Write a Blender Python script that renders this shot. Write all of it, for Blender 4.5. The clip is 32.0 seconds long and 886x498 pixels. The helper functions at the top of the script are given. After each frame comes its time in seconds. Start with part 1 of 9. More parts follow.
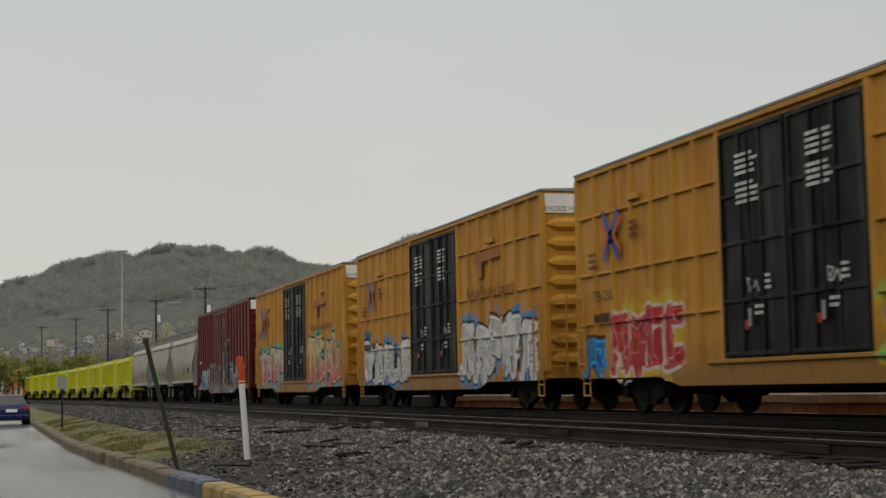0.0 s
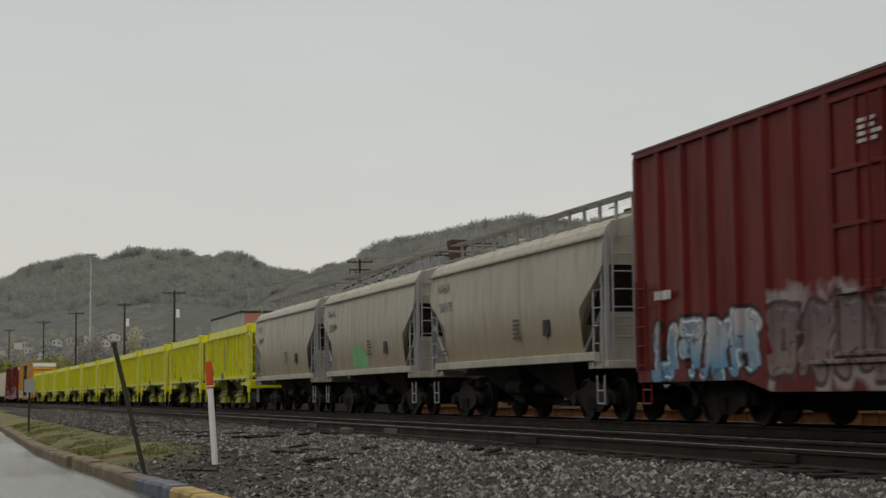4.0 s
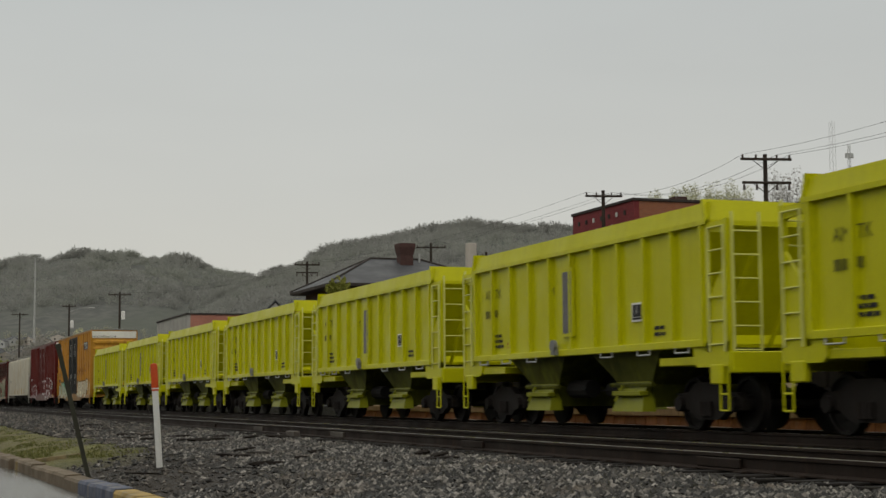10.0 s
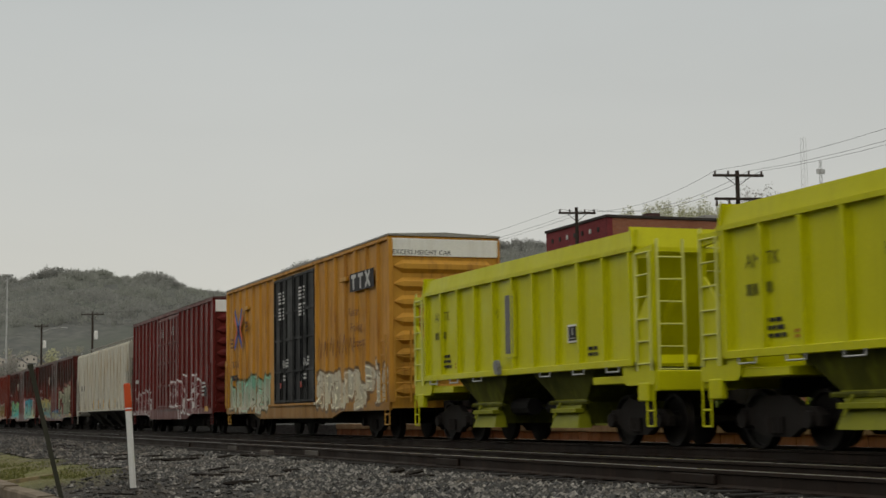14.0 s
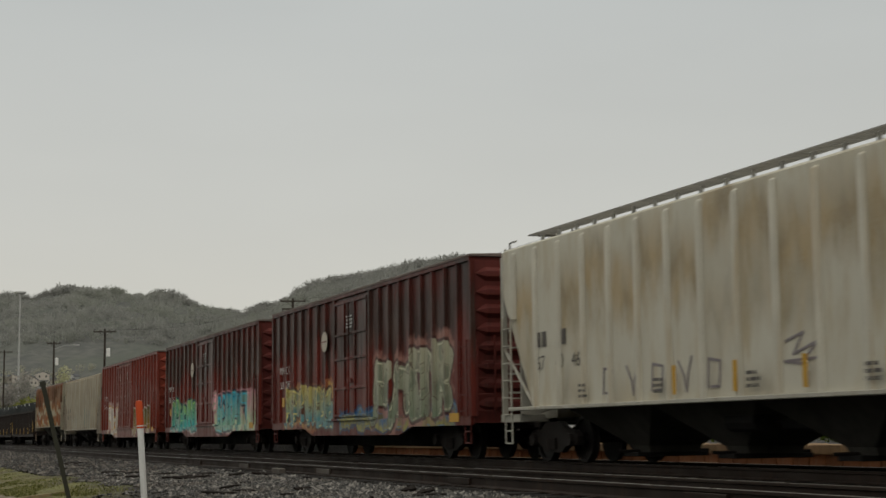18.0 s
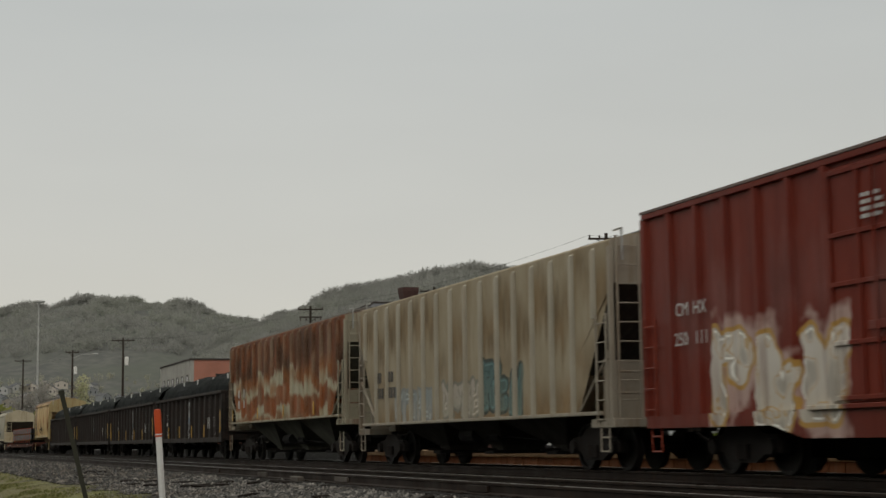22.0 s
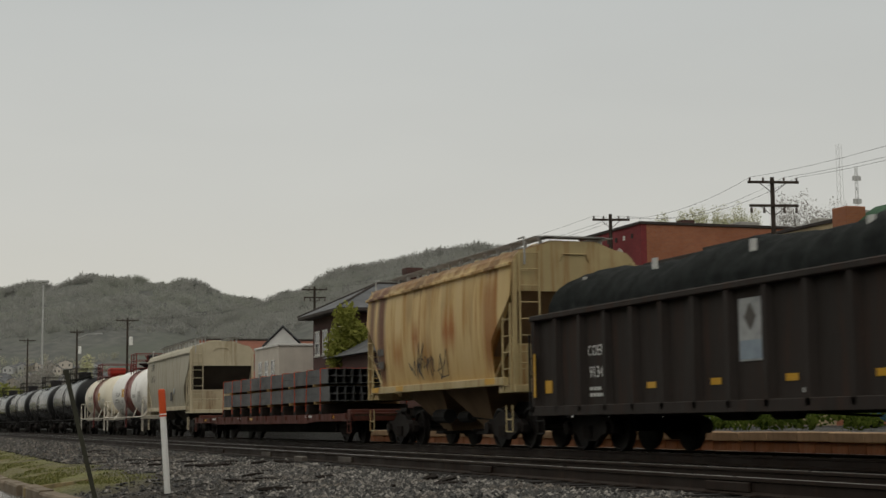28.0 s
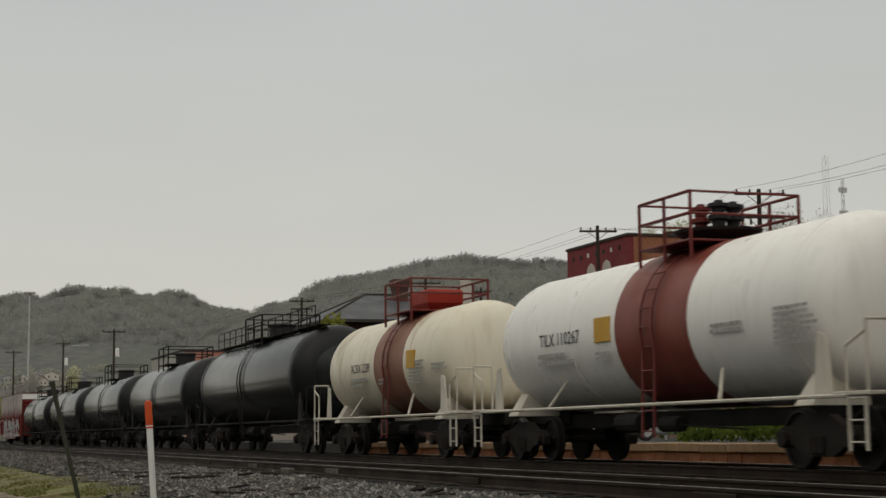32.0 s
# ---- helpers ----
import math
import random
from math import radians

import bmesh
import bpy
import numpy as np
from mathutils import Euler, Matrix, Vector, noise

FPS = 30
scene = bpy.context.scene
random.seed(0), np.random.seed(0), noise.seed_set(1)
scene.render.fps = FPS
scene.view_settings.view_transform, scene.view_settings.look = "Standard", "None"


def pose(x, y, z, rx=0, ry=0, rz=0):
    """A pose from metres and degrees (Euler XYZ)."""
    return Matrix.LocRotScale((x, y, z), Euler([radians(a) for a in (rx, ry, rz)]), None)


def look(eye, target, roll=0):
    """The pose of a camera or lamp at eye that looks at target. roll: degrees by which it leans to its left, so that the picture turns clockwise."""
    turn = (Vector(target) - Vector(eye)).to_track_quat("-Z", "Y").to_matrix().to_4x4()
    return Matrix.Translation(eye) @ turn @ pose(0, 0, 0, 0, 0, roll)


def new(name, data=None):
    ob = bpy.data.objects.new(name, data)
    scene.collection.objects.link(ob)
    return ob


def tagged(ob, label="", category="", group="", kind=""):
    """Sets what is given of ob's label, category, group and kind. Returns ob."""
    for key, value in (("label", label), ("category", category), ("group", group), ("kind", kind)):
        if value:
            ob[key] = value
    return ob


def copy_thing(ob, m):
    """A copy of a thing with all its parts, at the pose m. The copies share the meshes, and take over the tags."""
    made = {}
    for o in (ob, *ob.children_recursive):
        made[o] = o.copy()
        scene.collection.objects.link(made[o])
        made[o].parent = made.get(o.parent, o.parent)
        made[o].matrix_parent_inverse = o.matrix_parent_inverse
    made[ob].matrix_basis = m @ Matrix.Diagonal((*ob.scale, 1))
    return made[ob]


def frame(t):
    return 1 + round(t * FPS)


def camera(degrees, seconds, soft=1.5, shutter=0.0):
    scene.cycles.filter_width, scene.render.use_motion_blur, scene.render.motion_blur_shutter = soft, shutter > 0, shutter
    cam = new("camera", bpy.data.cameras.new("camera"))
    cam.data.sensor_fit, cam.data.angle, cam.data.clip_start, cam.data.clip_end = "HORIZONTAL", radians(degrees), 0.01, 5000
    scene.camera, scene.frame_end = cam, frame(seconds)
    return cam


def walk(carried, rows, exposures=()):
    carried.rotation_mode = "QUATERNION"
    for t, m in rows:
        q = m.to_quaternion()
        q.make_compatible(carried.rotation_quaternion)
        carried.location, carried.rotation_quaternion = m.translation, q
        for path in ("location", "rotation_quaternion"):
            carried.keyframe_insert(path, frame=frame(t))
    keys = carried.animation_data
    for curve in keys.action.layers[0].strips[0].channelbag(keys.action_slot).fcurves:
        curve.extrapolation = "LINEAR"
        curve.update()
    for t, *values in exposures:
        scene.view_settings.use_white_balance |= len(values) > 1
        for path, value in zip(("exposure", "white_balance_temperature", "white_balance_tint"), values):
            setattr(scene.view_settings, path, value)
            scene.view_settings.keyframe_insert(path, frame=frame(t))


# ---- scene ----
# ---- camera ----
EYE = (0.0, 0.0, 0.60)      # rail top is z = 0; the street lies at -0.87
cam = camera(31.92, 32.0, soft=1.5, shutter=0.2)
walk(cam, [
    (0, pose(*EYE, 95.135, 1.100, -16.573)),
    (0.5, pose(*EYE, 95.232, 0.961, -16.865)),
    (1, pose(*EYE, 95.264, 0.994, -17.696)),
    (1.5, pose(*EYE, 95.348, 1.030, -16.818)),
    (2, pose(*EYE, 95.349, 1.007, -16.886)),
    (2.5, pose(*EYE, 95.432, 0.915, -16.896)),
    (3, pose(*EYE, 95.453, 0.784, -17.037)),
    (3.5, pose(*EYE, 95.378, 0.656, -17.320)),
    (5.5, pose(*EYE, 95.397, 0.866, -18.657)),
    (6, pose(*EYE, 95.364, 0.863, -18.781)),
    (6.5, pose(*EYE, 95.403, 0.860, -19.102)),
    (7, pose(*EYE, 95.445, 0.900, -19.108)),
    (7.5, pose(*EYE, 95.480, 0.617, -19.165)),
    (8, pose(*EYE, 95.450, 0.514, -19.185)),
    (8.5, pose(*EYE, 95.442, 0.487, -19.361)),
    (9, pose(*EYE, 95.490, 0.555, -19.300)),
    (9.5, pose(*EYE, 95.449, 0.526, -19.519)),
    (10, pose(*EYE, 95.471, 0.404, -19.679)),
    (10.5, pose(*EYE, 95.448, 0.378, -19.796)),
    (11, pose(*EYE, 95.516, 0.467, -19.827)),
    (11.5, pose(*EYE, 95.583, 0.467, -19.566)),
    (12, pose(*EYE, 95.644, 0.509, -19.864)),
    (12.5, pose(*EYE, 95.670, 0.526, -20.212)),
    (13, pose(*EYE, 95.758, 0.416, -19.882)),
    (13.5, pose(*EYE, 95.900, 0.652, -20.067)),
    (14, pose(*EYE, 96.113, 0.808, -20.610)),
    (14.5, pose(*EYE, 96.193, 0.606, -20.475)),
    (15, pose(*EYE, 96.301, 0.601, -20.335)),
    (15.5, pose(*EYE, 96.360, 0.567, -19.964)),
    (17.5, pose(*EYE, 96.735, 0.627, -20.264)),
    (18, pose(*EYE, 96.795, 0.616, -20.181)),
    (18.5, pose(*EYE, 96.873, 0.716, -20.089)),
    (19, pose(*EYE, 96.946, 0.803, -20.102)),
    (19.5, pose(*EYE, 97.035, 0.832, -20.282)),
    (20, pose(*EYE, 97.106, 0.858, -20.302)),
    (20.5, pose(*EYE, 97.216, 0.879, -20.113)),
    (21, pose(*EYE, 97.197, 0.656, -19.989)),
    (21.5, pose(*EYE, 97.175, 0.766, -19.675)),
    (22, pose(*EYE, 97.089, 0.749, -19.520)),
    (22.5, pose(*EYE, 97.142, 0.710, -19.458)),
    (23, pose(*EYE, 97.139, 0.819, -19.518)),
    (23.5, pose(*EYE, 97.199, 0.889, -19.557)),
    (24, pose(*EYE, 97.133, 0.821, -19.570)),
    (24.5, pose(*EYE, 97.136, 0.709, -19.520)),
    (26.5, pose(*EYE, 96.240, 0.721, -19.237)),
    (27, pose(*EYE, 96.267, 0.717, -19.331)),
    (27.5, pose(*EYE, 96.278, 0.621, -19.446)),
    (28, pose(*EYE, 96.374, 0.616, -19.383)),
    (28.5, pose(*EYE, 96.409, 0.624, -19.231)),
    (29, pose(*EYE, 96.463, 0.706, -19.401)),
    (29.5, pose(*EYE, 96.490, 0.857, -19.173)),
    (30, pose(*EYE, 96.559, 0.808, -19.132)),
    (30.5, pose(*EYE, 96.628, 0.660, -19.036)),
    (31, pose(*EYE, 96.647, 0.587, -19.053)),
    (31.5, pose(*EYE, 96.685, 0.531, -18.908)),
    (32, pose(*EYE, 96.793, 0.650, -19.853)),
], exposures=[(0.0, 0.1, 6500, 10), (3.5, 0.1, 6500, 10), (9.0, 0.03, 6540, 9.5), (15.5, 0.03, 6560, 9.5), (18.0, 0.03, 6600, 9.5), (32.0, 0.03, 6640, 10)])

# ---- overcast daylight ----
world = bpy.data.worlds.new("world")
scene.world = world
world.use_nodes = True
wn = world.node_tree
wn.nodes.clear()
w_out = wn.nodes.new("ShaderNodeOutputWorld")
w_bg = wn.nodes.new("ShaderNodeBackground")
w_sky = wn.nodes.new("ShaderNodeTexSky")
w_sky.sky_type, w_sky.sun_disc = "NISHITA", False
w_sky.sun_elevation, w_sky.sun_rotation = radians(42), radians(200)
w_sky.dust_density, w_sky.ozone_density = 4.0, 1.0
w_co = wn.nodes.new("ShaderNodeTexCoord")
w_sep = wn.nodes.new("ShaderNodeSeparateXYZ")
w_ramp = wn.nodes.new("ShaderNodeValToRGB")
cr = w_ramp.color_ramp
cr.elements[0].position, cr.elements[0].color = 0.0, (0.61, 0.595, 0.54, 1)
cr.elements[1].position, cr.elements[1].color = 1.0, (1.02, 0.995, 0.90, 1)
for p_, c_ in ((0.06, (0.583, 0.572, 0.52, 1)), (0.14, (0.538, 0.541, 0.51, 1)), (0.27, (0.488, 0.507, 0.496, 1)), (0.45, (0.595, 0.6, 0.555, 1))):
    el = cr.elements.new(p_)
    el.color = c_
w_noise = wn.nodes.new("ShaderNodeTexNoise")
w_noise.inputs["Scale"].default_value, w_noise.inputs["Detail"].default_value = 2.2, 4.0
w_map = wn.nodes.new("ShaderNodeMapping")
w_map.inputs["Scale"].default_value = (1, 1, 3.5)
w_cl = wn.nodes.new("ShaderNodeMapRange")
w_cl.inputs[1].default_value, w_cl.inputs[2].default_value = 0.3, 0.7
w_cl.inputs[3].default_value, w_cl.inputs[4].default_value = 0.955, 1.035
w_mul = wn.nodes.new("ShaderNodeMix")
w_mul.data_type, w_mul.blend_type = "RGBA", "MULTIPLY"
w_mul.inputs[0].default_value = 1.0
w_mix = wn.nodes.new("ShaderNodeMix")
w_mix.data_type, w_mix.blend_type = "RGBA", "MIX"
w_mix.inputs[0].default_value = 0.006          # a trace of the clear sky above the cloud sheet
wl = wn.links.new
wl(w_co.outputs["Generated"], w_sep.inputs[0])
wl(w_sep.outputs[2], w_ramp.inputs[0])
wl(w_co.outputs["Generated"], w_map.inputs[0])
wl(w_map.outputs[0], w_noise.inputs["Vector"])
wl(w_noise.outputs[0], w_cl.inputs[0])
wl(w_ramp.outputs[0], w_mul.inputs[6])
wl(w_cl.outputs[0], w_mul.inputs[7])
wl(w_mul.outputs[2], w_mix.inputs[6])
wl(w_sky.outputs[0], w_mix.inputs[7])
wl(w_mix.outputs[2], w_bg.inputs[0])
w_bg.inputs[1].default_value = 1.0
wl(w_bg.outputs[0], w_out.inputs[0])
sun = new("sun", bpy.data.lights.new("sun", "SUN"))
sun.data.energy, sun.data.angle, sun.data.color = 0.3, radians(45), (1.0, 0.97, 0.92)
sun.matrix_world = look((-60, -45, 90), (14, 40, 0))


# ---- node helpers ----
class Nodes:
    """Short hand for one material's node tree."""

    def __init__(self, name):
        self.m = bpy.data.materials.new(name)
        self.m.use_nodes = True
        self.t = self.m.node_tree
        self.b = self.t.nodes["Principled BSDF"]
        self.co = self.t.nodes.new("ShaderNodeTexCoord").outputs["Object"]
        self._sep = None
        self.gloss = 0.25

    def put(self, sock, v):
        if isinstance(v, bpy.types.NodeSocket):
            self.t.links.new(v, sock)
        elif isinstance(v, (tuple, list)) and len(v) == 3 and sock.type == "RGBA":
            sock.default_value = (*v, 1)
        else:
            sock.default_value = v

    def math(self, op, a, b=0.0, clamp=False):
        n = self.t.nodes.new("ShaderNodeMath")
        n.operation, n.use_clamp = op, clamp
        self.put(n.inputs[0], a)
        self.put(n.inputs[1], b)
        return n.outputs[0]

    def mix(self, f, a, b, mode="MIX"):
        n = self.t.nodes.new("ShaderNodeMix")
        n.data_type, n.blend_type = "RGBA", mode
        self.put(n.inputs[0], f)
        self.put(n.inputs[6], a)
        self.put(n.inputs[7], b)
        return n.outputs[2]

    def scaled(self, s, vec=None, loc=(0, 0, 0)):
        n = self.t.nodes.new("ShaderNodeMapping")
        n.inputs["Scale"].default_value = s
        n.inputs["Location"].default_value = loc
        self.put(n.inputs[0], vec or self.co)
        return n.outputs[0]

    def noise(self, scale, vec=None, detail=3.0, rough=0.55):
        n = self.t.nodes.new("ShaderNodeTexNoise")
        n.inputs["Scale"].default_value, n.inputs["Detail"].default_value, n.inputs["Roughness"].default_value = scale, detail, rough
        self.put(n.inputs["Vector"], vec or self.co)
        return n.outputs[0]

    def voronoi(self, scale, vec=None, feature="F1", rnd=1.0, out="Distance"):
        n = self.t.nodes.new("ShaderNodeTexVoronoi")
        n.feature = feature
        n.inputs["Scale"].default_value, n.inputs["Randomness"].default_value = scale, rnd
        self.put(n.inputs["Vector"], vec or self.co)
        return n.outputs[out]

    def step(self, v, lo, hi, a=0.0, b=1.0):
        n = self.t.nodes.new("ShaderNodeMapRange")
        n.clamp = True
        for i, x in enumerate((v, lo, hi, a, b)):
            self.put(n.inputs[i], x)
        return n.outputs[0]

    def xyz(self):
        if not self._sep:
            n = self.t.nodes.new("ShaderNodeSeparateXYZ")
            self.t.links.new(self.co, n.inputs[0])
            self._sep = n.outputs
        return self._sep

    def vec(self, x, y, z):
        n = self.t.nodes.new("ShaderNodeCombineXYZ")
        for i, v in enumerate((x, y, z)):
            self.put(n.inputs[i], v)
        return n.outputs[0]

    def rand(self):
        return self.t.nodes.new("ShaderNodeObjectInfo").outputs["Random"]

    def island(self):
        return self.t.nodes.new("ShaderNodeNewGeometry").outputs["Random Per Island"]

    def bump(self, h, strength=0.2, dist=0.02):
        n = self.t.nodes.new("ShaderNodeBump")
        n.inputs["Strength"].default_value, n.inputs["Distance"].default_value = strength, dist
        self.put(n.inputs["Height"], h)
        self.t.links.new(n.outputs[0], self.b.inputs["Normal"])

    def end(self, col, rough=0.6, metal=0.0):
        self.put(self.b.inputs["Base Color"], col)
        self.put(self.b.inputs["Roughness"], rough)
        self.put(self.b.inputs["Metallic"], metal)
        self.b.inputs["Specular IOR Level"].default_value = self.gloss
        return self.m


def scale3(c, k):
    return tuple(min(1.0, x * k) for x in c)


def surface(name, col, rough=0.6, metal=0.0, amt=0.35, scale=1.2, dark=0.55, grain=28, bump=0.15, streak=None, samt=0.45, sscale=(5, 5, 0.35), vary=0.0, dist=0.01):
    """A painted or natural surface: broad blotches, fine grain, optional streaks that run down, wear in the gloss."""
    n = Nodes(name)
    big = n.noise(scale, detail=4)
    fine = n.noise(grain, detail=3)
    c = n.mix(n.step(big, 0.38, 0.68, 0, amt), col, scale3(col, dark))
    c = n.mix(n.step(fine, 0.35, 0.75, 0, 0.3), c, scale3(col, 0.7))
    if streak:
        s = n.noise(1.0, n.scaled(sscale), detail=5, rough=0.65)
        c = n.mix(n.step(s, 0.5, 0.68, 0, samt), c, streak)
    if vary:
        c = n.mix(n.math("MULTIPLY", n.rand(), vary), c, scale3(col, 0.45))
    n.bump(fine, bump, dist)
    n.gloss = 0.5 if rough < 0.35 else 0.22
    return n.end(c, n.step(big, 0.3, 0.7, max(0.05, rough - 0.1), min(1, rough + 0.12)), metal)


def letters(n, y, z, wob, y0, y1, z0, z1, seed):
    """How deep a point lies inside a row of fat sprayed letters: each is a random choice of leaning stems, bars and bowls."""
    def vmath(op, a, b=None, k=None):
        q = n.t.nodes.new("ShaderNodeVectorMath")
        q.operation = op
        n.put(q.inputs[0], a)
        if b is not None:
            n.put(q.inputs[1], b)
        if k is not None:
            n.put(q.inputs[3 if op == "SCALE" else 2], k)
        return q.outputs["Value"] if op in ("DOT_PRODUCT", "DISTANCE") else q.outputs[0]

    def dice(w):
        q = n.t.nodes.new("ShaderNodeTexWhiteNoise")
        q.noise_dimensions = "1D"
        n.put(q.inputs["W"], n.math("ADD", w, seed))
        sp = n.t.nodes.new("ShaderNodeSeparateXYZ")
        n.t.links.new(q.outputs["Color"], sp.inputs[0])
        return q.outputs["Color"], sp.outputs
    tall = z1 - z0
    count = max(1, round((y1 - y0) / (tall * 0.82)))
    wide = (y1 - y0) / count
    along = n.math("DIVIDE", n.math("SUBTRACT", y1, n.math("ADD", y, n.math("MULTIPLY", wob, 0.45))), wide)
    idx = n.math("FLOOR", along)
    _, ra = dice(idx)
    vb, rb = dice(n.math("ADD", idx, 53.7))
    v = n.math("SUBTRACT", n.math("ADD", z, n.math("MULTIPLY", n.math("SUBTRACT", rb[0], 0.5), tall * 0.16)), (z0 + z1) / 2)
    u = n.math("MULTIPLY", n.math("SUBTRACT", n.math("FRACT", along), 0.5), wide)
    u = n.math("ADD", u, n.math("MULTIPLY", v, n.math("MULTIPLY", n.math("SUBTRACT", rb[1], 0.65), 0.35)))
    p = n.vec(u, v, 0.0)
    shake = vmath("MULTIPLY", vmath("SUBTRACT", vb, (0.5, 0.5, 0.5)), (wide * 0.22, tall * 0.22, 0.0))
    fat = min(0.17 * tall, 0.215 * wide)
    w, h = wide / 2 - fat, tall / 2 - fat
    best = None
    for (a, b, lot, chance) in (((-w, -h), (-w * 0.9, h), ra[0], 0.92), ((-w, h), (w, h * 0.85), ra[1], 0.68), ((w, h * 0.9), (w * 0.75, 0.0), ra[2], 0.62),
                                ((-w, -h * 0.05), (w * 0.8, h * 0.05), rb[2], 0.66), ((w * 0.75, 0.0), (w, -h), ra[0], 0.66), ((-w, -h), (w, -h * 0.9), ra[1], 0.5), ((-w, h), (w, -h), ra[2], 0.22)):
        pa = vmath("SUBTRACT", p, (a[0], a[1], 0.0))
        ba = vmath("ADD", shake, (b[0] - a[0], b[1] - a[1], 0.0))
        f = n.math("DIVIDE", vmath("DOT_PRODUCT", pa, ba), vmath("DOT_PRODUCT", ba, ba), True)
        d = vmath("DISTANCE", pa, vmath("SCALE", ba, k=f))
        lot = n.math("FRACT", n.math("ADD", lot, chance * 3.7))
        d = n.math("ADD", d, n.math("MULTIPLY", n.math("GREATER_THAN", lot, chance), 9.0))
        best = d if best is None else n.math("MINIMUM", best, d)
    out = n.math("ADD", n.math("LESS_THAN", along, 0.0), n.math("GREATER_THAN", along, float(count)))
    e = n.math("SUBTRACT", fat, n.math("ADD", best, n.math("MULTIPLY", out, 9.0)))
    return n.math("ADD", e, n.math("MULTIPLY", wob, 0.12))


def side_paint(name, col, dark, rough=0.45, gloss=0.14, rust=None, ramt=0.5, low=None, top=None, tags=(), seed=0.0, rscale=(3.2, 3.2, 0.5), panels=None, runs=()):
    """Car side paint in the car's own metres: streaks of rust or soot, faded patches, and sprayed tags.
    top: (z, colour) sooty upper half; panels: (pitch, phase, bands of stain or painted sheen that differ from panel to
    panel); runs: single stains (y, width, z0, z1, colour, much); tags: (y0, y1, z0, z1, fill, fill2, outline, halo)."""
    n = Nodes(name)
    x, y, z = n.xyz()
    big = n.noise(0.9, n.scaled((1, 1, 0.6), loc=(seed, seed, 0)), detail=5)
    fine = n.noise(22, detail=3)
    down = n.noise(1.0, n.scaled(rscale, loc=(seed, seed * 2, 0)), detail=5, rough=0.65)
    c = n.mix(n.step(big, 0.35, 0.7, 0, 0.6), col, dark)
    if top:
        edge = n.math("ADD", z, n.math("MULTIPLY", n.math("SUBTRACT", down, 0.5), 2.2))
        c = n.mix(n.step(edge, top[0] - 0.5, top[0] + 0.5, 0, top[2]), c, top[1])
    if rust:
        c = n.mix(n.step(down, 0.5, 0.66, 0, ramt), c, rust)
    if low:
        c = n.mix(n.step(n.math("ADD", z, n.math("MULTIPLY", big, 0.8)), low[0], low[0] + 0.9, low[2], 0), c, low[1])
    if panels:
        u = n.math("ADD", n.math("DIVIDE", y, panels[0]), panels[1])
        fr = n.math("FRACT", u)
        rim = n.math("ADD", n.math("MINIMUM", fr, n.math("SUBTRACT", 1.0, fr)), n.math("MULTIPLY", n.math("SUBTRACT", down, 0.5), 0.5))
        for k, (za, zb, tint, much, rag, soft, chance) in enumerate(panels[2]):
            wn_ = n.t.nodes.new("ShaderNodeTexWhiteNoise")
            wn_.noise_dimensions = "1D"
            n.put(wn_.inputs["W"], n.math("ADD", n.math("FLOOR", u), seed + k * 17.3))
            rnd = wn_.outputs["Value"]
            zz = n.math("ADD", z, n.math("ADD", n.math("MULTIPLY", n.math("SUBTRACT", rnd, 0.5), rag), n.math("MULTIPLY", n.math("SUBTRACT", down, 0.5), rag * 2.0)))
            e = n.math("MINIMUM", n.math("SUBTRACT", zz, za), n.math("SUBTRACT", zb, zz))
            f = n.math("MULTIPLY", n.step(e, -soft, soft, 0, much), n.step(n.math("ADD", rnd, n.math("MULTIPLY", big, 0.4)), 1.15 - chance, 1.25 - chance))
            f = n.math("MULTIPLY", f, n.step(rim, -0.02, 0.14, 0.7, 1))
            c = n.mix(f, c, n.mix(n.step(n.noise(1.6, n.scaled((1, 1, 0.5), loc=(seed, k, 0)), detail=4), 0.4, 0.62), tint, scale3(tint, 0.55)))
    for yc, w, z0, z1, tint, much in runs:
        ragged = n.math("MULTIPLY", n.math("SUBTRACT", down, 0.5), w * 1.1)
        ey = n.math("SUBTRACT", w / 2, n.math("ABSOLUTE", n.math("SUBTRACT", n.math("ADD", y, ragged), yc)))
        ez = n.math("MINIMUM", n.math("SUBTRACT", z, z0), n.math("SUBTRACT", z1, z))
        f = n.math("MULTIPLY", n.step(ey, -0.16, 0.1), n.step(n.math("ADD", ez, ragged), -0.15, 0.45, 0, much))
        c = n.mix(f, c, tint)
    c = n.mix(n.step(fine, 0.4, 0.8, 0, 0.25), c, dark)
    for k, (y0, y1, z0, z1, fill, fill2, line, halo, *blob) in enumerate(tags):
        wob = n.math("SUBTRACT", n.noise(1.7, n.scaled((1, 1, 1), loc=(0, seed + k * 3.1, k)), detail=2), 0.5)
        if blob:
            ex = n.math("MINIMUM", n.math("SUBTRACT", y, y0), n.math("SUBTRACT", y1, y))
            ez = n.math("MINIMUM", n.math("SUBTRACT", z, z0), n.math("SUBTRACT", z1, z))
            e = n.math("ADD", n.math("MINIMUM", ex, ez), n.math("MULTIPLY", wob, 0.7))
        else:
            e = letters(n, y, z, wob, y0, y1, z0, z1, seed * 5.7 + k * 31.0)
        inner = n.noise(2.6, n.scaled((1, 1, 0.7), loc=(0, k, seed)), detail=1)
        grade = n.step(n.math("ADD", z, n.math("MULTIPLY", wob, 1.2)), z0 + 0.15, z1 - 0.1, 1.0, 0.0)
        ink = n.mix(grade, fill, fill2)
        ink = n.mix(n.step(inner, 0.52, 0.6, 0, 0.6), ink, scale3(fill2, 0.6))
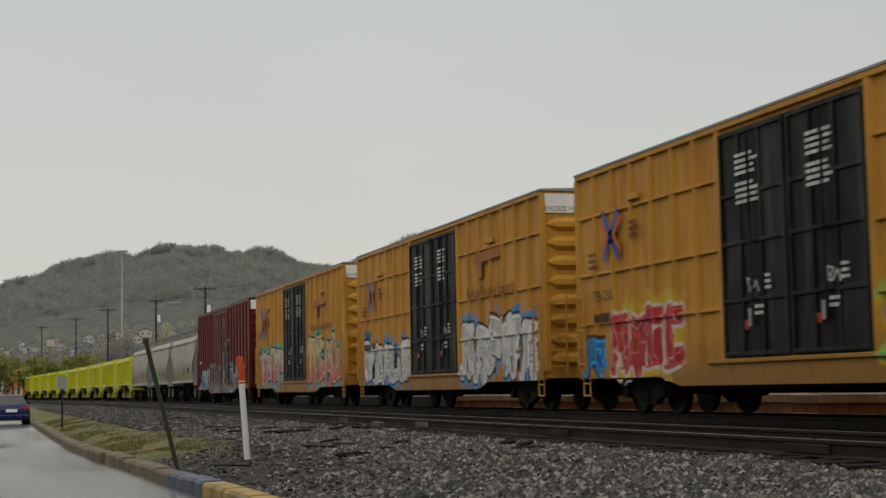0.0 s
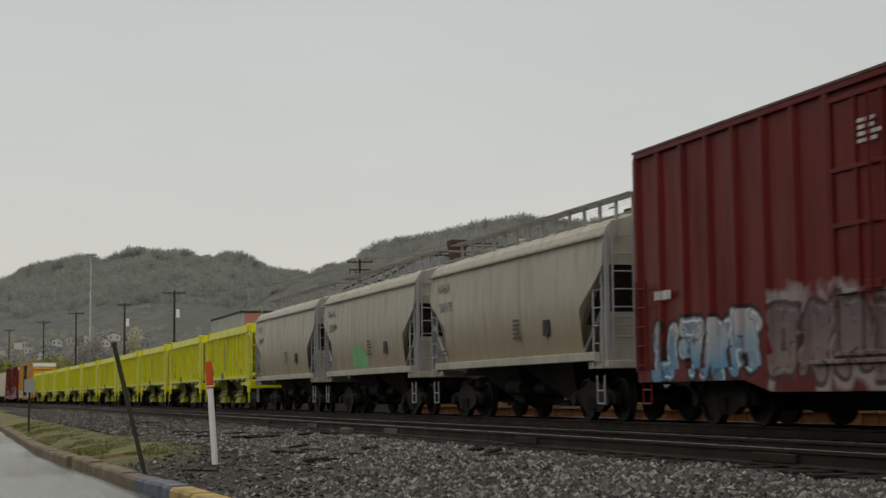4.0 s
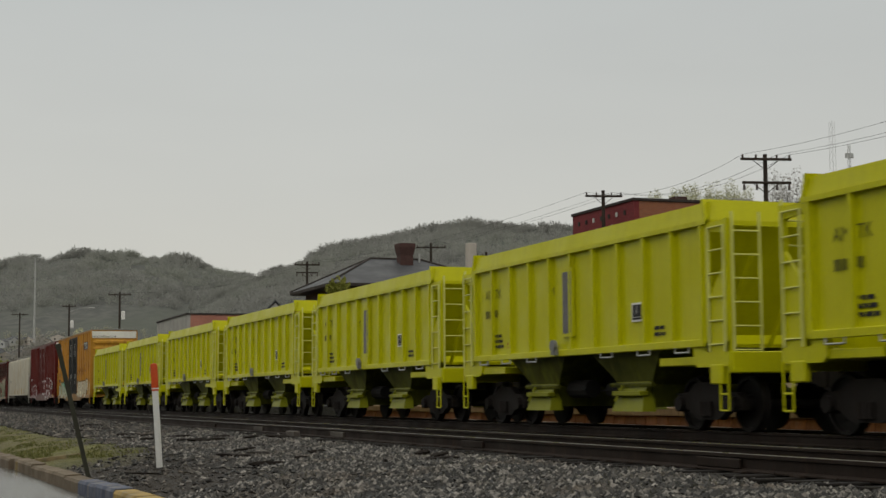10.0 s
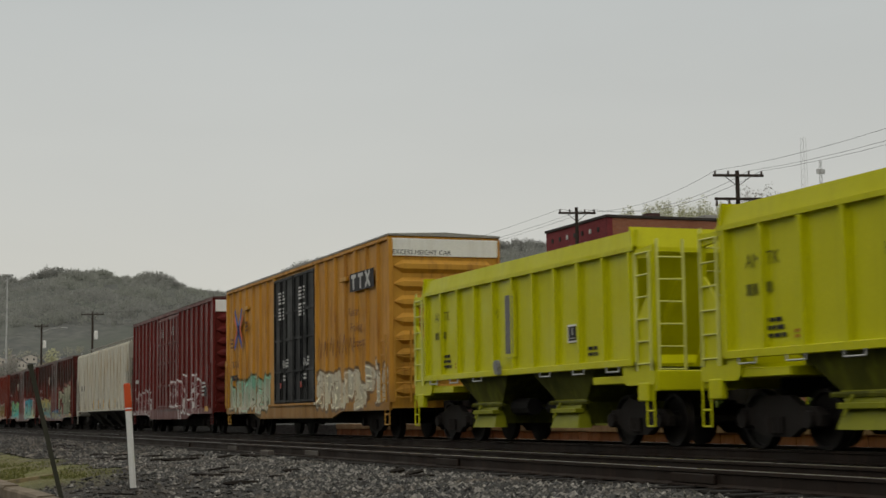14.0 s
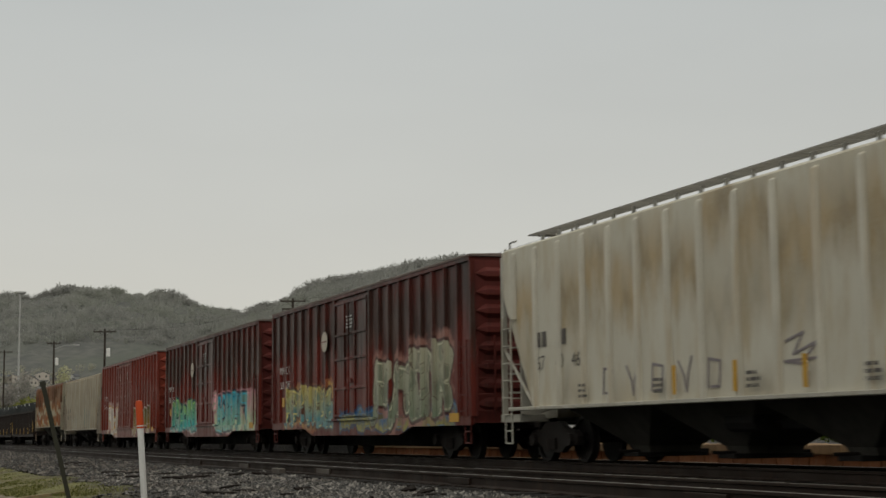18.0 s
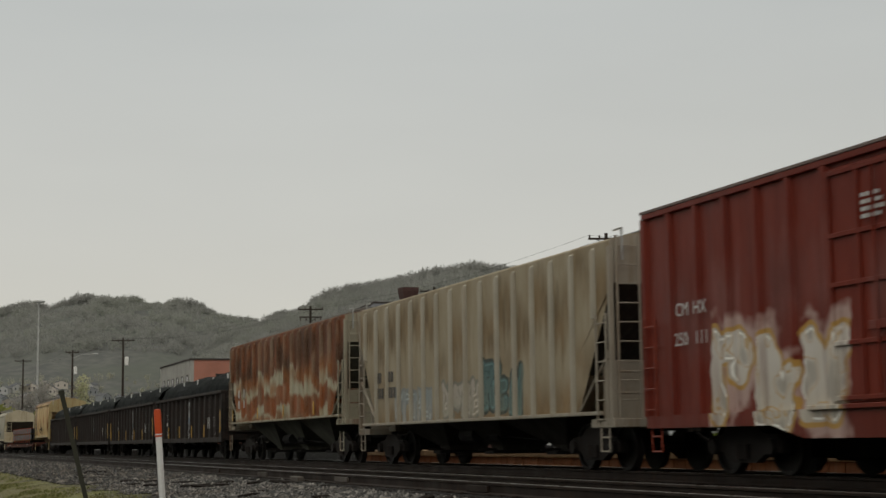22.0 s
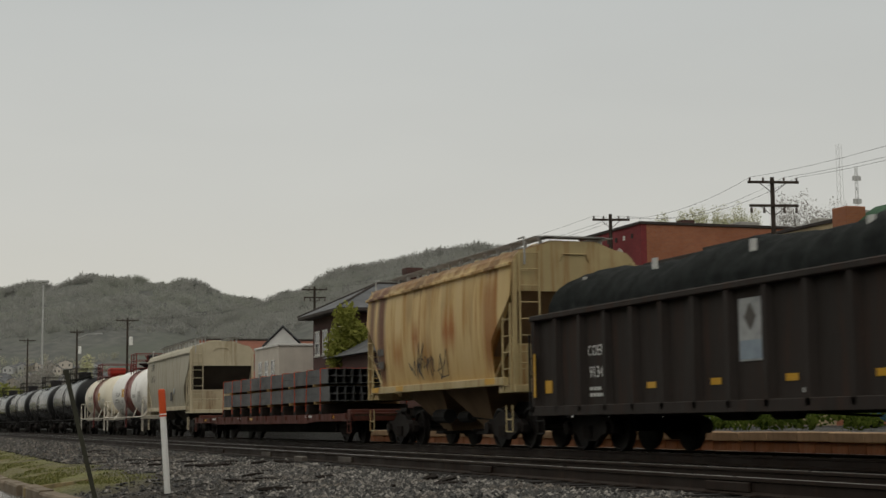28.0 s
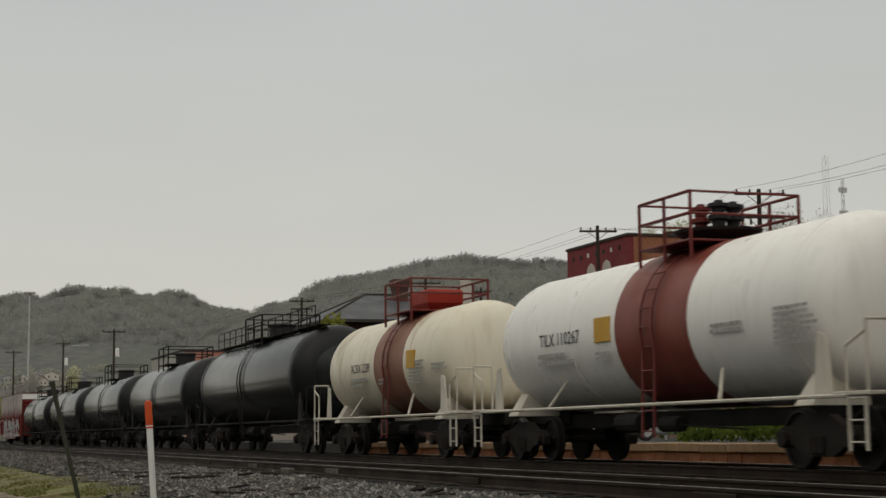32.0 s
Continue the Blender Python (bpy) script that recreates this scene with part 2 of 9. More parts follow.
        ink = n.mix(n.step(n.math("ABSOLUTE", n.math("SUBTRACT", inner, 0.5)), 0.006, 0.016, 0.7, 0), ink, line)
        ink = n.mix(n.math("MULTIPLY", n.step(n.math("ABSOLUTE", n.math("SUBTRACT", e, 0.07)), 0.012, 0.025, 0.85, 0), n.step(inner, 0.5, 0.54)), ink, scale3(fill, 1.7))
        if halo:
            c = n.mix(n.math("MULTIPLY", n.step(n.math("ADD", e, n.math("MULTIPLY", wob, 0.5)), -0.3, -0.16, 0, 0.95), n.step(n.noise(0.9, n.scaled((1, 1, 1), loc=(0, seed + 7, k))), 0.4, 0.5)), c, halo)
        c = n.mix(n.step(e, -0.075, -0.05, 0, 0.92), c, line)
        c = n.mix(n.step(e, 0.0, 0.025), c, ink)
    if tags:
        c = n.mix(n.step(n.noise(1.0, n.scaled((4, 4, 0.4), loc=(3, seed, 1)), detail=4), 0.52, 0.72, 0, 0.5), c, dark)
    n.bump(n.math("ADD", fine, n.math("MULTIPLY", big, 2)), 0.12, 0.01)
    n.gloss = gloss
    return n.end(c, n.step(down, 0.35, 0.7, rough - 0.06, rough + 0.2 * (rough > 0.3)))


WHITE = (0.72, 0.72, 0.70)
BLACK = (0.012, 0.012, 0.013)
BLUE = (0.05, 0.28, 0.6)
m_iron = surface("truck_iron", (0.022, 0.018, 0.016), 0.8, 0.0, streak=(0.028, 0.018, 0.013), samt=0.5, bump=0.3)
m_wheel = surface("wheel_steel", (0.016, 0.013, 0.0115), 0.6, 0.1)
m_board_walk = surface("walkway_grating", (0.3, 0.295, 0.28), 0.7, 0.0, amt=0.5, scale=2.0, bump=0.3)
m_under = surface("underframe_black", (0.016, 0.0145, 0.0135), 0.8)
m_chrome = surface("galvanised", (0.5, 0.5, 0.49), 0.45, 0.5)
m_white = surface("white_paint", (0.88, 0.87, 0.84), 0.5, amt=0.15, dark=0.8, streak=(0.5, 0.44, 0.36), samt=0.2)
m_ink = surface("black_lettering", (0.03, 0.028, 0.03), 0.6)
m_wink = surface("white_lettering", (0.62, 0.62, 0.6), 0.6)
m_yink = surface("yellow_reflector", (0.6, 0.33, 0.025), 0.4)
m_red = surface("red_paint", (0.45, 0.035, 0.02), 0.45)
m_grey_print = surface("grey_print", (0.12, 0.11, 0.1), 0.6)
m_glass = surface("dark_glass", (0.02, 0.024, 0.028), 0.08, bump=0.0)


# ---- mesh helpers ----
def add_box(bm, x0, x1, y0, y1, z0, z1):
    v = [bm.verts.new((x, y, z)) for z in (z0, z1) for y in (y0, y1) for x in (x0, x1)]
    for f in ((0, 2, 3, 1), (4, 5, 7, 6), (0, 1, 5, 4), (2, 6, 7, 3), (0, 4, 6, 2), (1, 3, 7, 5)):
        bm.faces.new([v[i] for i in f])


def box(x0, x1, y0, y1, z0, z1, bev=0.0):
    bm = bmesh.new()
    add_box(bm, x0, x1, y0, y1, z0, z1)
    if bev:
        bmesh.ops.bevel(bm, geom=bm.edges[:], offset=bev, segments=1, affect="EDGES")
    return bm


def add_rod(bm, p, q, r, n=6, r2=None):
    p, q = Vector(p), Vector(q)
    d = (q - p).normalized()
    a = d.orthogonal().normalized()
    b = d.cross(a)
    r2 = r if r2 is None else r2
    A, B = [], []
    for i in range(n):
        w = 2 * math.pi * i / n
        o = a * math.cos(w) + b * math.sin(w)
        A.append(bm.verts.new(p + o * r))
        B.append(bm.verts.new(q + o * r2))
    for i in range(n):
        j = (i + 1) % n
        bm.faces.new((A[i], A[j], B[j], B[i]))
    bm.faces.new(A[::-1])
    bm.faces.new(B)


def rods(pairs, r, n=6):
    bm = bmesh.new()
    for p, q in pairs:
        add_rod(bm, p, q, r, n)
    return bm


def add_prism(bm, pts, axis, a, b):
    """Extrude a polygon along an axis. pts are the two other coordinates, in order."""
    def at3(p, h):
        q = list(p)
        q.insert("xyz".index(axis), h)
        return q
    A = [bm.verts.new(at3(p, a)) for p in pts]
    B = [bm.verts.new(at3(p, b)) for p in pts]
    k = len(pts)
    for i in range(k):
        j = (i + 1) % k
        bm.faces.new((A[i], A[j], B[j], B[i]))
    bm.faces.new(A[::-1])
    bm.faces.new(B)


def prism(pts, axis, a, b):
    bm = bmesh.new()
    add_prism(bm, pts, axis, a, b)
    return bm


def loft(rings, close=True, caps=True):
    """Skin a row of rings of equal length."""
    bm = bmesh.new()
    vs = [[bm.verts.new(p) for p in r] for r in rings]
    k = len(vs[0])
    for a, b in zip(vs, vs[1:]):
        for i in range(k if close else k - 1):
            j = (i + 1) % k
            bm.faces.new((a[i], a[j], b[j], b[i]))
    if caps:
        bm.faces.new(vs[0][::-1])
        bm.faces.new(vs[-1])
    return bm


def lathe(profile, axis="x", n=24):
    """Turn (along, radius) pairs round an axis."""
    rings = []
    for h, r in profile:
        ring = []
        for i in range(n):
            w = 2 * math.pi * i / n
            c, s = r * math.cos(w), r * math.sin(w)
            ring.append({"x": (h, c, s), "y": (s, h, c), "z": (c, s, h)}[axis])
        rings.append(ring)
    return loft(rings)


def mesh_of(name, bm, material, smooth=False):
    bmesh.ops.recalc_face_normals(bm, faces=bm.faces)
    me = bpy.data.meshes.new(name)
    bm.to_mesh(me)
    bm.free()
    me.materials.append(material)
    if smooth:
        me.shade_smooth()
        me.set_sharp_from_angle(angle=radians(38))
    return me


def part(name, bm, material, parent, label="", smooth=False, m=None):
    """One mesh object under a thing or a part. bm may be a mesh that is shared."""
    me = bm if isinstance(bm, bpy.types.Mesh) else mesh_of(name, bm, material, smooth)
    ob = new(name, me)
    ob.parent = parent
    if m is not None:
        ob.matrix_basis = m
    return tagged(ob, label)


def thing(name, label, category, group="", kind="", bm=None, material=None, m=None, smooth=False):
    ob = new(name, mesh_of(name, bm, material, smooth) if bm is not None else None)
    if m is not None:
        ob.matrix_basis = m
    return tagged(ob, label, category, group, kind)


def text_mesh(txt, size, material, depth=0.0):
    cu = bpy.data.curves.new("lettering", "FONT")
    cu.body, cu.size, cu.align_x = txt, size, "CENTER"
    cu.resolution_u = 2
    ob = new("lettering", cu)
    bpy.context.view_layer.update()
    me = bpy.data.meshes.new_from_object(ob.evaluated_get(bpy.context.evaluated_depsgraph_get()))
    bpy.data.objects.remove(ob)
    me.materials.clear()
    me.materials.append(material)
    return me


def side_text(txt, size, material, parent, x, y, z, name="lettering"):
    """Letters on the side that faces the street; they read from +y to -y."""
    return part(name, text_mesh(txt, size, material), None, parent, m=pose(x, y, z, 90, 0, -90))


# ---- ground, street, tracks ----
XN, XT = 9.05, 14.05          # centre lines of the near track and of the train's track
BEND, RADIUS = 87.0, 3000.0   # both tracks bend away beyond this


def bend(s):
    return -max(0.0, s - BEND) ** 2 / (2 * RADIUS)


def ground_z(x):
    knots = ((-4000, -0.86), (2.3, -0.86), (2.75, -0.60), (3.2, -0.48), (4.2, -0.36), (6.0, -0.30), (7.3, -0.23), (16.2, -0.23), (17.2, -0.28), (17.95, -0.28), (18.0, 0.26), (4000, 0.26))
    for (a, za), (b, zb) in zip(knots, knots[1:]):
        if a <= x <= b:
            return za + (zb - za) * (x - a) / (b - a)
    return 0.26


def land_z(x, y):
    """The verge drops to the kerb, which swings away from the rails near the camera."""
    d = x - kerb_x(y)
    if y < 200 and d < 3.2 and x < 7:
        for (a, za), (b, zb) in zip(((-9e3, -0.9), (0.04, -0.9), (0.22, -0.64), (0.6, -0.56), (1.6, -0.4), (3.2, -0.28)), ((0.04, -0.9), (0.22, -0.64), (0.6, -0.56), (1.6, -0.4), (3.2, -0.28), (9e3, 0))):
            if a <= d <= b:
                return min(ground_z(x), za + (zb - za) * (d - a) / (b - a))
    return ground_z(x)


def ground_material():
    n = Nodes("ballast_and_grass")
    x, y, z = n.xyz()
    cell = n.voronoi(17.0, out="Color")
    crack = n.voronoi(17.0, feature="DISTANCE_TO_EDGE")
    big = n.noise(0.55, detail=5)
    fine = n.noise(9, detail=6, rough=0.7)
    # near black: shade in the gaps between loose stones is put into the colour
    stone = n.mix(n.step(cell, 0.2, 0.9), (0.006, 0.0055, 0.005), (0.022, 0.019, 0.017))
    stone = n.mix(n.step(crack, 0.0, 0.12, 0.85, 0), stone, (0.012, 0.011, 0.010))
    stone = n.mix(n.step(big, 0.45, 0.65, 0, 0.7), stone, (0.03, 0.021, 0.015))
    dark = n.math("MULTIPLY", n.step(x, 6.9, 7.8), n.step(x, 17.2, 17.6, 1, 0))
    stone = n.mix(n.math("MULTIPLY", dark, 0.8), stone, (0.006, 0.005, 0.0045))
    soil = n.mix(n.step(fine, 0.3, 0.7), (0.016, 0.0125, 0.0095), (0.05, 0.038, 0.027))
    grass = n.mix(n.step(n.noise(30, detail=5), 0.35, 0.65), (0.115, 0.122, 0.03), (0.225, 0.222, 0.06))
    grass = n.mix(n.step(big, 0.4, 0.62, 0, 0.7), grass, (0.13, 0.10, 0.05))
    wob = n.math("MULTIPLY", n.math("SUBTRACT", big, 0.5), 3.0)
    verge = n.math("MULTIPLY", n.step(n.math("ADD", x, wob), 3.9, 4.9, 1, 0), n.step(n.math("ADD", y, n.math("MULTIPLY", wob, 3)), 26, 30))
    bare = n.math("MULTIPLY", n.step(n.math("ADD", x, wob), 3.9, 5.4, 1, 0), n.step(y, 14, 18))
    c = n.mix(bare, stone, soil)
    c = n.mix(verge, c, grass)
    town = n.step(x, 17.8, 17.9)
    c = n.mix(town, c, n.mix(n.step(fine, 0.35, 0.7), (0.09, 0.088, 0.085), (0.05, 0.05, 0.05)))
    wild = n.math("MAXIMUM", n.step(x, 90, 130), n.step(y, 420, 480))
    c = n.mix(wild, c, n.mix(n.step(fine, 0.3, 0.7), (0.05, 0.055, 0.03), (0.09, 0.085, 0.055)))
    n.bump(n.math("ADD", n.step(crack, 0, 0.25), n.math("MULTIPLY", fine, 0.6)), 0.9, 0.03)
    return n.end(c, n.step(fine, 0.3, 0.7, 0.5, 0.9))


def make_ground():
    xs = [-3000, -600, -120, -30, -8, 1.5] + [1.9 + 0.12 * i for i in range(24)] + [4.8 + 0.4 * i for i in range(33)] + [17.95, 18.0, 19, 22, 30, 45, 70, 120, 300, 900, 3000]
    ys = [-3000, -400, -60, -20, -5, 2, 6] + [8 + 0.5 * i for i in range(64)] + [40 + 2 * i for i in range(50)] + [150, 180, 220, 280, 360, 480, 700, 1200, 3000]
    bm = bmesh.new()
    rows = []
    for y in ys:
        row = []
        for x in xs:
            k = 0.05 if 3.0 < x < 7.2 and 0 < y < 150 else 0.0
            z = land_z(x, y) + k * noise.noise((x * 0.9, y * 0.9, 0)) + k * 0.4 * noise.noise((x * 3, y * 3, 2))
            row.append(bm.verts.new((x + (bend(y) if 1.8 < x < 18.5 else 0.0), y, z)))
        rows.append(row)
    for a, b in zip(rows, rows[1:]):
        for i in range(len(xs) - 1):
            bm.faces.new((a[i], a[i + 1], b[i + 1], b[i]))
    return thing("ground", "grey ballast and soil with a strip of grass", "ground", kind="structure", bm=bm, material=ground_material(), smooth=True)


def kerb_x(y):
    knots = ((-20, 4.1), (16, 2.97), (24, 2.65), (31, 2.44), (40, 2.22), (80, 2.42), (140, 2.6), (400, -9.0))
    for (a, xa), (b, xb) in zip(knots, knots[1:]):
        if a <= y <= b:
            return xa + (xb - xa) * (y - a) / (b - a)
    return 2.5


ROAD_Z = -0.76
make_ground()


def road_material():
    n = Nodes("wet_asphalt")
    x, y, z = n.xyz()
    big = n.noise(0.35, n.scaled((1, 0.35, 1)), detail=5)
    fine = n.noise(60, detail=4)
    n.gloss = 0.5
    c = n.mix(n.step(big, 0.35, 0.65), (0.13, 0.13, 0.126), (0.20, 0.20, 0.19))
    c = n.mix(n.step(fine, 0.3, 0.7, 0, 0.5), c, (0.04, 0.04, 0.04))
    n.bump(fine, 0.25, 0.006)
    return n.end(c, n.step(big, 0.35, 0.65, 0.10, 0.26))


bm = bmesh.new()
edge = [(kerb_x(y) - 0.02, y) for y in (-20, 0, 10, 16, 20, 24, 28, 31, 36, 40, 60, 80, 110, 140, 200, 300, 400)]
vl = [bm.verts.new((x - 14.0, y, ROAD_Z)) for x, y in edge]
vr = [bm.verts.new((x, y, ROAD_Z)) for x, y in edge]
for i in range(len(edge) - 1):
    bm.faces.new((vl[i], vr[i], vr[i + 1], vl[i + 1]))
thing("road", "wet grey asphalt street along the railway", "road", kind="structure", bm=bm, material=road_material())

m_kerb = surface("kerb_concrete", (0.21, 0.165, 0.115), 0.8, amt=0.7, scale=2.5, streak=(0.09, 0.065, 0.042), samt=0.6, vary=0.4, bump=0.4)
m_kerb_yellow = surface("kerb_yellow", (0.42, 0.29, 0.09), 0.7, amt=0.9, scale=3, dark=0.45, streak=(0.19, 0.16, 0.12), samt=0.9, bump=0.4)
m_kerb_blue = surface("kerb_blue", (0.10, 0.115, 0.17), 0.7, amt=0.8, scale=3, streak=(0.2, 0.18, 0.15), samt=0.9, bump=0.4)


m_kerb_worn = surface("kerb_worn_yellow", (0.27, 0.21, 0.11), 0.8, amt=0.8, scale=4, streak=(0.15, 0.13, 0.1), samt=0.8, bump=0.4)


def make_kerb():
    kerb = thing("kerb", "weathered concrete kerb with yellow and blue painted stretches", "kerb", kind="structure")
    y = 6.0
    while y < 118:
        ln = 1.45 if y < 40 else 3.0
        x0, x1 = kerb_x(y), kerb_x(y + ln)
        lift = 0.02 * random.uniform(-1, 1)
        shift = -0.10 if 31.2 < y < 80 else 0.0
        t = ROAD_Z + 0.19 + lift
        prof = ((0.0, ROAD_Z - 0.1), (0.0, t - 0.04), (0.03, t), (0.27, t + 0.01), (0.27, ROAD_Z - 0.1))
        loft_rings = [[(x0 + shift + a, 0.008, b) for a, b in prof], [(x1 + shift + a, ln - 0.012, b) for a, b in prof]]
        mat = m_kerb_yellow if y < 20.3 else (m_kerb_blue if y < 23.0 else m_kerb)
        part("kerb_stone", loft(loft_rings), mat, kerb, m=pose(0, y, 0))
        y += ln
    # the dropped yellow edge where the kerb steps back
    part("kerb_return", loft([[(2.40, 31.4, ROAD_Z), (2.40, 31.4, ROAD_Z + 0.17), (2.40, 31.6, ROAD_Z + 0.17), (2.40, 31.6, ROAD_Z)],
                              [(3.6, 30.4, -0.52), (3.6, 30.4, -0.40), (3.6, 30.6, -0.40), (3.6, 30.6, -0.52)]]), m_kerb_worn, kerb, "worn yellow painted edge")


make_kerb()

m_rail = surface("rusty_rail", (0.022, 0.014, 0.010), 0.7, 0.0, streak=(0.05, 0.027, 0.017), samt=0.4, bump=0.2)
m_railtop = surface("rail_head", (0.16, 0.14, 0.125), 0.3, 0.8)
m_tie = surface("tie_wood", (0.012, 0.0095, 0.008), 0.85, amt=0.5, scale=3, vary=0.5, bump=0.5)


def make_track(name, xc, label):
    tr = thing(name, label, "railway track", kind="structure")
    prof = ((-0.07, -0.18), (-0.07, -0.165), (-0.012, -0.145), (-0.012, -0.045), (-0.036, -0.035), (-0.036, -0.004), (-0.03, 0.0), (0.03, 0.0), (0.036, -0.004), (0.036, -0.035), (0.012, -0.045), (0.012, -0.145), (0.07, -0.165), (0.07, -0.18))
    ys = [-60, -10, 5] + list(range(10, 90, 20)) + list(range(90, 620, 10))
    for sx in (-0.755, 0.755):
        rail = part("rail", loft([[(xc + sx + bend(y) + a, y, b) for a, b in prof] for y in ys]), m_rail, tr)
        part("running_surface", loft([[(xc + sx + bend(y) + a, y, b) for a, b in ((-0.026, 0.0005), (-0.02, 0.003), (0.02, 0.003), (0.026, 0.0005))] for y in ys], close=False, caps=False), m_railtop, rail, "worn bright running surface")
    tie = mesh_of("tie", box(-1.3, 1.3, -0.11, 0.11, -0.34, -0.175, 0.012), m_tie)
    plate = mesh_of("tie_plate", box(-0.11, 0.11, -0.09, 0.09, -0.178, -0.160, 0.004), m_rail)
    rest = bmesh.new()
    k = 0
    y = 6.0
    while y < 420:
        b = bend(y)
        if k < 150:
            t = part("tie", tie, None, tr, m=pose(xc + b + random.uniform(-0.03, 0.03), y + random.uniform(-0.03, 0.03), random.uniform(-0.012, 0.0), 0, 0, random.uniform(-1, 1)))
            for sx in (-0.755, 0.755):
                if k < 45:
                    part("tie_plate", plate, None, t, m=pose(sx, 0, 0))
        else:
            add_box(rest, xc + b - 1.3, xc + b + 1.3, y - 0.11, y + 0.11, -0.34, -0.18)
        y += 0.53
        k += 1
    tagged(part("far_ties", rest, m_tie, tr), kind="stuff")
    return tr


near = make_track("track_near", XN, "dark rusty rails on old timber ties beside the street")
far = make_track("track_far", XT, "rails under the passing freight train")
m_pale = surface("pale_steel", (0.10, 0.085, 0.072), 0.6, 0.1)
for yy in (36.0, 29.2, 41.5, 21.8, 14.5):
    part("joint_bar", box(XN - 0.755 - 0.055, XN - 0.755 - 0.015, yy - 0.45, yy + 0.45, -0.15, -0.05, 0.008), m_pale if yy in (36.0, 29.2) else m_rail, near)
part("rail_marker", box(XN - 1.05, XN - 0.92, 31.6, 32.3, -0.24, -0.08, 0.02), m_pale, near, "pale block beside the rail")


def scatter(name, label, count, place, size, material, squash=0.7, seed=1, cat="stones"):
    """Many small angular stones in one mesh."""
    rng = np.random.default_rng(seed)
    base = np.array([(1, 0, 0), (-1, 0, 0), (0, 1, 0), (0, -1, 0), (0, 0, 1), (0, 0, -1)], float)
    tri = np.array([(0, 2, 4), (2, 1, 4), (1, 3, 4), (3, 0, 4), (2, 0, 5), (1, 2, 5), (3, 1, 5), (0, 3, 5)])
    V, Fc = [], []
    for i in range(count):
        x, y, z = place(rng)
        s = size * (0.5 + 1.1 * rng.random() ** 1.6)
        a = rng.uniform(0, 6.28)
        q = base * rng.uniform(0.6, 1.15, (6, 3)) + rng.uniform(-0.28, 0.28, (6, 3))
        q[:, 2] *= squash
        c, sn = math.cos(a), math.sin(a)
        q = np.stack([q[:, 0] * c - q[:, 1] * sn, q[:, 0] * sn + q[:, 1] * c, q[:, 2]], 1) * s
        V.append(q + (x, y, z))
        Fc.append(tri + 6 * i)
    me = bpy.data.meshes.new(name)
    me.from_pydata(np.concatenate(V).tolist(), [], np.concatenate(Fc).tolist())
    me.materials.append(material)
    return tagged(new(name, me), label, cat, kind="stuff")


def stone_material(name, a, b):
    n = Nodes(name)
    r = n.island()
    c = n.mix(n.math("POWER", r, 3.3), a, b)
    c = n.mix(n.step(n.noise(0.7, detail=4), 0.5, 0.66, 0, 0.6), c, n.mix(r, scale3(a, 0.8), (b[0] * 0.42, b[1] * 0.34, b[2] * 0.27)))
    c = n.mix(n.step(n.noise(30), 0.4, 0.7, 0, 0.5), c, scale3(a, 0.6))
    n.gloss = 0.35
    return n.end(c, n.step(r, 0, 1, 0.4, 0.8))


def place_ballast(rng):
    y = 8.5 + 34 * rng.random() ** 1.7
    x = rng.uniform(3.0, 8.0)
    if 19 < y < 33 and x < 5.1 - 0.05 * (y - 19) + 0.5 * noise.noise((x, y, 9)) and rng.random() < 0.8:
        x = rng.uniform(5.2, 8.0)
    if y > 28 and x < 4.6 + 0.6 * noise.noise((x, y * 0.5, 9)):
        x = rng.uniform(5.0, 8.0)
    while x < max(kerb_x(y) + 0.35, 4.4 - 0.03 * (y - 8)) and (rng.random() < 0.4 or x < kerb_x(y) + 0.35):
        x = rng.uniform(3.0, 8.0)
    return x, y, land_z(x, y) + 0.05 * noise.noise((x * 0.9, y * 0.9, 0)) + 0.012


def place_bed(rng):
    x = rng.uniform(7.6, 16.6)
    return x, 8 + 50 * rng.random() ** 1.3, -0.225


scatter("ballast", "loose grey crushed ballast stones", 52000, place_ballast, 0.040, stone_material("ballast_stone", (0.008, 0.0072, 0.0065), (0.36, 0.335, 0.305)), seed=3)
def place_far(rng):
    y = 40 + 80 * rng.random() ** 1.5
    x = rng.uniform(4.2, 7.9)
    return x + bend(y), y, land_z(x, y) + 0.02


scatter("shoulder_ballast", "grey and brown ballast farther along the shoulder", 9000, place_far, 0.075, stone_material("shoulder_stone", (0.012, 0.010, 0.0085), (0.21, 0.19, 0.165)), seed=6)
scatter("track_ballast", "dark oily ballast between the rails", 9000, place_bed, 0.035, stone_material("oily_stone", (0.006, 0.005, 0.0045), (0.02, 0.0165, 0.0145)), seed=4)


# ---- posts beside the street ----
def make_marker_post():
    p = thing("marker_post", "white round marker post with an orange top, leaning slightly", "marker post", m=pose(3.90, 23.60, -0.42, 0, -3.9, 0))
    part("tube", lathe(((0, 0.048), (1.15, 0.048), (1.15, 0.04)), "z", 14), surface("post_white", (0.8, 0.8, 0.78), 0.45, amt=0.25, streak=(0.5, 0.47, 0.42), samt=0.25), p, smooth=True)
    part("sleeve", lathe(((1.15, 0.052), (1.19, 0.054), (1.53, 0.054), (1.56, 0.045), (1.57, 0.0)), "z", 14), surface("post_orange", (0.62, 0.09, 0.025), 0.5), p, "orange plastic sleeve", smooth=True)
    part("band", lathe(((1.178, 0.055), (1.195, 0.0555), (1.195, 0.05)), "z", 14), m_white, p)


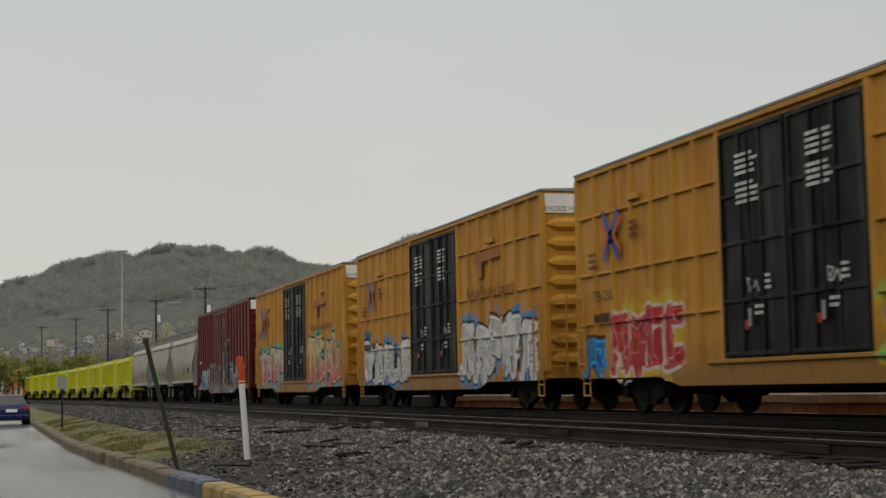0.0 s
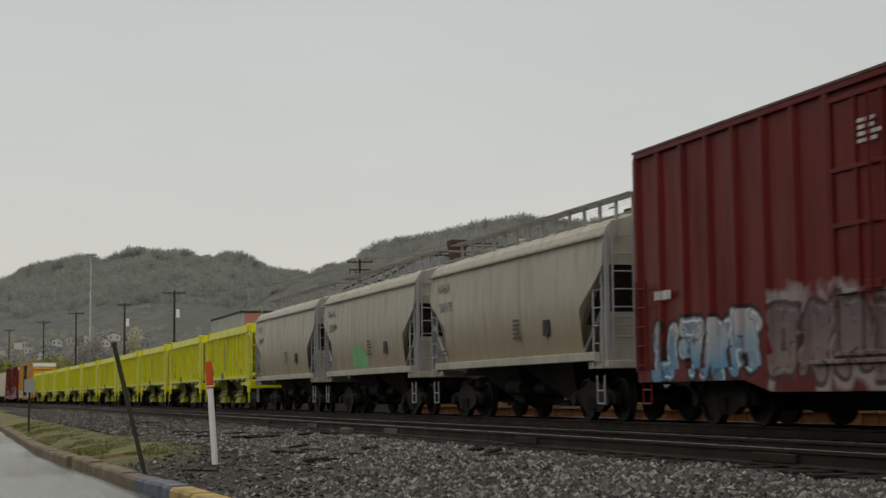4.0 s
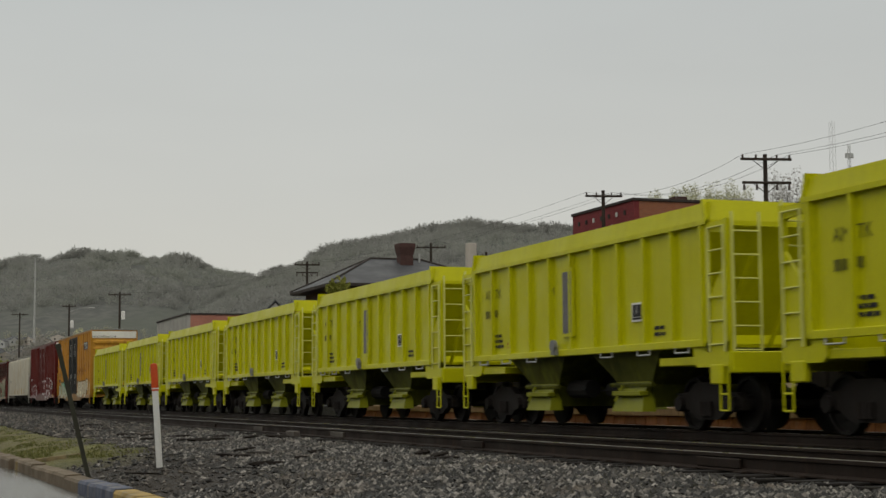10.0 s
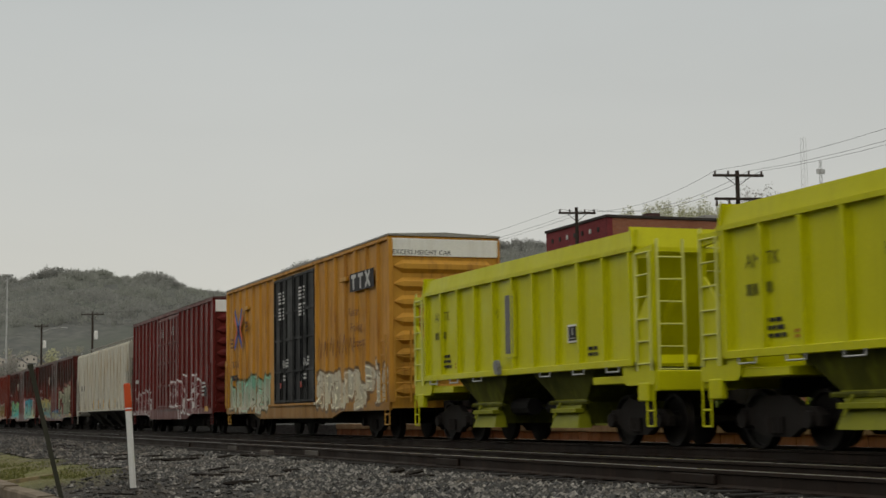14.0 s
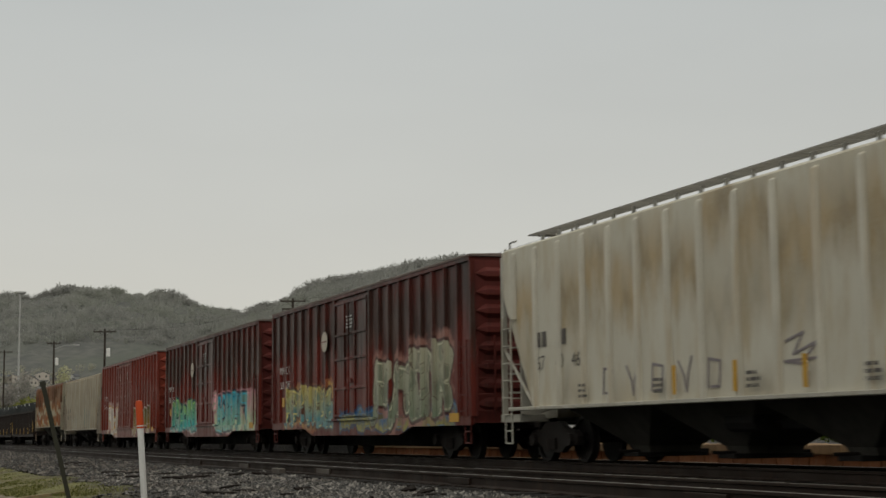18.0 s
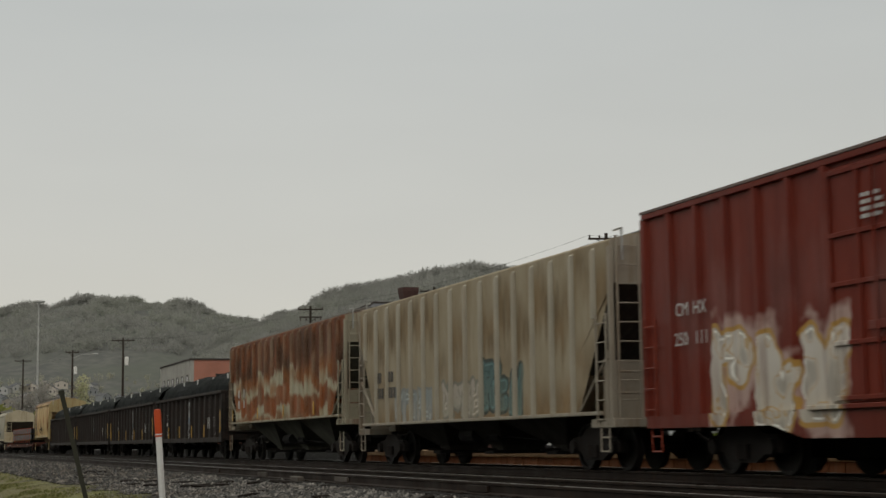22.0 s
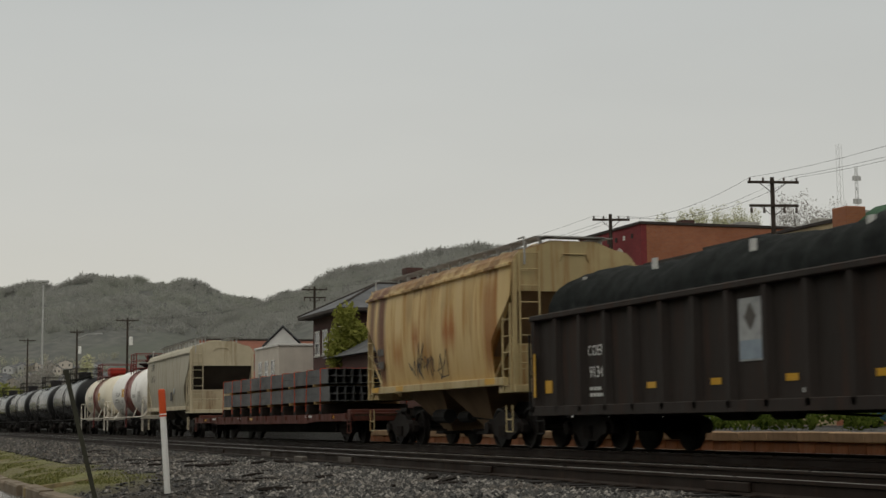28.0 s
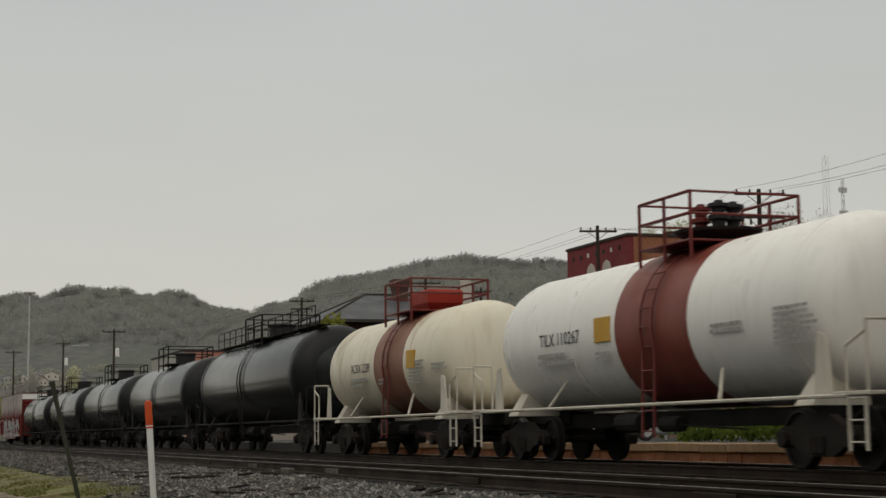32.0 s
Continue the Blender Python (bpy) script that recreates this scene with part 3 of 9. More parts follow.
def make_old_post():
    bm = bmesh.new()
    add_prism(bm, ((-0.035, -0.03), (0.035, -0.03), (0.012, 0.0), (0.012, 0.04), (-0.012, 0.04), (-0.012, 0.0)), "z", -0.25, 2.07)
    add_box(bm, -0.045, 0.045, -0.035, -0.02, 2.02, 2.09)
    thing("steel_post", "dark rusty steel fence post leaning over", "post", bm=bm, material=surface("old_steel", (0.055, 0.055, 0.04), 0.8, 0.2, bump=0.4), m=pose(2.95, 24.5, -0.57, 0, -13.6, 0))


def make_sign_post():
    p = thing("street_sign", "small pale sign on a dark steel post", "street sign", m=pose(2.83, 57.5, -0.62))
    part("post", box(-0.035, 0.035, -0.03, 0.03, -0.1, 1.55, 0.008), surface("dark_post", (0.03, 0.03, 0.028), 0.6, 0.3), p)
    part("plate", box(-0.18, 0.18, -0.05, -0.035, 1.46, 1.92, 0.01), surface("sign_back", (0.42, 0.43, 0.43), 0.45, 0.5), p, "unpainted back of the plate")


make_marker_post()
make_old_post()
make_sign_post()
m_debris = surface("rotten_wood", (0.018, 0.0135, 0.011), 0.9, amt=0.5, scale=5, bump=0.7)
scraps = random.Random(14)
for i in range(46):
    y = 19 + 34 * scraps.random() ** 1.2
    x = scraps.uniform(5.3, 7.7) if i % 3 or y > 27 else scraps.uniform(kerb_x(y) + 0.9, 6.0)
    ln, a = scraps.uniform(0.18, 0.75), scraps.gauss(90, 45)
    if i == 0:
        x, y, ln, a = 3.62, 22.7, 1.3, -42
    w = 0.022 if i == 0 else scraps.uniform(0.025, 0.06)
    rings = []
    for k in range(7):
        f = k / 6
        sc = 0.35 + 0.75 * math.sin(math.pi * (0.1 + 0.8 * f)) + 0.35 * noise.noise((k * 0.9, i * 3.1, 1))
        off = 0.05 * noise.noise((f * 2.5, i * 2.3, 5))
        rings.append([(off + w * sc * math.cos(q * 1.257 + i) * (1 + 0.5 * noise.noise((k, i, q))), (f - 0.5) * ln, 0.7 * w * sc * math.sin(q * 1.257 + i)) for q in range(5)])
    thing("timber_scrap", "broken dark piece of old timber on the ballast", "debris", "timber scraps", bm=loft(rings), material=m_debris, m=pose(x, y, land_z(x, y) + 0.045, scraps.uniform(-7, 7), 0, a))


def make_grass():
    rng = np.random.default_rng(8)
    V, Fc = [], []
    for i in range(16000):
        y = 27 + 45 * rng.random() ** 1.4
        x = kerb_x(y) + 0.25 + abs(rng.normal(0, 0.75))
        if noise.noise((x * 0.8, y * 0.35, 4)) < -0.12 or x > 5.5:
            continue
        z = ground_z(x) - 0.01
        h, a, w = rng.uniform(0.02, 0.06), rng.uniform(0, 6.28), rng.uniform(0.006, 0.016)
        dx, dy = math.cos(a), math.sin(a)
        k = len(V)
        V += [(x - dy * w, y + dx * w, z), (x + dy * w, y - dx * w, z), (x + dx * h * 0.5, y + dy * h * 0.5, z + h)]
        Fc.append((k, k + 1, k + 2))
    me = bpy.data.meshes.new("grass")
    me.from_pydata(V, [], Fc)
    n = Nodes("grass_blade")
    me.materials.append(n.end(n.mix(n.island(), (0.075, 0.085, 0.018), (0.18, 0.175, 0.05)), 0.7))
    tagged(new("grass", me), "short patchy grass on the verge", "grass", kind="stuff")


make_grass()


# ---- freight cars: each is built in its own metres, +y to its rear, rail top at 0 ----
HW = 1.53
WHEEL_R = 0.457
SHARED = {}
RUNGS = {}
WHEELSETS = []


def shared_truck():
    if SHARED:
        return SHARED
    bm = bmesh.new()
    add_box(bm, -1.0, 1.0, -0.2, 0.2, 0.42, 0.66)
    add_box(bm, -0.25, 0.25, -0.25, 0.25, 0.6, 0.78)
    SHARED["bolster"] = mesh_of("truck", bm, m_iron)
    prof = ((-1.12, 0.36), (-1.15, 0.52), (-0.98, 0.64), (-0.62, 0.66), (-0.32, 0.82), (0.32, 0.82), (0.62, 0.66), (0.98, 0.64), (1.15, 0.52), (1.12, 0.36), (0.72, 0.38), (0.36, 0.2), (-0.36, 0.2), (-0.72, 0.38))
    bm = bmesh.new()
    add_prism(bm, prof, "x", -0.07, 0.07)
    for y in (-0.889, 0.889):
        add_rod(bm, (-0.16, y, WHEEL_R), (0.1, y, WHEEL_R), 0.13, 10)
    for y in (-0.13, 0.0, 0.13):
        add_rod(bm, (-0.1, y, 0.26), (-0.1, y, 0.5), 0.055, 8)
    SHARED["sideframe"] = mesh_of("sideframe", bm, m_iron)
    bm = bmesh.new()
    add_rod(bm, (-1.05, 0, 0), (1.05, 0, 0), 0.075, 8)
    SHARED["axle"] = mesh_of("wheelset", bm, m_wheel)
    for sgn, key in ((-1, "wheel_a"), (1, "wheel_b")):
        pr = ((0.685, 0.0), (0.685, 0.43), (0.685, 0.482), (0.715, 0.482), (0.725, WHEEL_R), (0.825, WHEEL_R - 0.004), (0.825, 0.40), (0.775, 0.385), (0.765, 0.16), (0.83, 0.14), (0.83, 0.0))
        w = lathe([(sgn * a, max(r, 0.001)) for a, r in pr], "x", 28)
        for k in range(3):
            a = k * 2.094
            add_rod(w, (sgn * 0.765, 0.27 * math.cos(a), 0.27 * math.sin(a)), (sgn * 0.775, 0.27 * math.cos(a), 0.27 * math.sin(a)), 0.03, 6)
        SHARED[key] = mesh_of("wheel", w, m_wheel, True)
    return SHARED


def add_truck(car, y):
    s = shared_truck()
    tr = part("truck", s["bolster"], None, car, m=pose(0, y, 0))
    for sx, rz in ((-1.0, 0), (1.0, 180)):
        part("sideframe", s["sideframe"], None, tr, m=pose(sx, 0, 0, 0, 0, rz))
    for k, dy in enumerate((-0.889, 0.889)):
        bm = bmesh.new()
        if k not in SHARED:
            add_rod(bm, (-1.05, 0, 0), (1.05, 0, 0), 0.075, 8)
            me = mesh_of("wheelset", bm, m_wheel)
            full = bmesh.new()
            for key in ("axle", "wheel_a", "wheel_b"):
                full.from_mesh(SHARED[key])
            me = bpy.data.meshes.new("wheelset")
            full.to_mesh(me)
            full.free()
            me.materials.append(m_wheel)
            me.shade_smooth()
            me.set_sharp_from_angle(angle=radians(35))
            SHARED[k] = me
        w = part("wheelset", SHARED[k], None, tr, m=pose(0, dy, WHEEL_R))
        WHEELSETS.append((k, w))


def add_running_gear(car, L, ty, sill_z=0.75, mat=None):
    """Trucks, couplers, centre sill, brake rigging."""
    h = L / 2
    for y in (-h + ty, h - ty):
        add_truck(car, y)
    part("centre_sill", box(-0.22, 0.22, -h + 0.3, h - 0.3, sill_z - 0.05, sill_z + 0.25, 0.015), mat or m_under, car)
    for s in (-1, 1):
        bm = bmesh.new()
        e = h + 0.62
        add_box(bm, -0.09, 0.09, min(s * (h - 0.4), s * e), max(s * (h - 0.4), s * e), 0.78, 0.96)
        add_box(bm, -0.2, 0.14, min(s * (e - 0.2), s * (e + 0.1)), max(s * (e - 0.2), s * (e + 0.1)), 0.72, 1.02)
        add_rod(bm, (0.22, s * (h - 0.1), 0.75), (0.25, s * (h + 0.5), 0.5), 0.028, 6)
        part("coupler", bm, m_iron, car)
    bm = bmesh.new()
    add_rod(bm, (-0.7, -0.8, 0.72), (-0.7, -0.1, 0.72), 0.14, 10)
    add_rod(bm, (-0.85, 0.4, 0.75), (-0.85, 1.3, 0.75), 0.18, 10)
    add_rod(bm, (-0.75, -0.1, 0.72), (-0.3, 2.6, 0.66), 0.02, 5)
    add_rod(bm, (-0.6, -2.8, 0.62), (-0.7, -0.8, 0.7), 0.02, 5)
    part("brake_cylinder", bm, m_under, car)


def ladder(car, x, y, z0, z1, w, mat, along="y", step=0.36, name="ladder"):
    """Upright ladder, its rungs along y (on a side) or along x (on an end)."""
    d = Vector((0, w / 2, 0)) if along == "y" else Vector((w / 2, 0, 0))
    c = Vector((x, y, 0))
    bm = bmesh.new()
    for s in (-1, 1):
        p = c + d * s
        add_box(bm, p.x - 0.018, p.x + 0.018, p.y - 0.018, p.y + 0.018, z0, z1)
    lad = part(name, bm, mat, car)
    key = (round(w, 3), along, mat.name)
    if key not in RUNGS:
        RUNGS[key] = mesh_of("rung", rods(((-d, d),), 0.015, 5), mat)
    z = z0 + 0.12
    while z < z1:
        part("rung", RUNGS[key], None, lad, m=pose(x, y, z))
        z += step
    return lad


def stirrup(car, x, y, mat, z0=0.38, z1=0.95, w=0.36):
    part("stirrup_step", rods((((x, y - w / 2, z1), (x, y - w / 2, z0)), ((x, y + w / 2, z1), (x, y + w / 2, z0)), ((x, y - w / 2, z0), (x, y + w / 2, z0)), ((x, y - w / 2, z0 + 0.26), (x, y + w / 2, z0 + 0.26))), 0.018, 5), mat, car)


def stencil(car, x, y, z, w, h, mat, rows=3, name="stencil"):
    """Small print on the street side, drawn as bars."""
    bm = bmesh.new()
    for i in range(rows):
        zz = z - i * h / rows
        a = random.uniform(0.7, 1.0) * w
        k = y + w / 2
        while k > y + w / 2 - a:
            b = random.uniform(0.06, 0.2)
            add_box(bm, x - 0.004, x, max(k - b, y + w / 2 - a), k, zz - h / rows * 0.55, zz)
            k -= b + 0.035
    tagged(part(name, bm, mat, car), kind="stuff")


def stroke(pts, w, x):
    """A painted polyline of even width on the street side."""
    bm = bmesh.new()
    for (ya, za), (yb, zb) in zip(pts, pts[1:]):
        d = Vector((yb - ya, zb - za)).normalized() * w / 2
        n_ = Vector((-d.y, d.x))
        add_prism(bm, [(ya - d.x + n_.x, za - d.y + n_.y), (yb + d.x + n_.x, zb + d.y + n_.y), (yb + d.x - n_.x, zb + d.y - n_.y), (ya - d.x - n_.x, za - d.y - n_.y)], "x", x - 0.004, x)
    return bm


def flat_shape(pts, x, t=0.006):
    """A thin painted shape on the street side: pts are (y, z)."""
    return prism(pts, "x", x - t, x)


def boxcar(name, label, L, top, paint, end_mat, roof_mat, doors, door_mat, ribs=7, wide_rib=0.07, sill=(0.72, 0.55), belts=(), white_top=True, rib_w=0.09, end_n=8, group="boxcars", keel=0.4):
    """doors: list of (y0, y1) panels on the street side. belts: heights of the horizontal seams."""
    car = thing(name, label, "boxcar", group)
    h, base = L / 2, sill[0]
    skin = HW - 0.07
    part("body", box(-skin, skin, -h + 0.05, h - 0.05, base + 0.05, top - 0.06, 0.01), paint, car)
    # roof: low pitch with raised seams and an overhang
    bm = bmesh.new()
    add_prism(bm, ((-HW - 0.01, top - 0.055), (-HW - 0.01, top - 0.01), (0, top + 0.05), (HW + 0.01, top - 0.01), (HW + 0.01, top - 0.055)), "y", -h, h)
    roof = part("roof", bm, roof_mat, car)
    y = -h + 0.6
    while y < h - 0.3:
        part("roof_seam", prism(((-HW + 0.06, top - 0.01), (-HW + 0.06, top + 0.015), (0, top + 0.08), (HW - 0.06, top + 0.015), (HW - 0.06, top - 0.01), (0, top + 0.04)), "y", y - 0.03, y + 0.03), roof_mat, roof)
        y += 1.22
    d0, d1 = min(d[0] for d in doors), max(d[1] for d in doors)
    # side ribs left and right of the doorway, on both sides
    for sx in (-1, 1):
        xo = sx * HW
        xi = sx * (skin - 0.01)
        for a, b in ((-h + 0.06, d0 - 0.08), (d1 + 0.08, h - 0.06)):
            k = max(2, round((b - a) / (L / (ribs * 2.6))))
            for i in range(k + 1):
                yy = a + (b - a) * i / k
                w = rib_w * (1.5 if i in (0, k) else 1.0)
                pr = ((xi, yy - w), (xo, yy - w * 0.45), (xo, yy + w * 0.45), (xi, yy + w))
                part("side_rib", prism([(p[0], p[1]) for p in pr], "z", base + 0.2, top - 0.14), paint, car)
            for z in belts:
                part("side_belt", box(min(xi, xo * 0.99), max(xi, xo * 0.99), a, b, z - 0.03, z + 0.03, 0.008), paint, car)
        # sills and eave
        dep = sill[1]
        part("side_sill", prism(((-h + 0.06, base), (-h + 0.06, base + 0.22), (h - 0.06, base + 0.22), (h - 0.06, base), (h * 0.55, base), (h * 0.45, dep), (-h * 0.45, dep), (-h * 0.55, base)), "x", min(xo, xi), max(xo, xi)), paint, car)
        part("eave_rail", box(min(xi, xo), max(xi, xo), -h + 0.04, h - 0.04, top - 0.16, top - 0.058, 0.01), paint, car)
        for k, (a, b) in enumerate(doors):
            x0 = sx * (skin + 0.015)
            x1 = sx * (skin + 0.05)
            dr = part("door", box(min(x0, x1), max(x0, x1), a + 0.03, b - 0.03, base + 0.28, top - 0.24, 0.012), door_mat, car)
            xa, xb = x1, sx * (HW + 0.02)
            zb, zt = base + 0.3, top - 0.26
            for yy in (a + 0.07, a + (b - a) * 0.37, a + (b - a) * 0.68, b - 0.07):
                part("door_stile", box(min(xa, xb), max(xa, xb), yy - 0.035, yy + 0.035, zb, zt, 0.008), door_mat, dr)
            for f in (0.0, 0.24, 0.5, 0.72, 1.0):
                zz = zb + 0.05 + (zt - zb - 0.1) * f
                part("door_rail", box(min(xa, xb), max(xa, xb), a + 0.07, b - 0.07, zz - 0.035, zz + 0.035, 0.008), door_mat, dr)
            yy = a + (b - a) * 0.5
            xr = sx * (HW + 0.05)
            part("lock_bar", rods((((xr, yy, zb + 0.1), (xr, yy, zt - 0.1)),), 0.024, 6), door_mat, dr)
            part("door_handle", box(min(xb, xr), max(xb, xr), yy - 0.22, yy + 0.22, zb + 0.95, zb + 1.08, 0.01), door_mat, dr)
        x0, x1 = sx * (skin + 0.02), sx * (HW + 0.06)
        part("door_track", box(min(x0, x1), max(x0, x1), d0 - 0.6, d1 + 0.6, base + 0.2, base + 0.27, 0.008), paint, car)
    # corrugated ends
    for s in (-1, 1):
        z0, z1 = base + 0.25, top - (0.62 if white_top else 0.25)
        pan = part("end_panel", box(-skin, skin, min(s * (h - 0.05), s * (h - 0.02)), max(s * (h - 0.05), s * (h - 0.02)), z0 - 0.2, top - 0.14), end_mat, car)
        for i in range(end_n):
            zz = z0 + (z1 - z0) * (i + 0.5) / end_n
            q = (z1 - z0) / end_n * 0.40
            bm = loft([[(x, s * (h - 0.03), zz - q * f), (x, s * (h + 0.085 * f), zz - q * 0.35 * f), (x, s * (h + 0.085 * f), zz + q * 0.35 * f), (x, s * (h - 0.03), zz + q * f)] for x, f in ((-skin + 0.08, 0.15), (-skin + 0.3, 1.0), (skin - 0.3, 1.0), (skin - 0.08, 0.15))])
            part("end_corrugation", bm, end_mat, pan)
        if white_top:
            part("end_top_panel", box(-skin, skin, min(s * (h - 0.03), s * (h + 0.03)), max(s * (h - 0.03), s * (h + 0.03)), top - 0.58, top - 0.13, 0.008), m_white, car, "white height warning panel")
        ladder(car, -skin + 0.25, s * (h + 0.11), base + 0.2, base + 2.0, 0.42, end_mat, "x")
        ladder(car, -HW - 0.05, s * (h - 0.35), base + 0.2, base + 1.9, 0.42, end_mat, "y")
        part("crossover_platform", box(-0.7, 0.7, min(s * h, s * (h + 0.28)), max(s * h, s * (h + 0.28)), 1.12, 1.16), m_under, car)
        stirrup(car, -HW + 0.05, s * (h - 0.35), end_mat)
    part("centre_sill", box(-0.3, 0.3, -h + 2.0, h - 2.0, keel, 0.86, 0.01), m_under, car)
    add_running_gear(car, L, 2.55)
    return car


def roof_walk(car, L, z, w=0.62, mat=None, rail=0.24, board=0.2):
    """Running board with stanchions along a hopper's roof."""
    mat = mat or m_chrome
    h = L / 2
    for sx in (-1, 1):
        x = sx * w
        bm = bmesh.new()
        for k in range(5):
            q = x - board + k * board * 0.44
            add_box(bm, q, q + board * 0.24, -h, h, z + rail, z + rail + 0.025)
        wk = part("running_board", bm, m_board_walk, car)
        y = -h + 0.25
        while y < h:
            part("stanchion", box(x - 0.03, x + 0.03, y - 0.035, y + 0.035, z - 0.04, z + rail, 0.004), mat, wk)
            y += 0.85
    for s in (-1, 1):
        part("end_board", box(-w, w, min(s * h, s * (h - 0.35)), max(s * h, s * (h - 0.35)), z + rail, z + rail + 0.035), m_board_walk, car)
        part("roof_grab", rods((((-HW * 0.8, s * (h - 0.3), z + 0.1), (-HW * 0.8, s * (h + 0.04), z + 0.1)), ((-HW * 0.8, s * (h + 0.04), z + 0.1), (-HW * 0.8, s * (h + 0.04), z - 0.5))), 0.022, 6), mat, car)


def hopper_section(eave, bottom, curved, top):
    """Half cross-section of a covered hopper from the sill up to the roof, as (x, z)."""
    if curved:
        pts = []
        for i in range(9):
            f = i / 8
            pts.append((HW - 0.2 + 0.215 * math.sin(math.pi * (0.12 + f * 0.66)) ** 0.8, bottom + (eave - bottom) * f))
        pts += [(HW - 0.02, eave + 0.05), (HW - 0.09, eave + 0.2), (HW - 0.22, eave + 0.32), (HW - 0.5, eave + 0.38), (0.55, top)]
    else:
        pts = [(HW - 0.07, bottom), (HW - 0.07, eave), (HW - 0.10, eave + 0.05), (0.75, top)]
    return pts


def covered_hopper(name, label, L, eave, bottom, paint, trim, curved=True, ribs=0, bays=2, group="covered hoppers", top=None, hip=None, post=None, slope_in=1.2, low=0.5, walk_rail=None, rib_mat=None, slope_mat=None, bulk=None):
    """A steel covered hopper with sloped end sheets, open end frames and discharge gates."""
    car = thing(name, label, "hopper car", group)
    h = L / 2
    top = top or eave + 0.32
    hip = hip or bottom + (eave - bottom) * 0.42
    post = post or trim
    rim = eave - 0.2 if curved else eave
    half = hopper_section(rim, bottom, curved, top)
    ring = [(x, z) for x, z in half] + [(-x, z) for x, z in half[::-1]]

    def end_y(z):
        if z >= eave - 0.9:
            return h - 0.12
        if z <= hip:
            return h - slope_in - 0.12
        f = (z - hip) / (eave - 0.9 - hip)
        return h - 0.12 - slope_in * (1 - f)
    # side sheets keep the stepped outline; between them the end sheet slopes down and inward
    levels = sorted({bottom, hip, eave - 0.9, rim})

    def slope_y(z):
        return h - 0.16 if z >= eave - 0.75 else h - 0.16 - (eave - 0.75 - z) * 0.95
    full = []
    for (xa, za), (xb, zb) in zip(half, half[1:]):
        full.append((xa - 0.035, za))
        for lv in (eave - 0.75,):
            if za + 0.01 < lv < zb - 0.01:
                full.append((xa - 0.035 + (xb - xa) * (lv - za) / (zb - za), lv))
    full.append(half[-1])
    ring = full + [(-x, z) for x, z in full[::-1]]
    part("body", loft([[(x, -slope_y(z), z) for x, z in ring], [(x, slope_y(z), z) for x, z in ring]]), paint, car)
    low_half = [p for p in half if p[1] <= rim + 0.001]
    cut = []
    for (xa, za), (xb, zb) in zip(low_half, low_half[1:]):
        cut.append((xa, za))
        for lv in levels:
            if za + 0.01 < lv < zb - 0.01:
                f = (lv - za) / (zb - za)
                cut.append((xa + (xb - xa) * f, lv))
    cut.append(low_half[-1])
    for sx in (-1, 1):
        prof = [(sx * x, z) for x, z in cut] + [(sx * (x - 0.03), z) for x, z in cut[::-1]]
        part("side_sheet", loft([[(x, -end_y(z), z) for x, z in prof], [(x, end_y(z), z) for x, z in prof]]), paint, car, smooth=curved)
    for s in (-1, 1):
        y0, y1 = min(s * (h - 0.75), s * (h - 0.7)), max(s * (h - 0.75), s * (h - 0.7))
        zt = eave - 0.76
        zl = hip - 0.35
        # overlay sheet, mostly dark: the end recess's shade is put into its colour
        part("slope_sheet", loft([[(x, s * (slope_y(zt) + 0.006), zt), (x, s * (slope_y(zl) + 0.006), zl), (x, s * (slope_y(zl) - 0.02), zl), (x, s * (slope_y(zt) - 0.02), zt)] for x in (-HW + 0.13, HW - 0.13)]), slope_mat or m_grime_shade, car, "slope sheet with painted recess shade")
        part("end_bulkhead", box(-HW + 0.2, HW - 0.2, y0, y1, bottom - 0.15, hip - 0.1, 0.01), bulk or trim, car)
    for s in (-1, 1):
        tall = [(x, z) for x, z in half if z > eave - 0.8]
        arch = [(half[0][0] - 0.02, eave - 0.78)] + [(x - 0.02, z - 0.015) for x, z in tall]
        outline = arch + [(-x, z) for x, z in arch[::-1]]
        pan = part("end_panel", prism([(x, z) for x, z in outline], "y", min(s * (h - 0.158), s * (h - 0.115)), max(s * (h - 0.158), s * (h - 0.115))), trim, car, "upright end panel")
        part("panel_hoop", rods((((-0.35, s * (h - 0.09), eave - 0.1), (-0.28, s * (h - 0.09), eave + 0.05)), ((-0.28, s * (h - 0.09), eave + 0.05), (0.28, s * (h - 0.09), eave + 0.05)), ((0.28, s * (h - 0.09), eave + 0.05), (0.35, s * (h - 0.09), eave - 0.1))), 0.016, 5), trim, pan)
    if ribs:
        for sx in (-1, 1):
            for i in range(ribs):
                y = (i + 0.5) / ribs * 2 - 1
                lim = h - 0.25
                yy = y * lim
                z0 = bottom if abs(yy) < h - slope_in - 0.2 else eave - 0.9 - (h - abs(yy) - 0.12) / slope_in * (eave - 0.9 - hip) * 0.98
                z0 = max(bottom, min(z0, eave - 0.3))
                xi, xo = sx * (HW - 0.085), sx * (HW + 0.03)
                zt_ = eave - 0.06
                sec = [(xi + (xo - xi) * math.sin(math.pi * q / 6), yy - 0.065 * math.cos(math.pi * q / 6)) for q in range(7)]
                bm = loft([[(a, b, z0) for a, b in sec], [(a, b, zt_ - 0.12) for a, b in sec], [(xi + (a - xi) * 0.75, b, zt_ - 0.04) for a, b in sec], [(xi + (a - xi) * 0.1, b, zt_) for a, b in sec]])
                part("side_rib", bm, rib_mat or paint, car, smooth=True)
    else:
        for sx in (-1, 1):
            x0, x1 = sx * (HW - 0.02), sx * (HW + 0.035)
            part("eave_band", box(min(x0, x1), max(x0, x1), -h + 0.1, h - 0.1, rim - 0.03, rim + 0.05, 0.012), paint, car)
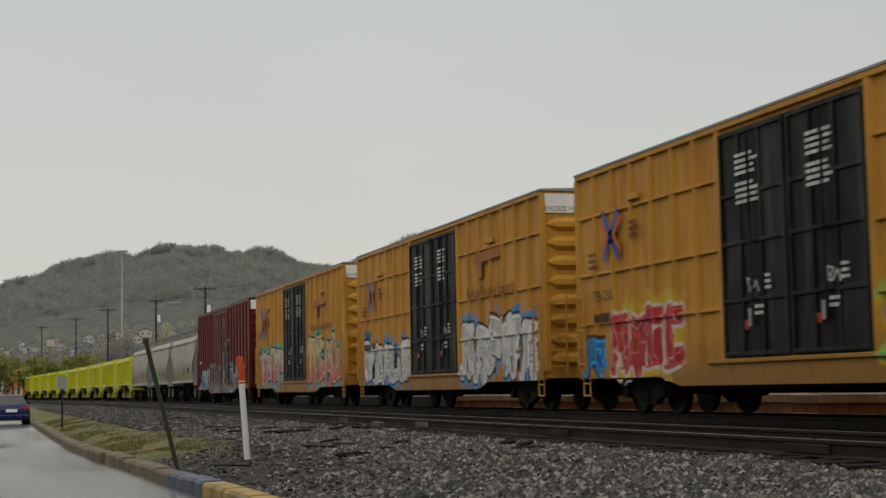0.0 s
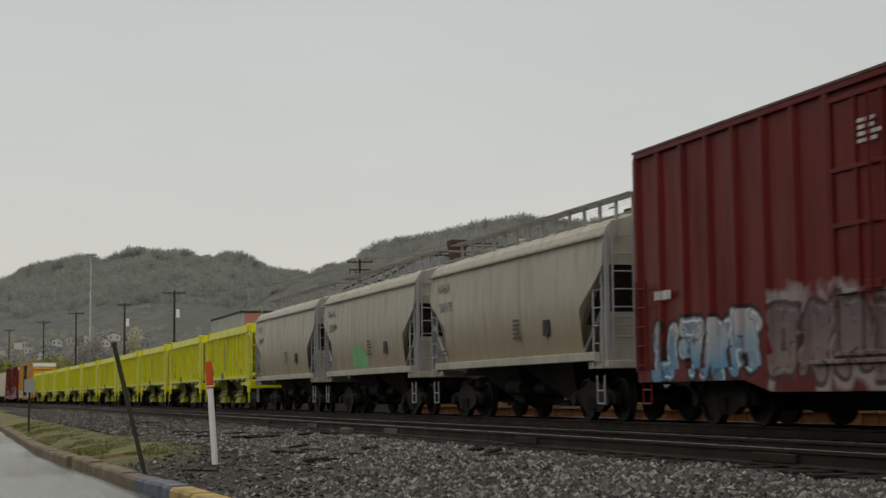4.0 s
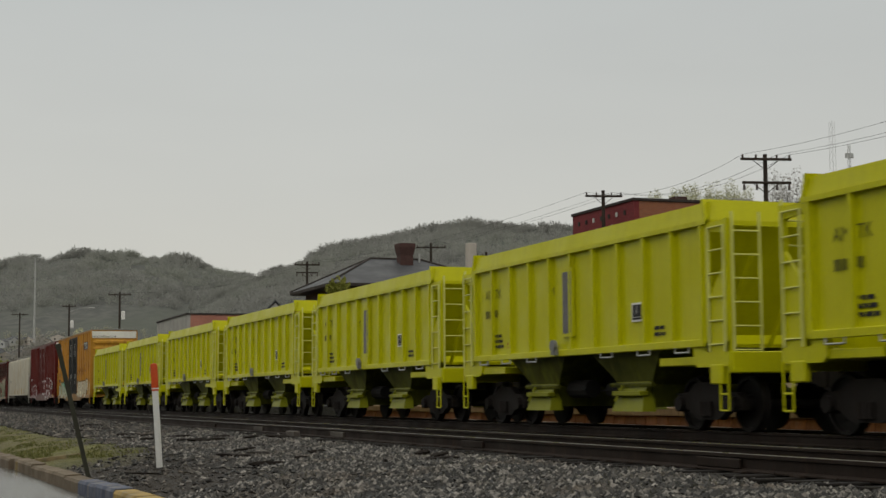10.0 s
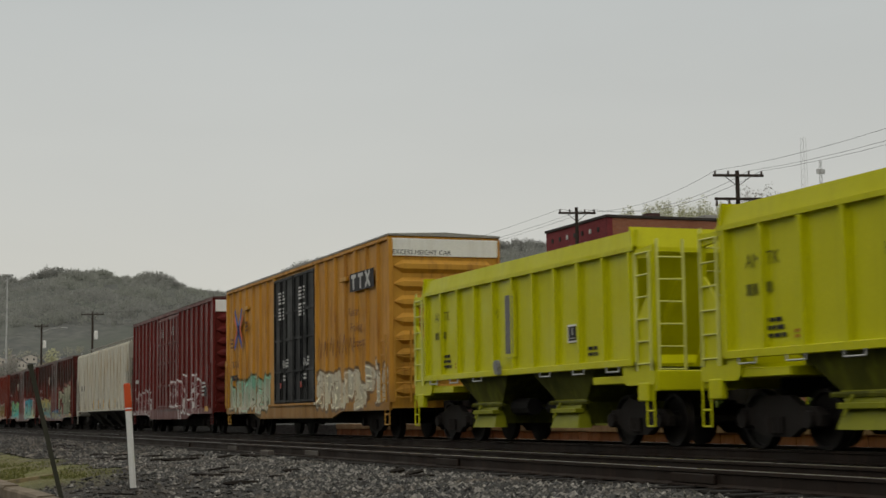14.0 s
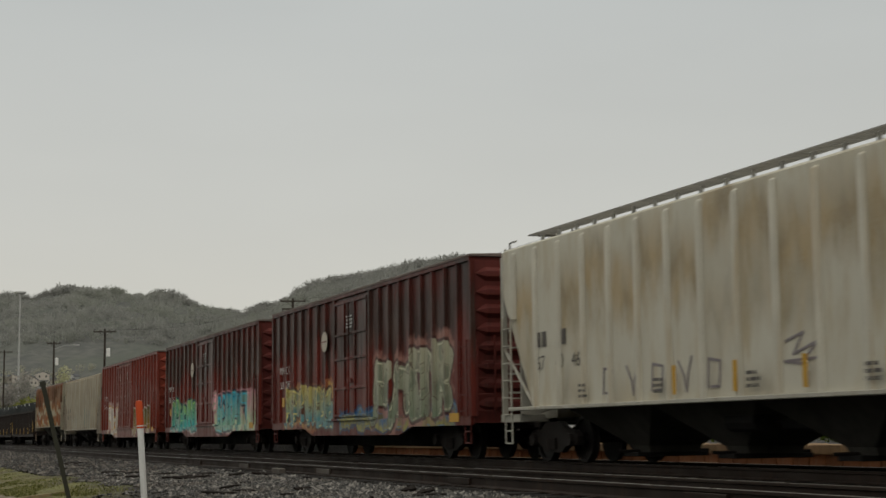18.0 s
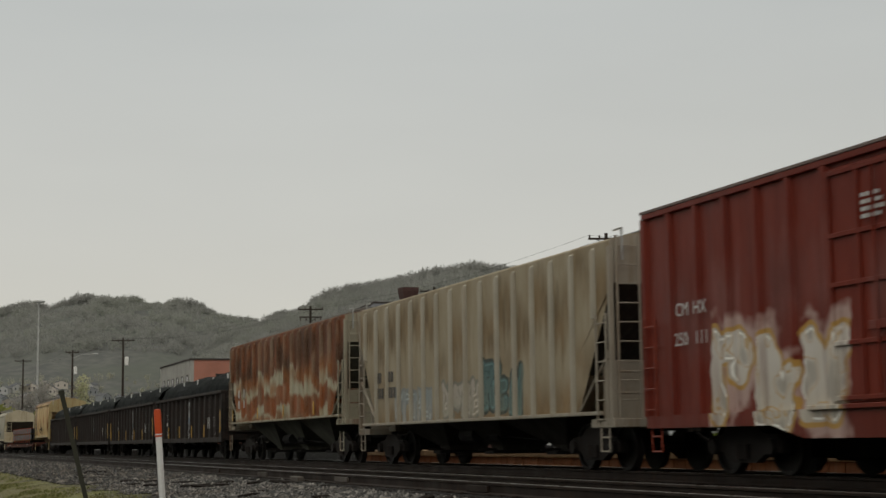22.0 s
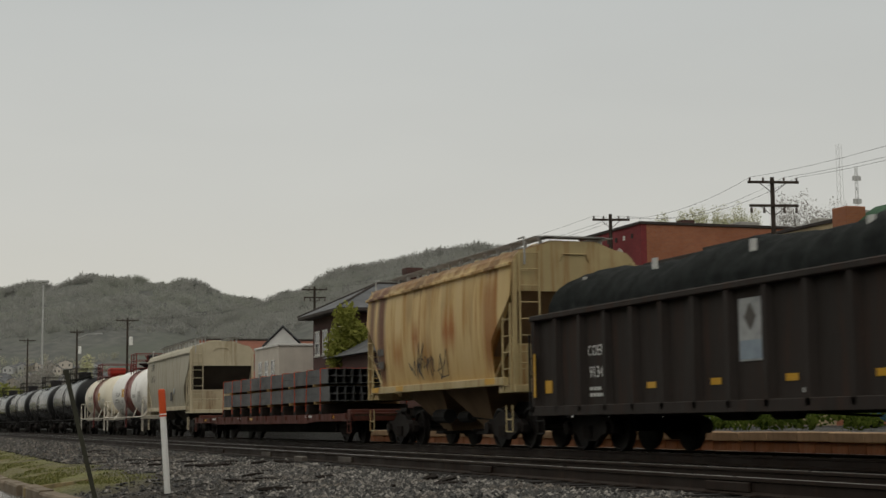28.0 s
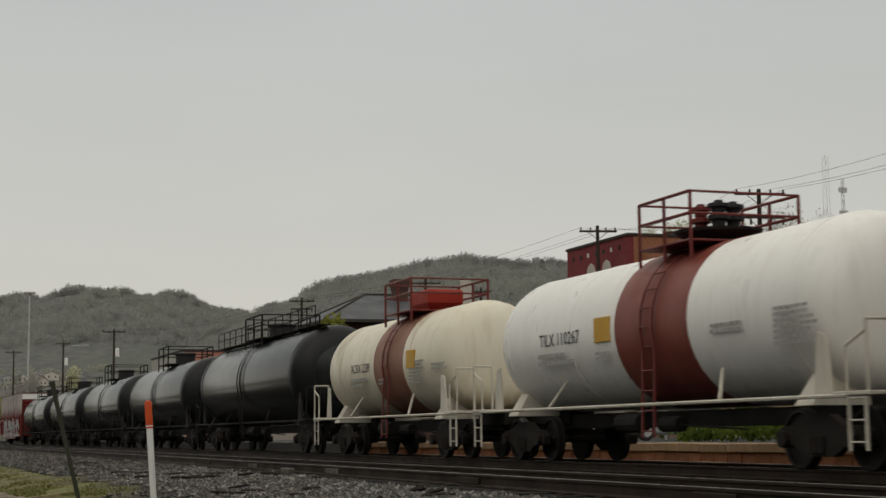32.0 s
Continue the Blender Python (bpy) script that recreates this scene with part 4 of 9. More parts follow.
    for sx in (-1, 1):
        x0, x1 = sx * (HW - 0.12), sx * (HW + 0.02)
        part("side_sill", box(min(x0, x1), max(x0, x1), -h + 0.55, h - 0.55, bottom - (0.12 if curved else 0.05), bottom + (0.06 if curved else 0.025), 0.012), trim, car)
        # end posts, braces and ladders
        for s in (-1, 1):
            xx = sx * (HW - 0.1)
            part("corner_post", box(xx - 0.05, xx + 0.05, s * (h - 0.12) - 0.05, s * (h - 0.12) + 0.05, bottom - 0.2, eave - 0.1, 0.01), post, car)
            part("end_brace", rods((((xx, s * (h - 0.14), hip + 0.1), (xx, s * (h - slope_in - 0.2), bottom)),), 0.035, 6), post, car)
            if sx < 0:
                ladder(car, -HW + 0.02, s * (h - 0.42), bottom - 0.25, hip + 0.75, 0.44, post, "y")
                ladder(car, -HW + 0.42, s * (h - 0.02), bottom - 0.25, eave + 0.1, 0.46, post, "x")
                stirrup(car, -HW + 0.06, s * (h - 0.4), post)
    for s in (-1, 1):
        part("slope_sheet_stiffener", prism(((s * (h - slope_in - 0.12), bottom), (s * (h - slope_in - 0.05), bottom), (s * (h - 0.5), bottom - 0.15), (s * (h - 0.5), bottom - 0.2), (s * (h - slope_in - 0.1), bottom - 0.2)), "x", -0.9, 0.9), trim, car)
        y0, y1 = min(s * (h - 1.0), s * h), max(s * (h - 1.0), s * h)
        part("end_platform", box(-HW + 0.05, HW - 0.05, y0, y1, bottom - 0.28, bottom - 0.12, 0.01), trim, car)
        bm = bmesh.new()
        add_rod(bm, (-HW + 0.15, s * (h - 0.05), bottom + 0.75), (HW - 0.15, s * (h - 0.05), bottom + 0.75), 0.02, 6)
        add_rod(bm, (-HW + 0.15, s * (h - 0.05), bottom + 0.35), (HW - 0.15, s * (h - 0.05), bottom + 0.35), 0.02, 6)
        part("end_handrail", bm, post, car)
    roof_walk(car, L - 0.1, top - 0.06, 0.72 if curved else 0.62, post if post is not trim else m_chrome, walk_rail or (0.40 if curved else 0.26))
    for i in range(bays * 2 + 1):
        y = -h + 1.8 + (L - 3.6) * i / (bays * 2)
        part("roof_hatch", lathe(((top - 0.05, 0.36), (top + 0.06, 0.36), (top + 0.1, 0.3), (top + 0.1, 0.001)), "z", 14), trim, car, m=pose(0, y, 0))
    # discharge hoppers
    span = (L - 2 * slope_in - 2.6) / bays
    for i in range(bays):
        yc = (i - (bays - 1) / 2) * span
        a, b = span * 0.52, 0.36
        bm = loft([[(-1.25, yc - a, bottom), (1.25, yc - a, bottom), (1.25, yc + a, bottom), (-1.25, yc + a, bottom)], [(-0.55, yc - b, low), (0.55, yc - b, low), (0.55, yc + b, low), (-0.55, yc + b, low)], [(-0.5, yc - b * 0.9, low - 0.12), (0.5, yc - b * 0.9, low - 0.12), (0.5, yc + b * 0.9, low - 0.12), (-0.5, yc + b * 0.9, low - 0.12)]])
        hp = part("discharge_hopper", bm, slope_mat or m_grime_shade, car)
        part("gate", box(-0.75, 0.75, yc - b * 0.8, yc + b * 0.8, low - 0.2, low - 0.12, 0.01), m_under, hp)
        part("gate_shaft", rods((((-0.95, yc + 0.1, low - 0.1), (0.95, yc + 0.1, low - 0.1)),), 0.03, 6), m_iron, hp)
    bm = bmesh.new()
    add_rod(bm, (0.5, h - 0.6, bottom + 0.2), (1.1, h - 0.6, bottom + 0.2), 0.16, 10)
    part("brake_reservoir", bm, trim, car)
    bm = lathe(((-0.02, 0.26), (0.02, 0.28), (0.02, 0.22), (-0.02, 0.2)), "y", 16)
    part("brake_wheel", bm, post, car, m=pose(0.45, h + 0.03, bottom + 1.0))
    add_running_gear(car, L, 1.75, 0.8)
    return car


# grime on the discharge hoppers, painted shade on the slope sheets
m_grime_shade = surface("grimy_hopper_bottom", (0.05, 0.044, 0.038), 0.8, amt=0.5, streak=(0.09, 0.08, 0.07), samt=0.5)


def ballast_hopper(paint, patch_mat):
    """Bright yellow-green open ballast hopper with outside posts, end platforms and twin bays."""
    L = 12.1
    car = thing("ballast_hopper", "bright yellow-green open ballast hopper, freshly painted", "hopper car", "ballast hoppers")
    h = L / 2
    zb, ze, zt = 1.46, 3.43, 3.76
    a = h - 0.78
    skin = HW - 0.09
    # tub: upright sides, sloped ends, hollow top
    for sx in (-1, 1):
        x0, x1 = sx * skin, sx * (skin - 0.04)
        part("side_sheet", box(min(x0, x1), max(x0, x1), -a, a, zb, ze), paint, car)
    for s in (-1, 1):
        part("slope_sheet", prism(((s * a, ze), (s * (a - 0.05), ze), (s * (a - 1.7), zb + 0.25), (s * (a - 1.65), zb + 0.2)), "x", -skin + 0.05, skin - 0.05), paint, car)
    part("floor_sheet", box(-skin + 0.05, skin - 0.05, -a + 1.6, a - 1.6, zb - 0.02, zb + 0.04), paint, car)
    # flared top board
    bm = bmesh.new()
    for sx in (-1, 1):
        add_prism(bm, ((sx * HW, ze - 0.04), (sx * HW, ze + 0.04), (sx * (HW - 0.05), ze + 0.05), (sx * (HW - 0.09), zt), (sx * (HW - 0.14), zt), (sx * (HW - 0.09), ze - 0.04)), "y", -a - 0.12, a + 0.12)
    for s in (-1, 1):
        add_prism(bm, ((s * (a + 0.12), ze - 0.04), (s * (a + 0.12), ze + 0.04), (s * (a + 0.02), zt + 0.06), (s * (a - 0.03), zt + 0.06), (s * (a + 0.06), ze - 0.04)), "x", -HW + 0.02, HW - 0.02)
    part("top_board", bm, paint, car)
    for sx in (-1, 1):
        xi, xo = sx * (skin - 0.005), sx * HW
        for i in range(11):
            y = -a + 0.06 + (2 * a - 0.12) * i / 10
            bm = prism(((xi, y - 0.095), (xi + sx * 0.016, y - 0.095), (xi + sx * 0.018, y - 0.052), (xo, y - 0.044), (xo, y + 0.044), (xi + sx * 0.018, y + 0.052), (xi + sx * 0.016, y + 0.095), (xi, y + 0.095)), "z", zb + 0.05, ze - 0.03)
            for k in range(8):
                zr = zb + 0.2 + k * 0.225
                for dy in (-0.068, 0.068):
                    add_box(bm, min(xi + sx * 0.01, xi + sx * 0.032), max(xi + sx * 0.01, xi + sx * 0.032), y + dy * 1.15 - 0.02, y + dy * 1.15 + 0.02, zr - 0.02, zr + 0.02)
            part("side_post", bm, paint, car)
        part("side_sill", box(min(xi, xo), max(xi, xo), -a, a, zb - 0.07, zb + 0.06, 0.012), paint, car)
        for y in (-a + 0.7, -a + 2.1, -a + 3.6, a - 3.4, a - 2.0, a - 0.7):
            xx = sx * (HW + 0.02)
            part("grab_iron", rods((((xx, y - 0.24, zb - 0.06), (xx, y - 0.24, zb - 0.15)), ((xx, y - 0.24, zb - 0.15), (xx, y + 0.24, zb - 0.15)), ((xx, y + 0.24, zb - 0.15), (xx, y + 0.24, zb - 0.06))), 0.016, 5), m_chrome, car)
        # end side sheets and steps
        for s in (-1, 1):
            y0, y1 = s * (a - 0.02), s * (h - 0.02)
            xx0, xx1 = sx * (skin - 0.03), sx * (HW - 0.04)
            bm = bmesh.new()
            add_prism(bm, ((s * (a - 0.45), 1.46), (s * (a - 0.4), 1.14), (s * (a - 0.3), 1.06), (s * (h - 0.02), 1.06), (s * (h - 0.02), 1.46)), "x", min(xx0, xx1), max(xx0, xx1))
            add_box(bm, min(xx0, xx1), max(xx0, xx1), min(s * (h - 0.14), y1), max(s * (h - 0.14), y1), 1.3, ze)
            add_box(bm, min(xx0, xx1), max(xx0, xx1), min(y0, s * (a + 0.1)), max(y0, s * (a + 0.1)), 1.3, ze)
            part("end_frame", bm, paint, car)
            ya, yb = s * (a + 0.02), s * (h - 0.12)
            part("end_gusset", prism(((ya, 1.38), (yb, 1.38), (yb, 2.75), (ya, 2.05)), "x", min(xx0, xx1) + 0.01, max(xx0, xx1) - 0.01), paint, car)
            part("end_gusset", prism(((ya, ze - 0.16), (yb, ze - 0.22), (yb, ze - 0.02), (ya, ze - 0.02)), "x", min(xx0, xx1) + 0.01, max(xx0, xx1) - 0.01), paint, car)
            part("jacking_pad", box(min(xx0, xx1) - 0.02, max(xx0, xx1) + 0.02, min(s * (a + 0.15), s * (a + 0.55)), max(s * (a + 0.15), s * (a + 0.55)), 0.78, 1.1, 0.02), paint, car)
            stirrup(car, sx * (HW - 0.03), s * (h - 0.18), paint, 0.36, 1.08, 0.26)
            if sx < 0:
                ladder(car, -HW + 0.02, s * (h - 0.36), 1.3, ze - 0.1, 0.5, m_lime_rung, "y", 0.38)
                ladder(car, -HW + 0.36, s * (h + 0.02), 1.2, ze + 0.1, 0.5, m_lime_rung, "x", 0.38)
    for s in (-1, 1):
        y0, y1 = min(s * (a - 1.7), s * (h + 0.02)), max(s * (a - 1.7), s * (h + 0.02))
        part("end_platform", box(-HW + 0.08, HW - 0.08, y0, y1, 1.1, 1.24, 0.012), paint, car)
        part("end_sill", box(-HW + 0.06, HW - 0.06, min(s * (h - 0.1), s * (h + 0.05)), max(s * (h - 0.1), s * (h + 0.05)), 0.95, 1.3, 0.02), paint, car)
        for xx in (-0.5, 0.5):
            part("end_strut", rods((((xx, s * (a - 1.3), zb), (xx, s * (a - 0.1), ze - 0.5)),), 0.05, 6), paint, car)
    part("brake_wheel", lathe(((-0.02, 0.3), (0.02, 0.32), (0.02, 0.25), (0.0, 0.08), (-0.02, 0.24)), "y", 18), paint, car, m=pose(-0.55, h + 0.03, 2.75))
    bm = bmesh.new()
    add_box(bm, -0.75, -0.35, h - 0.16, h - 0.02, 2.35, 2.95)
    part("brake_housing", bm, paint, car)
    # twin bays with side chutes
    for yc in (-2.05, 2.05):
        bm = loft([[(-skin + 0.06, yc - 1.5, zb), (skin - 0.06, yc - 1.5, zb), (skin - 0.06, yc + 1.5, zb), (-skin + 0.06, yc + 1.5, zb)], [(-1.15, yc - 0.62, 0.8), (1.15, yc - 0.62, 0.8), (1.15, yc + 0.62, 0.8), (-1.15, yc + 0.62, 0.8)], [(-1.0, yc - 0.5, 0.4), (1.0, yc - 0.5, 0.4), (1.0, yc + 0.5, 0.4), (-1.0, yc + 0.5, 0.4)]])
        bay = part("hopper_bay", bm, m_lime_grime_shade, car)
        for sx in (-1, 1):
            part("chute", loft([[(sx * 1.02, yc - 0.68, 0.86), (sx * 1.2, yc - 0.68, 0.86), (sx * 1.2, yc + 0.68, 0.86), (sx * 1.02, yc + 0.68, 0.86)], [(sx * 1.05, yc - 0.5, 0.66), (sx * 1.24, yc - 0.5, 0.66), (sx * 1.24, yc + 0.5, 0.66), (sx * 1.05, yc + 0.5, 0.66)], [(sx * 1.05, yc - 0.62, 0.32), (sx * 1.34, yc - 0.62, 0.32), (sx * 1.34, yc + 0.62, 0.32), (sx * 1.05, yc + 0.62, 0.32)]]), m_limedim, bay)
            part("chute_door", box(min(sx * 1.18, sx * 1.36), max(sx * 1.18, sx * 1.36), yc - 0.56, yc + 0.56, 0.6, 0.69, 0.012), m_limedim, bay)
            part("chute_shaft", rods((((sx * 1.22, yc - 0.85, 0.8), (sx * 1.22, yc + 0.85, 0.8)),), 0.045, 6), m_lime_grime_shade, bay)
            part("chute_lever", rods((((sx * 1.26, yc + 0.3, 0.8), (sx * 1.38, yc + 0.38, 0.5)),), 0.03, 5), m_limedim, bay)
    bm = bmesh.new()
    add_rod(bm, (-HW - 0.02, 0.65, zb + 0.14), (-HW - 0.1, 0.65, zb + 0.14), 0.12, 10)
    add_box(bm, -HW - 0.08, -HW, 0.55, 0.75, zb - 0.04, zb + 0.16)
    part("valve_box", bm, surface("grey_box", (0.25, 0.25, 0.26), 0.5), car)
    part("panel_frame", box(-HW + 0.01, -HW + 0.075, -0.12, 0.38, zb + 0.3, ze - 0.32, 0.006), paint, car)
    part("side_window_panel", box(-HW + 0.002, -HW + 0.07, -0.06, 0.32, zb + 0.37, ze - 0.39, 0.006), patch_mat, car, "grey replaced panel")
    part("data_plate_border", box(-HW + 0.055, -HW + 0.084, -a + 2.24, -a + 2.68, zb + 0.46, zb + 0.8, 0.004), m_white, car, "white border of the data plate")
    part("data_plate", box(-HW + 0.05, -HW + 0.078, -a + 2.28, -a + 2.64, zb + 0.495, zb + 0.765, 0.004), m_ink, car, "black and white data plate")
    part("data_plate_frame", rods((((-HW + 0.045, -a + 2.34, zb + 0.54), (-HW + 0.045, -a + 2.58, zb + 0.54)), ((-HW + 0.045, -a + 2.46, zb + 0.6), (-HW + 0.045, -a + 2.46, zb + 0.74))), 0.008, 4), m_wink, car)
    stencil(car, -HW + 0.076, -a + 1.6, zb + 0.35, 0.5, 0.22, m_ink, 2)
    stencil(car, -HW + 0.076, a - 1.4, zb + 0.5, 0.55, 0.35, m_ink, 3)
    stencil(car, -HW + 0.076, a - 2.0, zb + 0.3, 0.3, 0.16, m_orange, 2)
    side_text("AM", 0.3, m_olive, car, -HW + 0.074, a - 0.8, 2.75)
    side_text("TK", 0.3, m_olive, car, -HW + 0.074, a - 1.35, 2.75)
    stencil(car, -HW + 0.076, a - 1.1, 2.5, 1.0, 0.3, m_olive, 1, "number_stencil")
    side_text("HM", 0.26, m_olive, car, -HW + 0.074, 1.05, 2.62)
    add_running_gear(car, L, 1.5, 0.85, m_under)
    return car


m_olive = surface("dark_olive_lettering", (0.16, 0.16, 0.015), 0.6)
m_orange = surface("faded_orange_print", (0.5, 0.25, 0.02), 0.6)
m_lime = surface("lime_paint", (0.60, 0.59, 0.004), 0.42, amt=0.25, dark=0.82, streak=(0.4, 0.38, 0.012), samt=0.25, bump=0.08)
# dimmed copy of the lime: underframe shade is put into the colour
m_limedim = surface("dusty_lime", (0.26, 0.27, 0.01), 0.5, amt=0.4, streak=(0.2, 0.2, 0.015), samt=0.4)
# still darker copy: grime and the shade between the bays in one colour
m_lime_grime_shade = surface("grimy_lime", (0.10, 0.105, 0.010), 0.6, amt=0.6, dark=0.3, streak=(0.3, 0.3, 0.02), samt=0.35)
m_lime_rung = surface("lime_grab", (0.72, 0.72, 0.2), 0.4)


def gondola(paint, serial=""):
    """High-sided black gondola for refuse or coal."""
    L = 16.3
    car = thing("gondola", "dark brown-black high-sided gondola with outside posts", "gondola car", "gondolas")
    h, base, top = L / 2, 0.78, 2.76
    skin = HW - 0.13
    for sx in (-1, 1):
        x0, x1 = sx * skin, sx * (skin - 0.03)
        part("side_sheet", box(min(x0, x1), max(x0, x1), -h + 0.1, h - 0.1, base, top - 0.05), paint, car)
    part("floor", box(-skin + 0.03, skin - 0.03, -h + 0.1, h - 0.1, base, base + 0.1), paint, car)
    for sx in (-1, 1):
        xi, xo = sx * (skin - 0.005), sx * (HW - 0.01)
        x0, x1 = sx * (skin - 0.06), sx * (HW + 0.02)
        part("top_chord", box(min(x0, x1), max(x0, x1), -h, h, top - 0.1, top + 0.02, 0.02), paint, car)
        part("side_sill", box(min(xi, xo), max(xi, xo), -h + 0.05, h - 0.05, base - 0.08, base + 0.12, 0.012), paint, car)
        for i in range(15):
            y = -h + 0.12 + (L - 0.24) * i / 14
            part("side_post", prism(((xi, y - 0.13), (xo, y - 0.065), (xo, y + 0.065), (xi, y + 0.13)), "z", base, top - 0.08), paint, car)
    for s in (-1, 1):
        y0, y1 = min(s * (h - 0.1), s * (h - 0.04)), max(s * (h - 0.1), s * (h - 0.04))
        en = part("end_wall", box(-skin, skin, y0, y1, base, top), paint, car)
        for z in (1.15, 1.6, 2.05, 2.5):
            part("end_corrugation", loft([[(x, s * (h - 0.05), z - 0.13 * f), (x, s * (h + 0.04), z - 0.05 * f), (x, s * (h + 0.04), z + 0.05 * f), (x, s * (h - 0.05), z + 0.13 * f)] for x, f in ((-skin + 0.1, 0.3), (-skin + 0.25, 1), (skin - 0.25, 1), (skin - 0.1, 0.3))]), paint, en)
        ladder(car, -HW + 0.22, s * (h + 0.05), 0.7, 2.4, 0.42, m_under, "x")
        stirrup(car, -HW + 0.05, s * (h - 0.4), m_under, 0.34, 0.8)
        part("yellow_stripe", box(-HW - 0.012, -HW + 0.0, min(s * (h - 0.2), s * (h - 0.3)), max(s * (h - 0.2), s * (h - 0.3)), base + 0.3, base + 1.2), m_yink, car, "yellow safety stripe")
    for y in (-4.5, -1.6, 1.45, 4.37, 7.7):
        part("reflector", box(-HW - 0.008, -HW + 0.004, y - 0.055, y + 0.055, base + 0.14, base + 0.66), m_yink, car, "yellow reflector strip")
    xs = -skin - 0.003
    stencil(car, xs, 5.16, 1.24, 0.6, 0.24, m_wink, 2)
    stencil(car, xs, -6.1, 1.75, 0.6, 0.45, m_grey_print, 4)
    scrawl = ((-3.05, 1.85), (-3.4, 1.6), (-3.0, 1.45), (-3.45, 1.3), (-3.1, 1.05), (-3.5, 1.0), (-3.15, 1.3), (-3.3, 1.8))
    part("sprayed_scrawl", stroke(scrawl, 0.05, xs - 0.003), m_wink, car, "pale sprayed scrawl")
    part("sprayed_scrawl", stroke([(p[0] + 3.0, p[1] - 0.25) for p in scrawl[1:]], 0.04, xs - 0.003), m_wink, car, "pale sprayed scrawl")
    stencil(car, xs, -h + 1.6, 1.1, 0.7, 0.2, m_wink, 1)
    stencil(car, xs, -h + 5.9, 1.05, 0.5, 0.12, m_wink, 1)
    part("notice_board", box(xs - 0.012, xs, -0.93, -0.22, base + 0.72, top - 0.26, 0.004), m_board, car, "pale weathered notice panel")
    part("board_mark", flat_shape([(-0.575, 2.42), (-0.4, 2.2), (-0.575, 1.98), (-0.75, 2.2)], xs - 0.013), m_grey_print, car, "grey diamond mark")
    part("board_patch", box(xs - 0.018, xs - 0.012, -0.9, -0.25, base + 0.75, base + 1.05), m_board_blue, car, "pale blue lower patch")
    part("data_panel", rods((((xs - 0.01, -h + 3.1, 1.3), (xs - 0.01, -h + 3.9, 1.3)), ((xs - 0.01, -h + 3.1, 1.72), (xs - 0.01, -h + 3.9, 1.72)), ((xs - 0.01, -h + 3.1, 1.3), (xs - 0.01, -h + 3.1, 1.72)), ((xs - 0.01, -h + 3.9, 1.3), (xs - 0.01, -h + 3.9, 1.72)), ((xs - 0.01, -h + 3.4, 1.34), (xs - 0.01, -h + 3.4, 1.68)), ((xs - 0.01, -h + 3.15, 1.5), (xs - 0.01, -h + 3.85, 1.5))), 0.014, 4), m_wink, car)
    add_running_gear(car, L, 1.85, 0.72)
    return car, L


m_board_blue = surface("pale_blue_patch", (0.3, 0.36, 0.42), 0.6, amt=0.5, scale=4)
m_board = surface("pale_board", (0.42, 0.43, 0.43), 0.6, amt=0.6, scale=5, dark=0.4)


def netted_load(L):
    """Bulging load under dark netting: an arched, wrinkled cover with open ends."""
    h = L / 2 - 0.35
    rings, inner = [], []
    n = 46
    for k in range(n + 1):
        y = -h + 2 * h * k / n
        hump = 0.94 + 0.06 * math.sin(y * 1.15) + 0.035 * noise.noise((y * 0.9, 0, 3))
        ring = []
        for i in range(15):
            a = math.pi * i / 14
            r = 1.0 + 0.05 * noise.noise((a * 2.2, y * 1.3, 0)) + 0.022 * math.sin(y * 9 + 2 * a)
            ring.append((-1.24 * math.cos(a) * r, y, 2.62 + 1.08 * math.sin(a) ** 0.75 * r * hump))
        rings.append(ring)
    bm = loft(rings, close=False, caps=False)
    bmesh.ops.solidify(bm, geom=bm.faces[:], thickness=0.06)
    lo = thing("netted_load", "bulging load under dark green-black netting in the gondola", "load", "netted loads")
    part("netting", bm, m_net, lo, smooth=True)
    core = []
    for y in (-h + 0.5, h - 0.5):
        core.append([(-1.15 * math.cos(math.pi * i / 10), y, 2.45 + 0.98 * math.sin(math.pi * i / 10)) for i in range(11)])
    part("fill", loft(core), m_under, lo)
    for k in range(5):
        y = -h + 1.2 + k * (2 * h - 2) / 4 + random.uniform(-0.4, 0.4)
        part("tie_tag", box(-0.86, -0.82, y, y + 0.16, 3.36, 3.56), m_wink, lo, "small white tag", m=pose(random.uniform(-0.15, 0.0), 0, random.uniform(-0.12, 0.0)))
    return lo


m_net = surface("dark_netting", (0.03, 0.036, 0.036), 0.75, amt=0.6, scale=3.0, dark=0.5, grain=60, bump=0.8, streak=(0.035, 0.042, 0.04), samt=0.7, sscale=(0.5, 7, 7), dist=0.03)


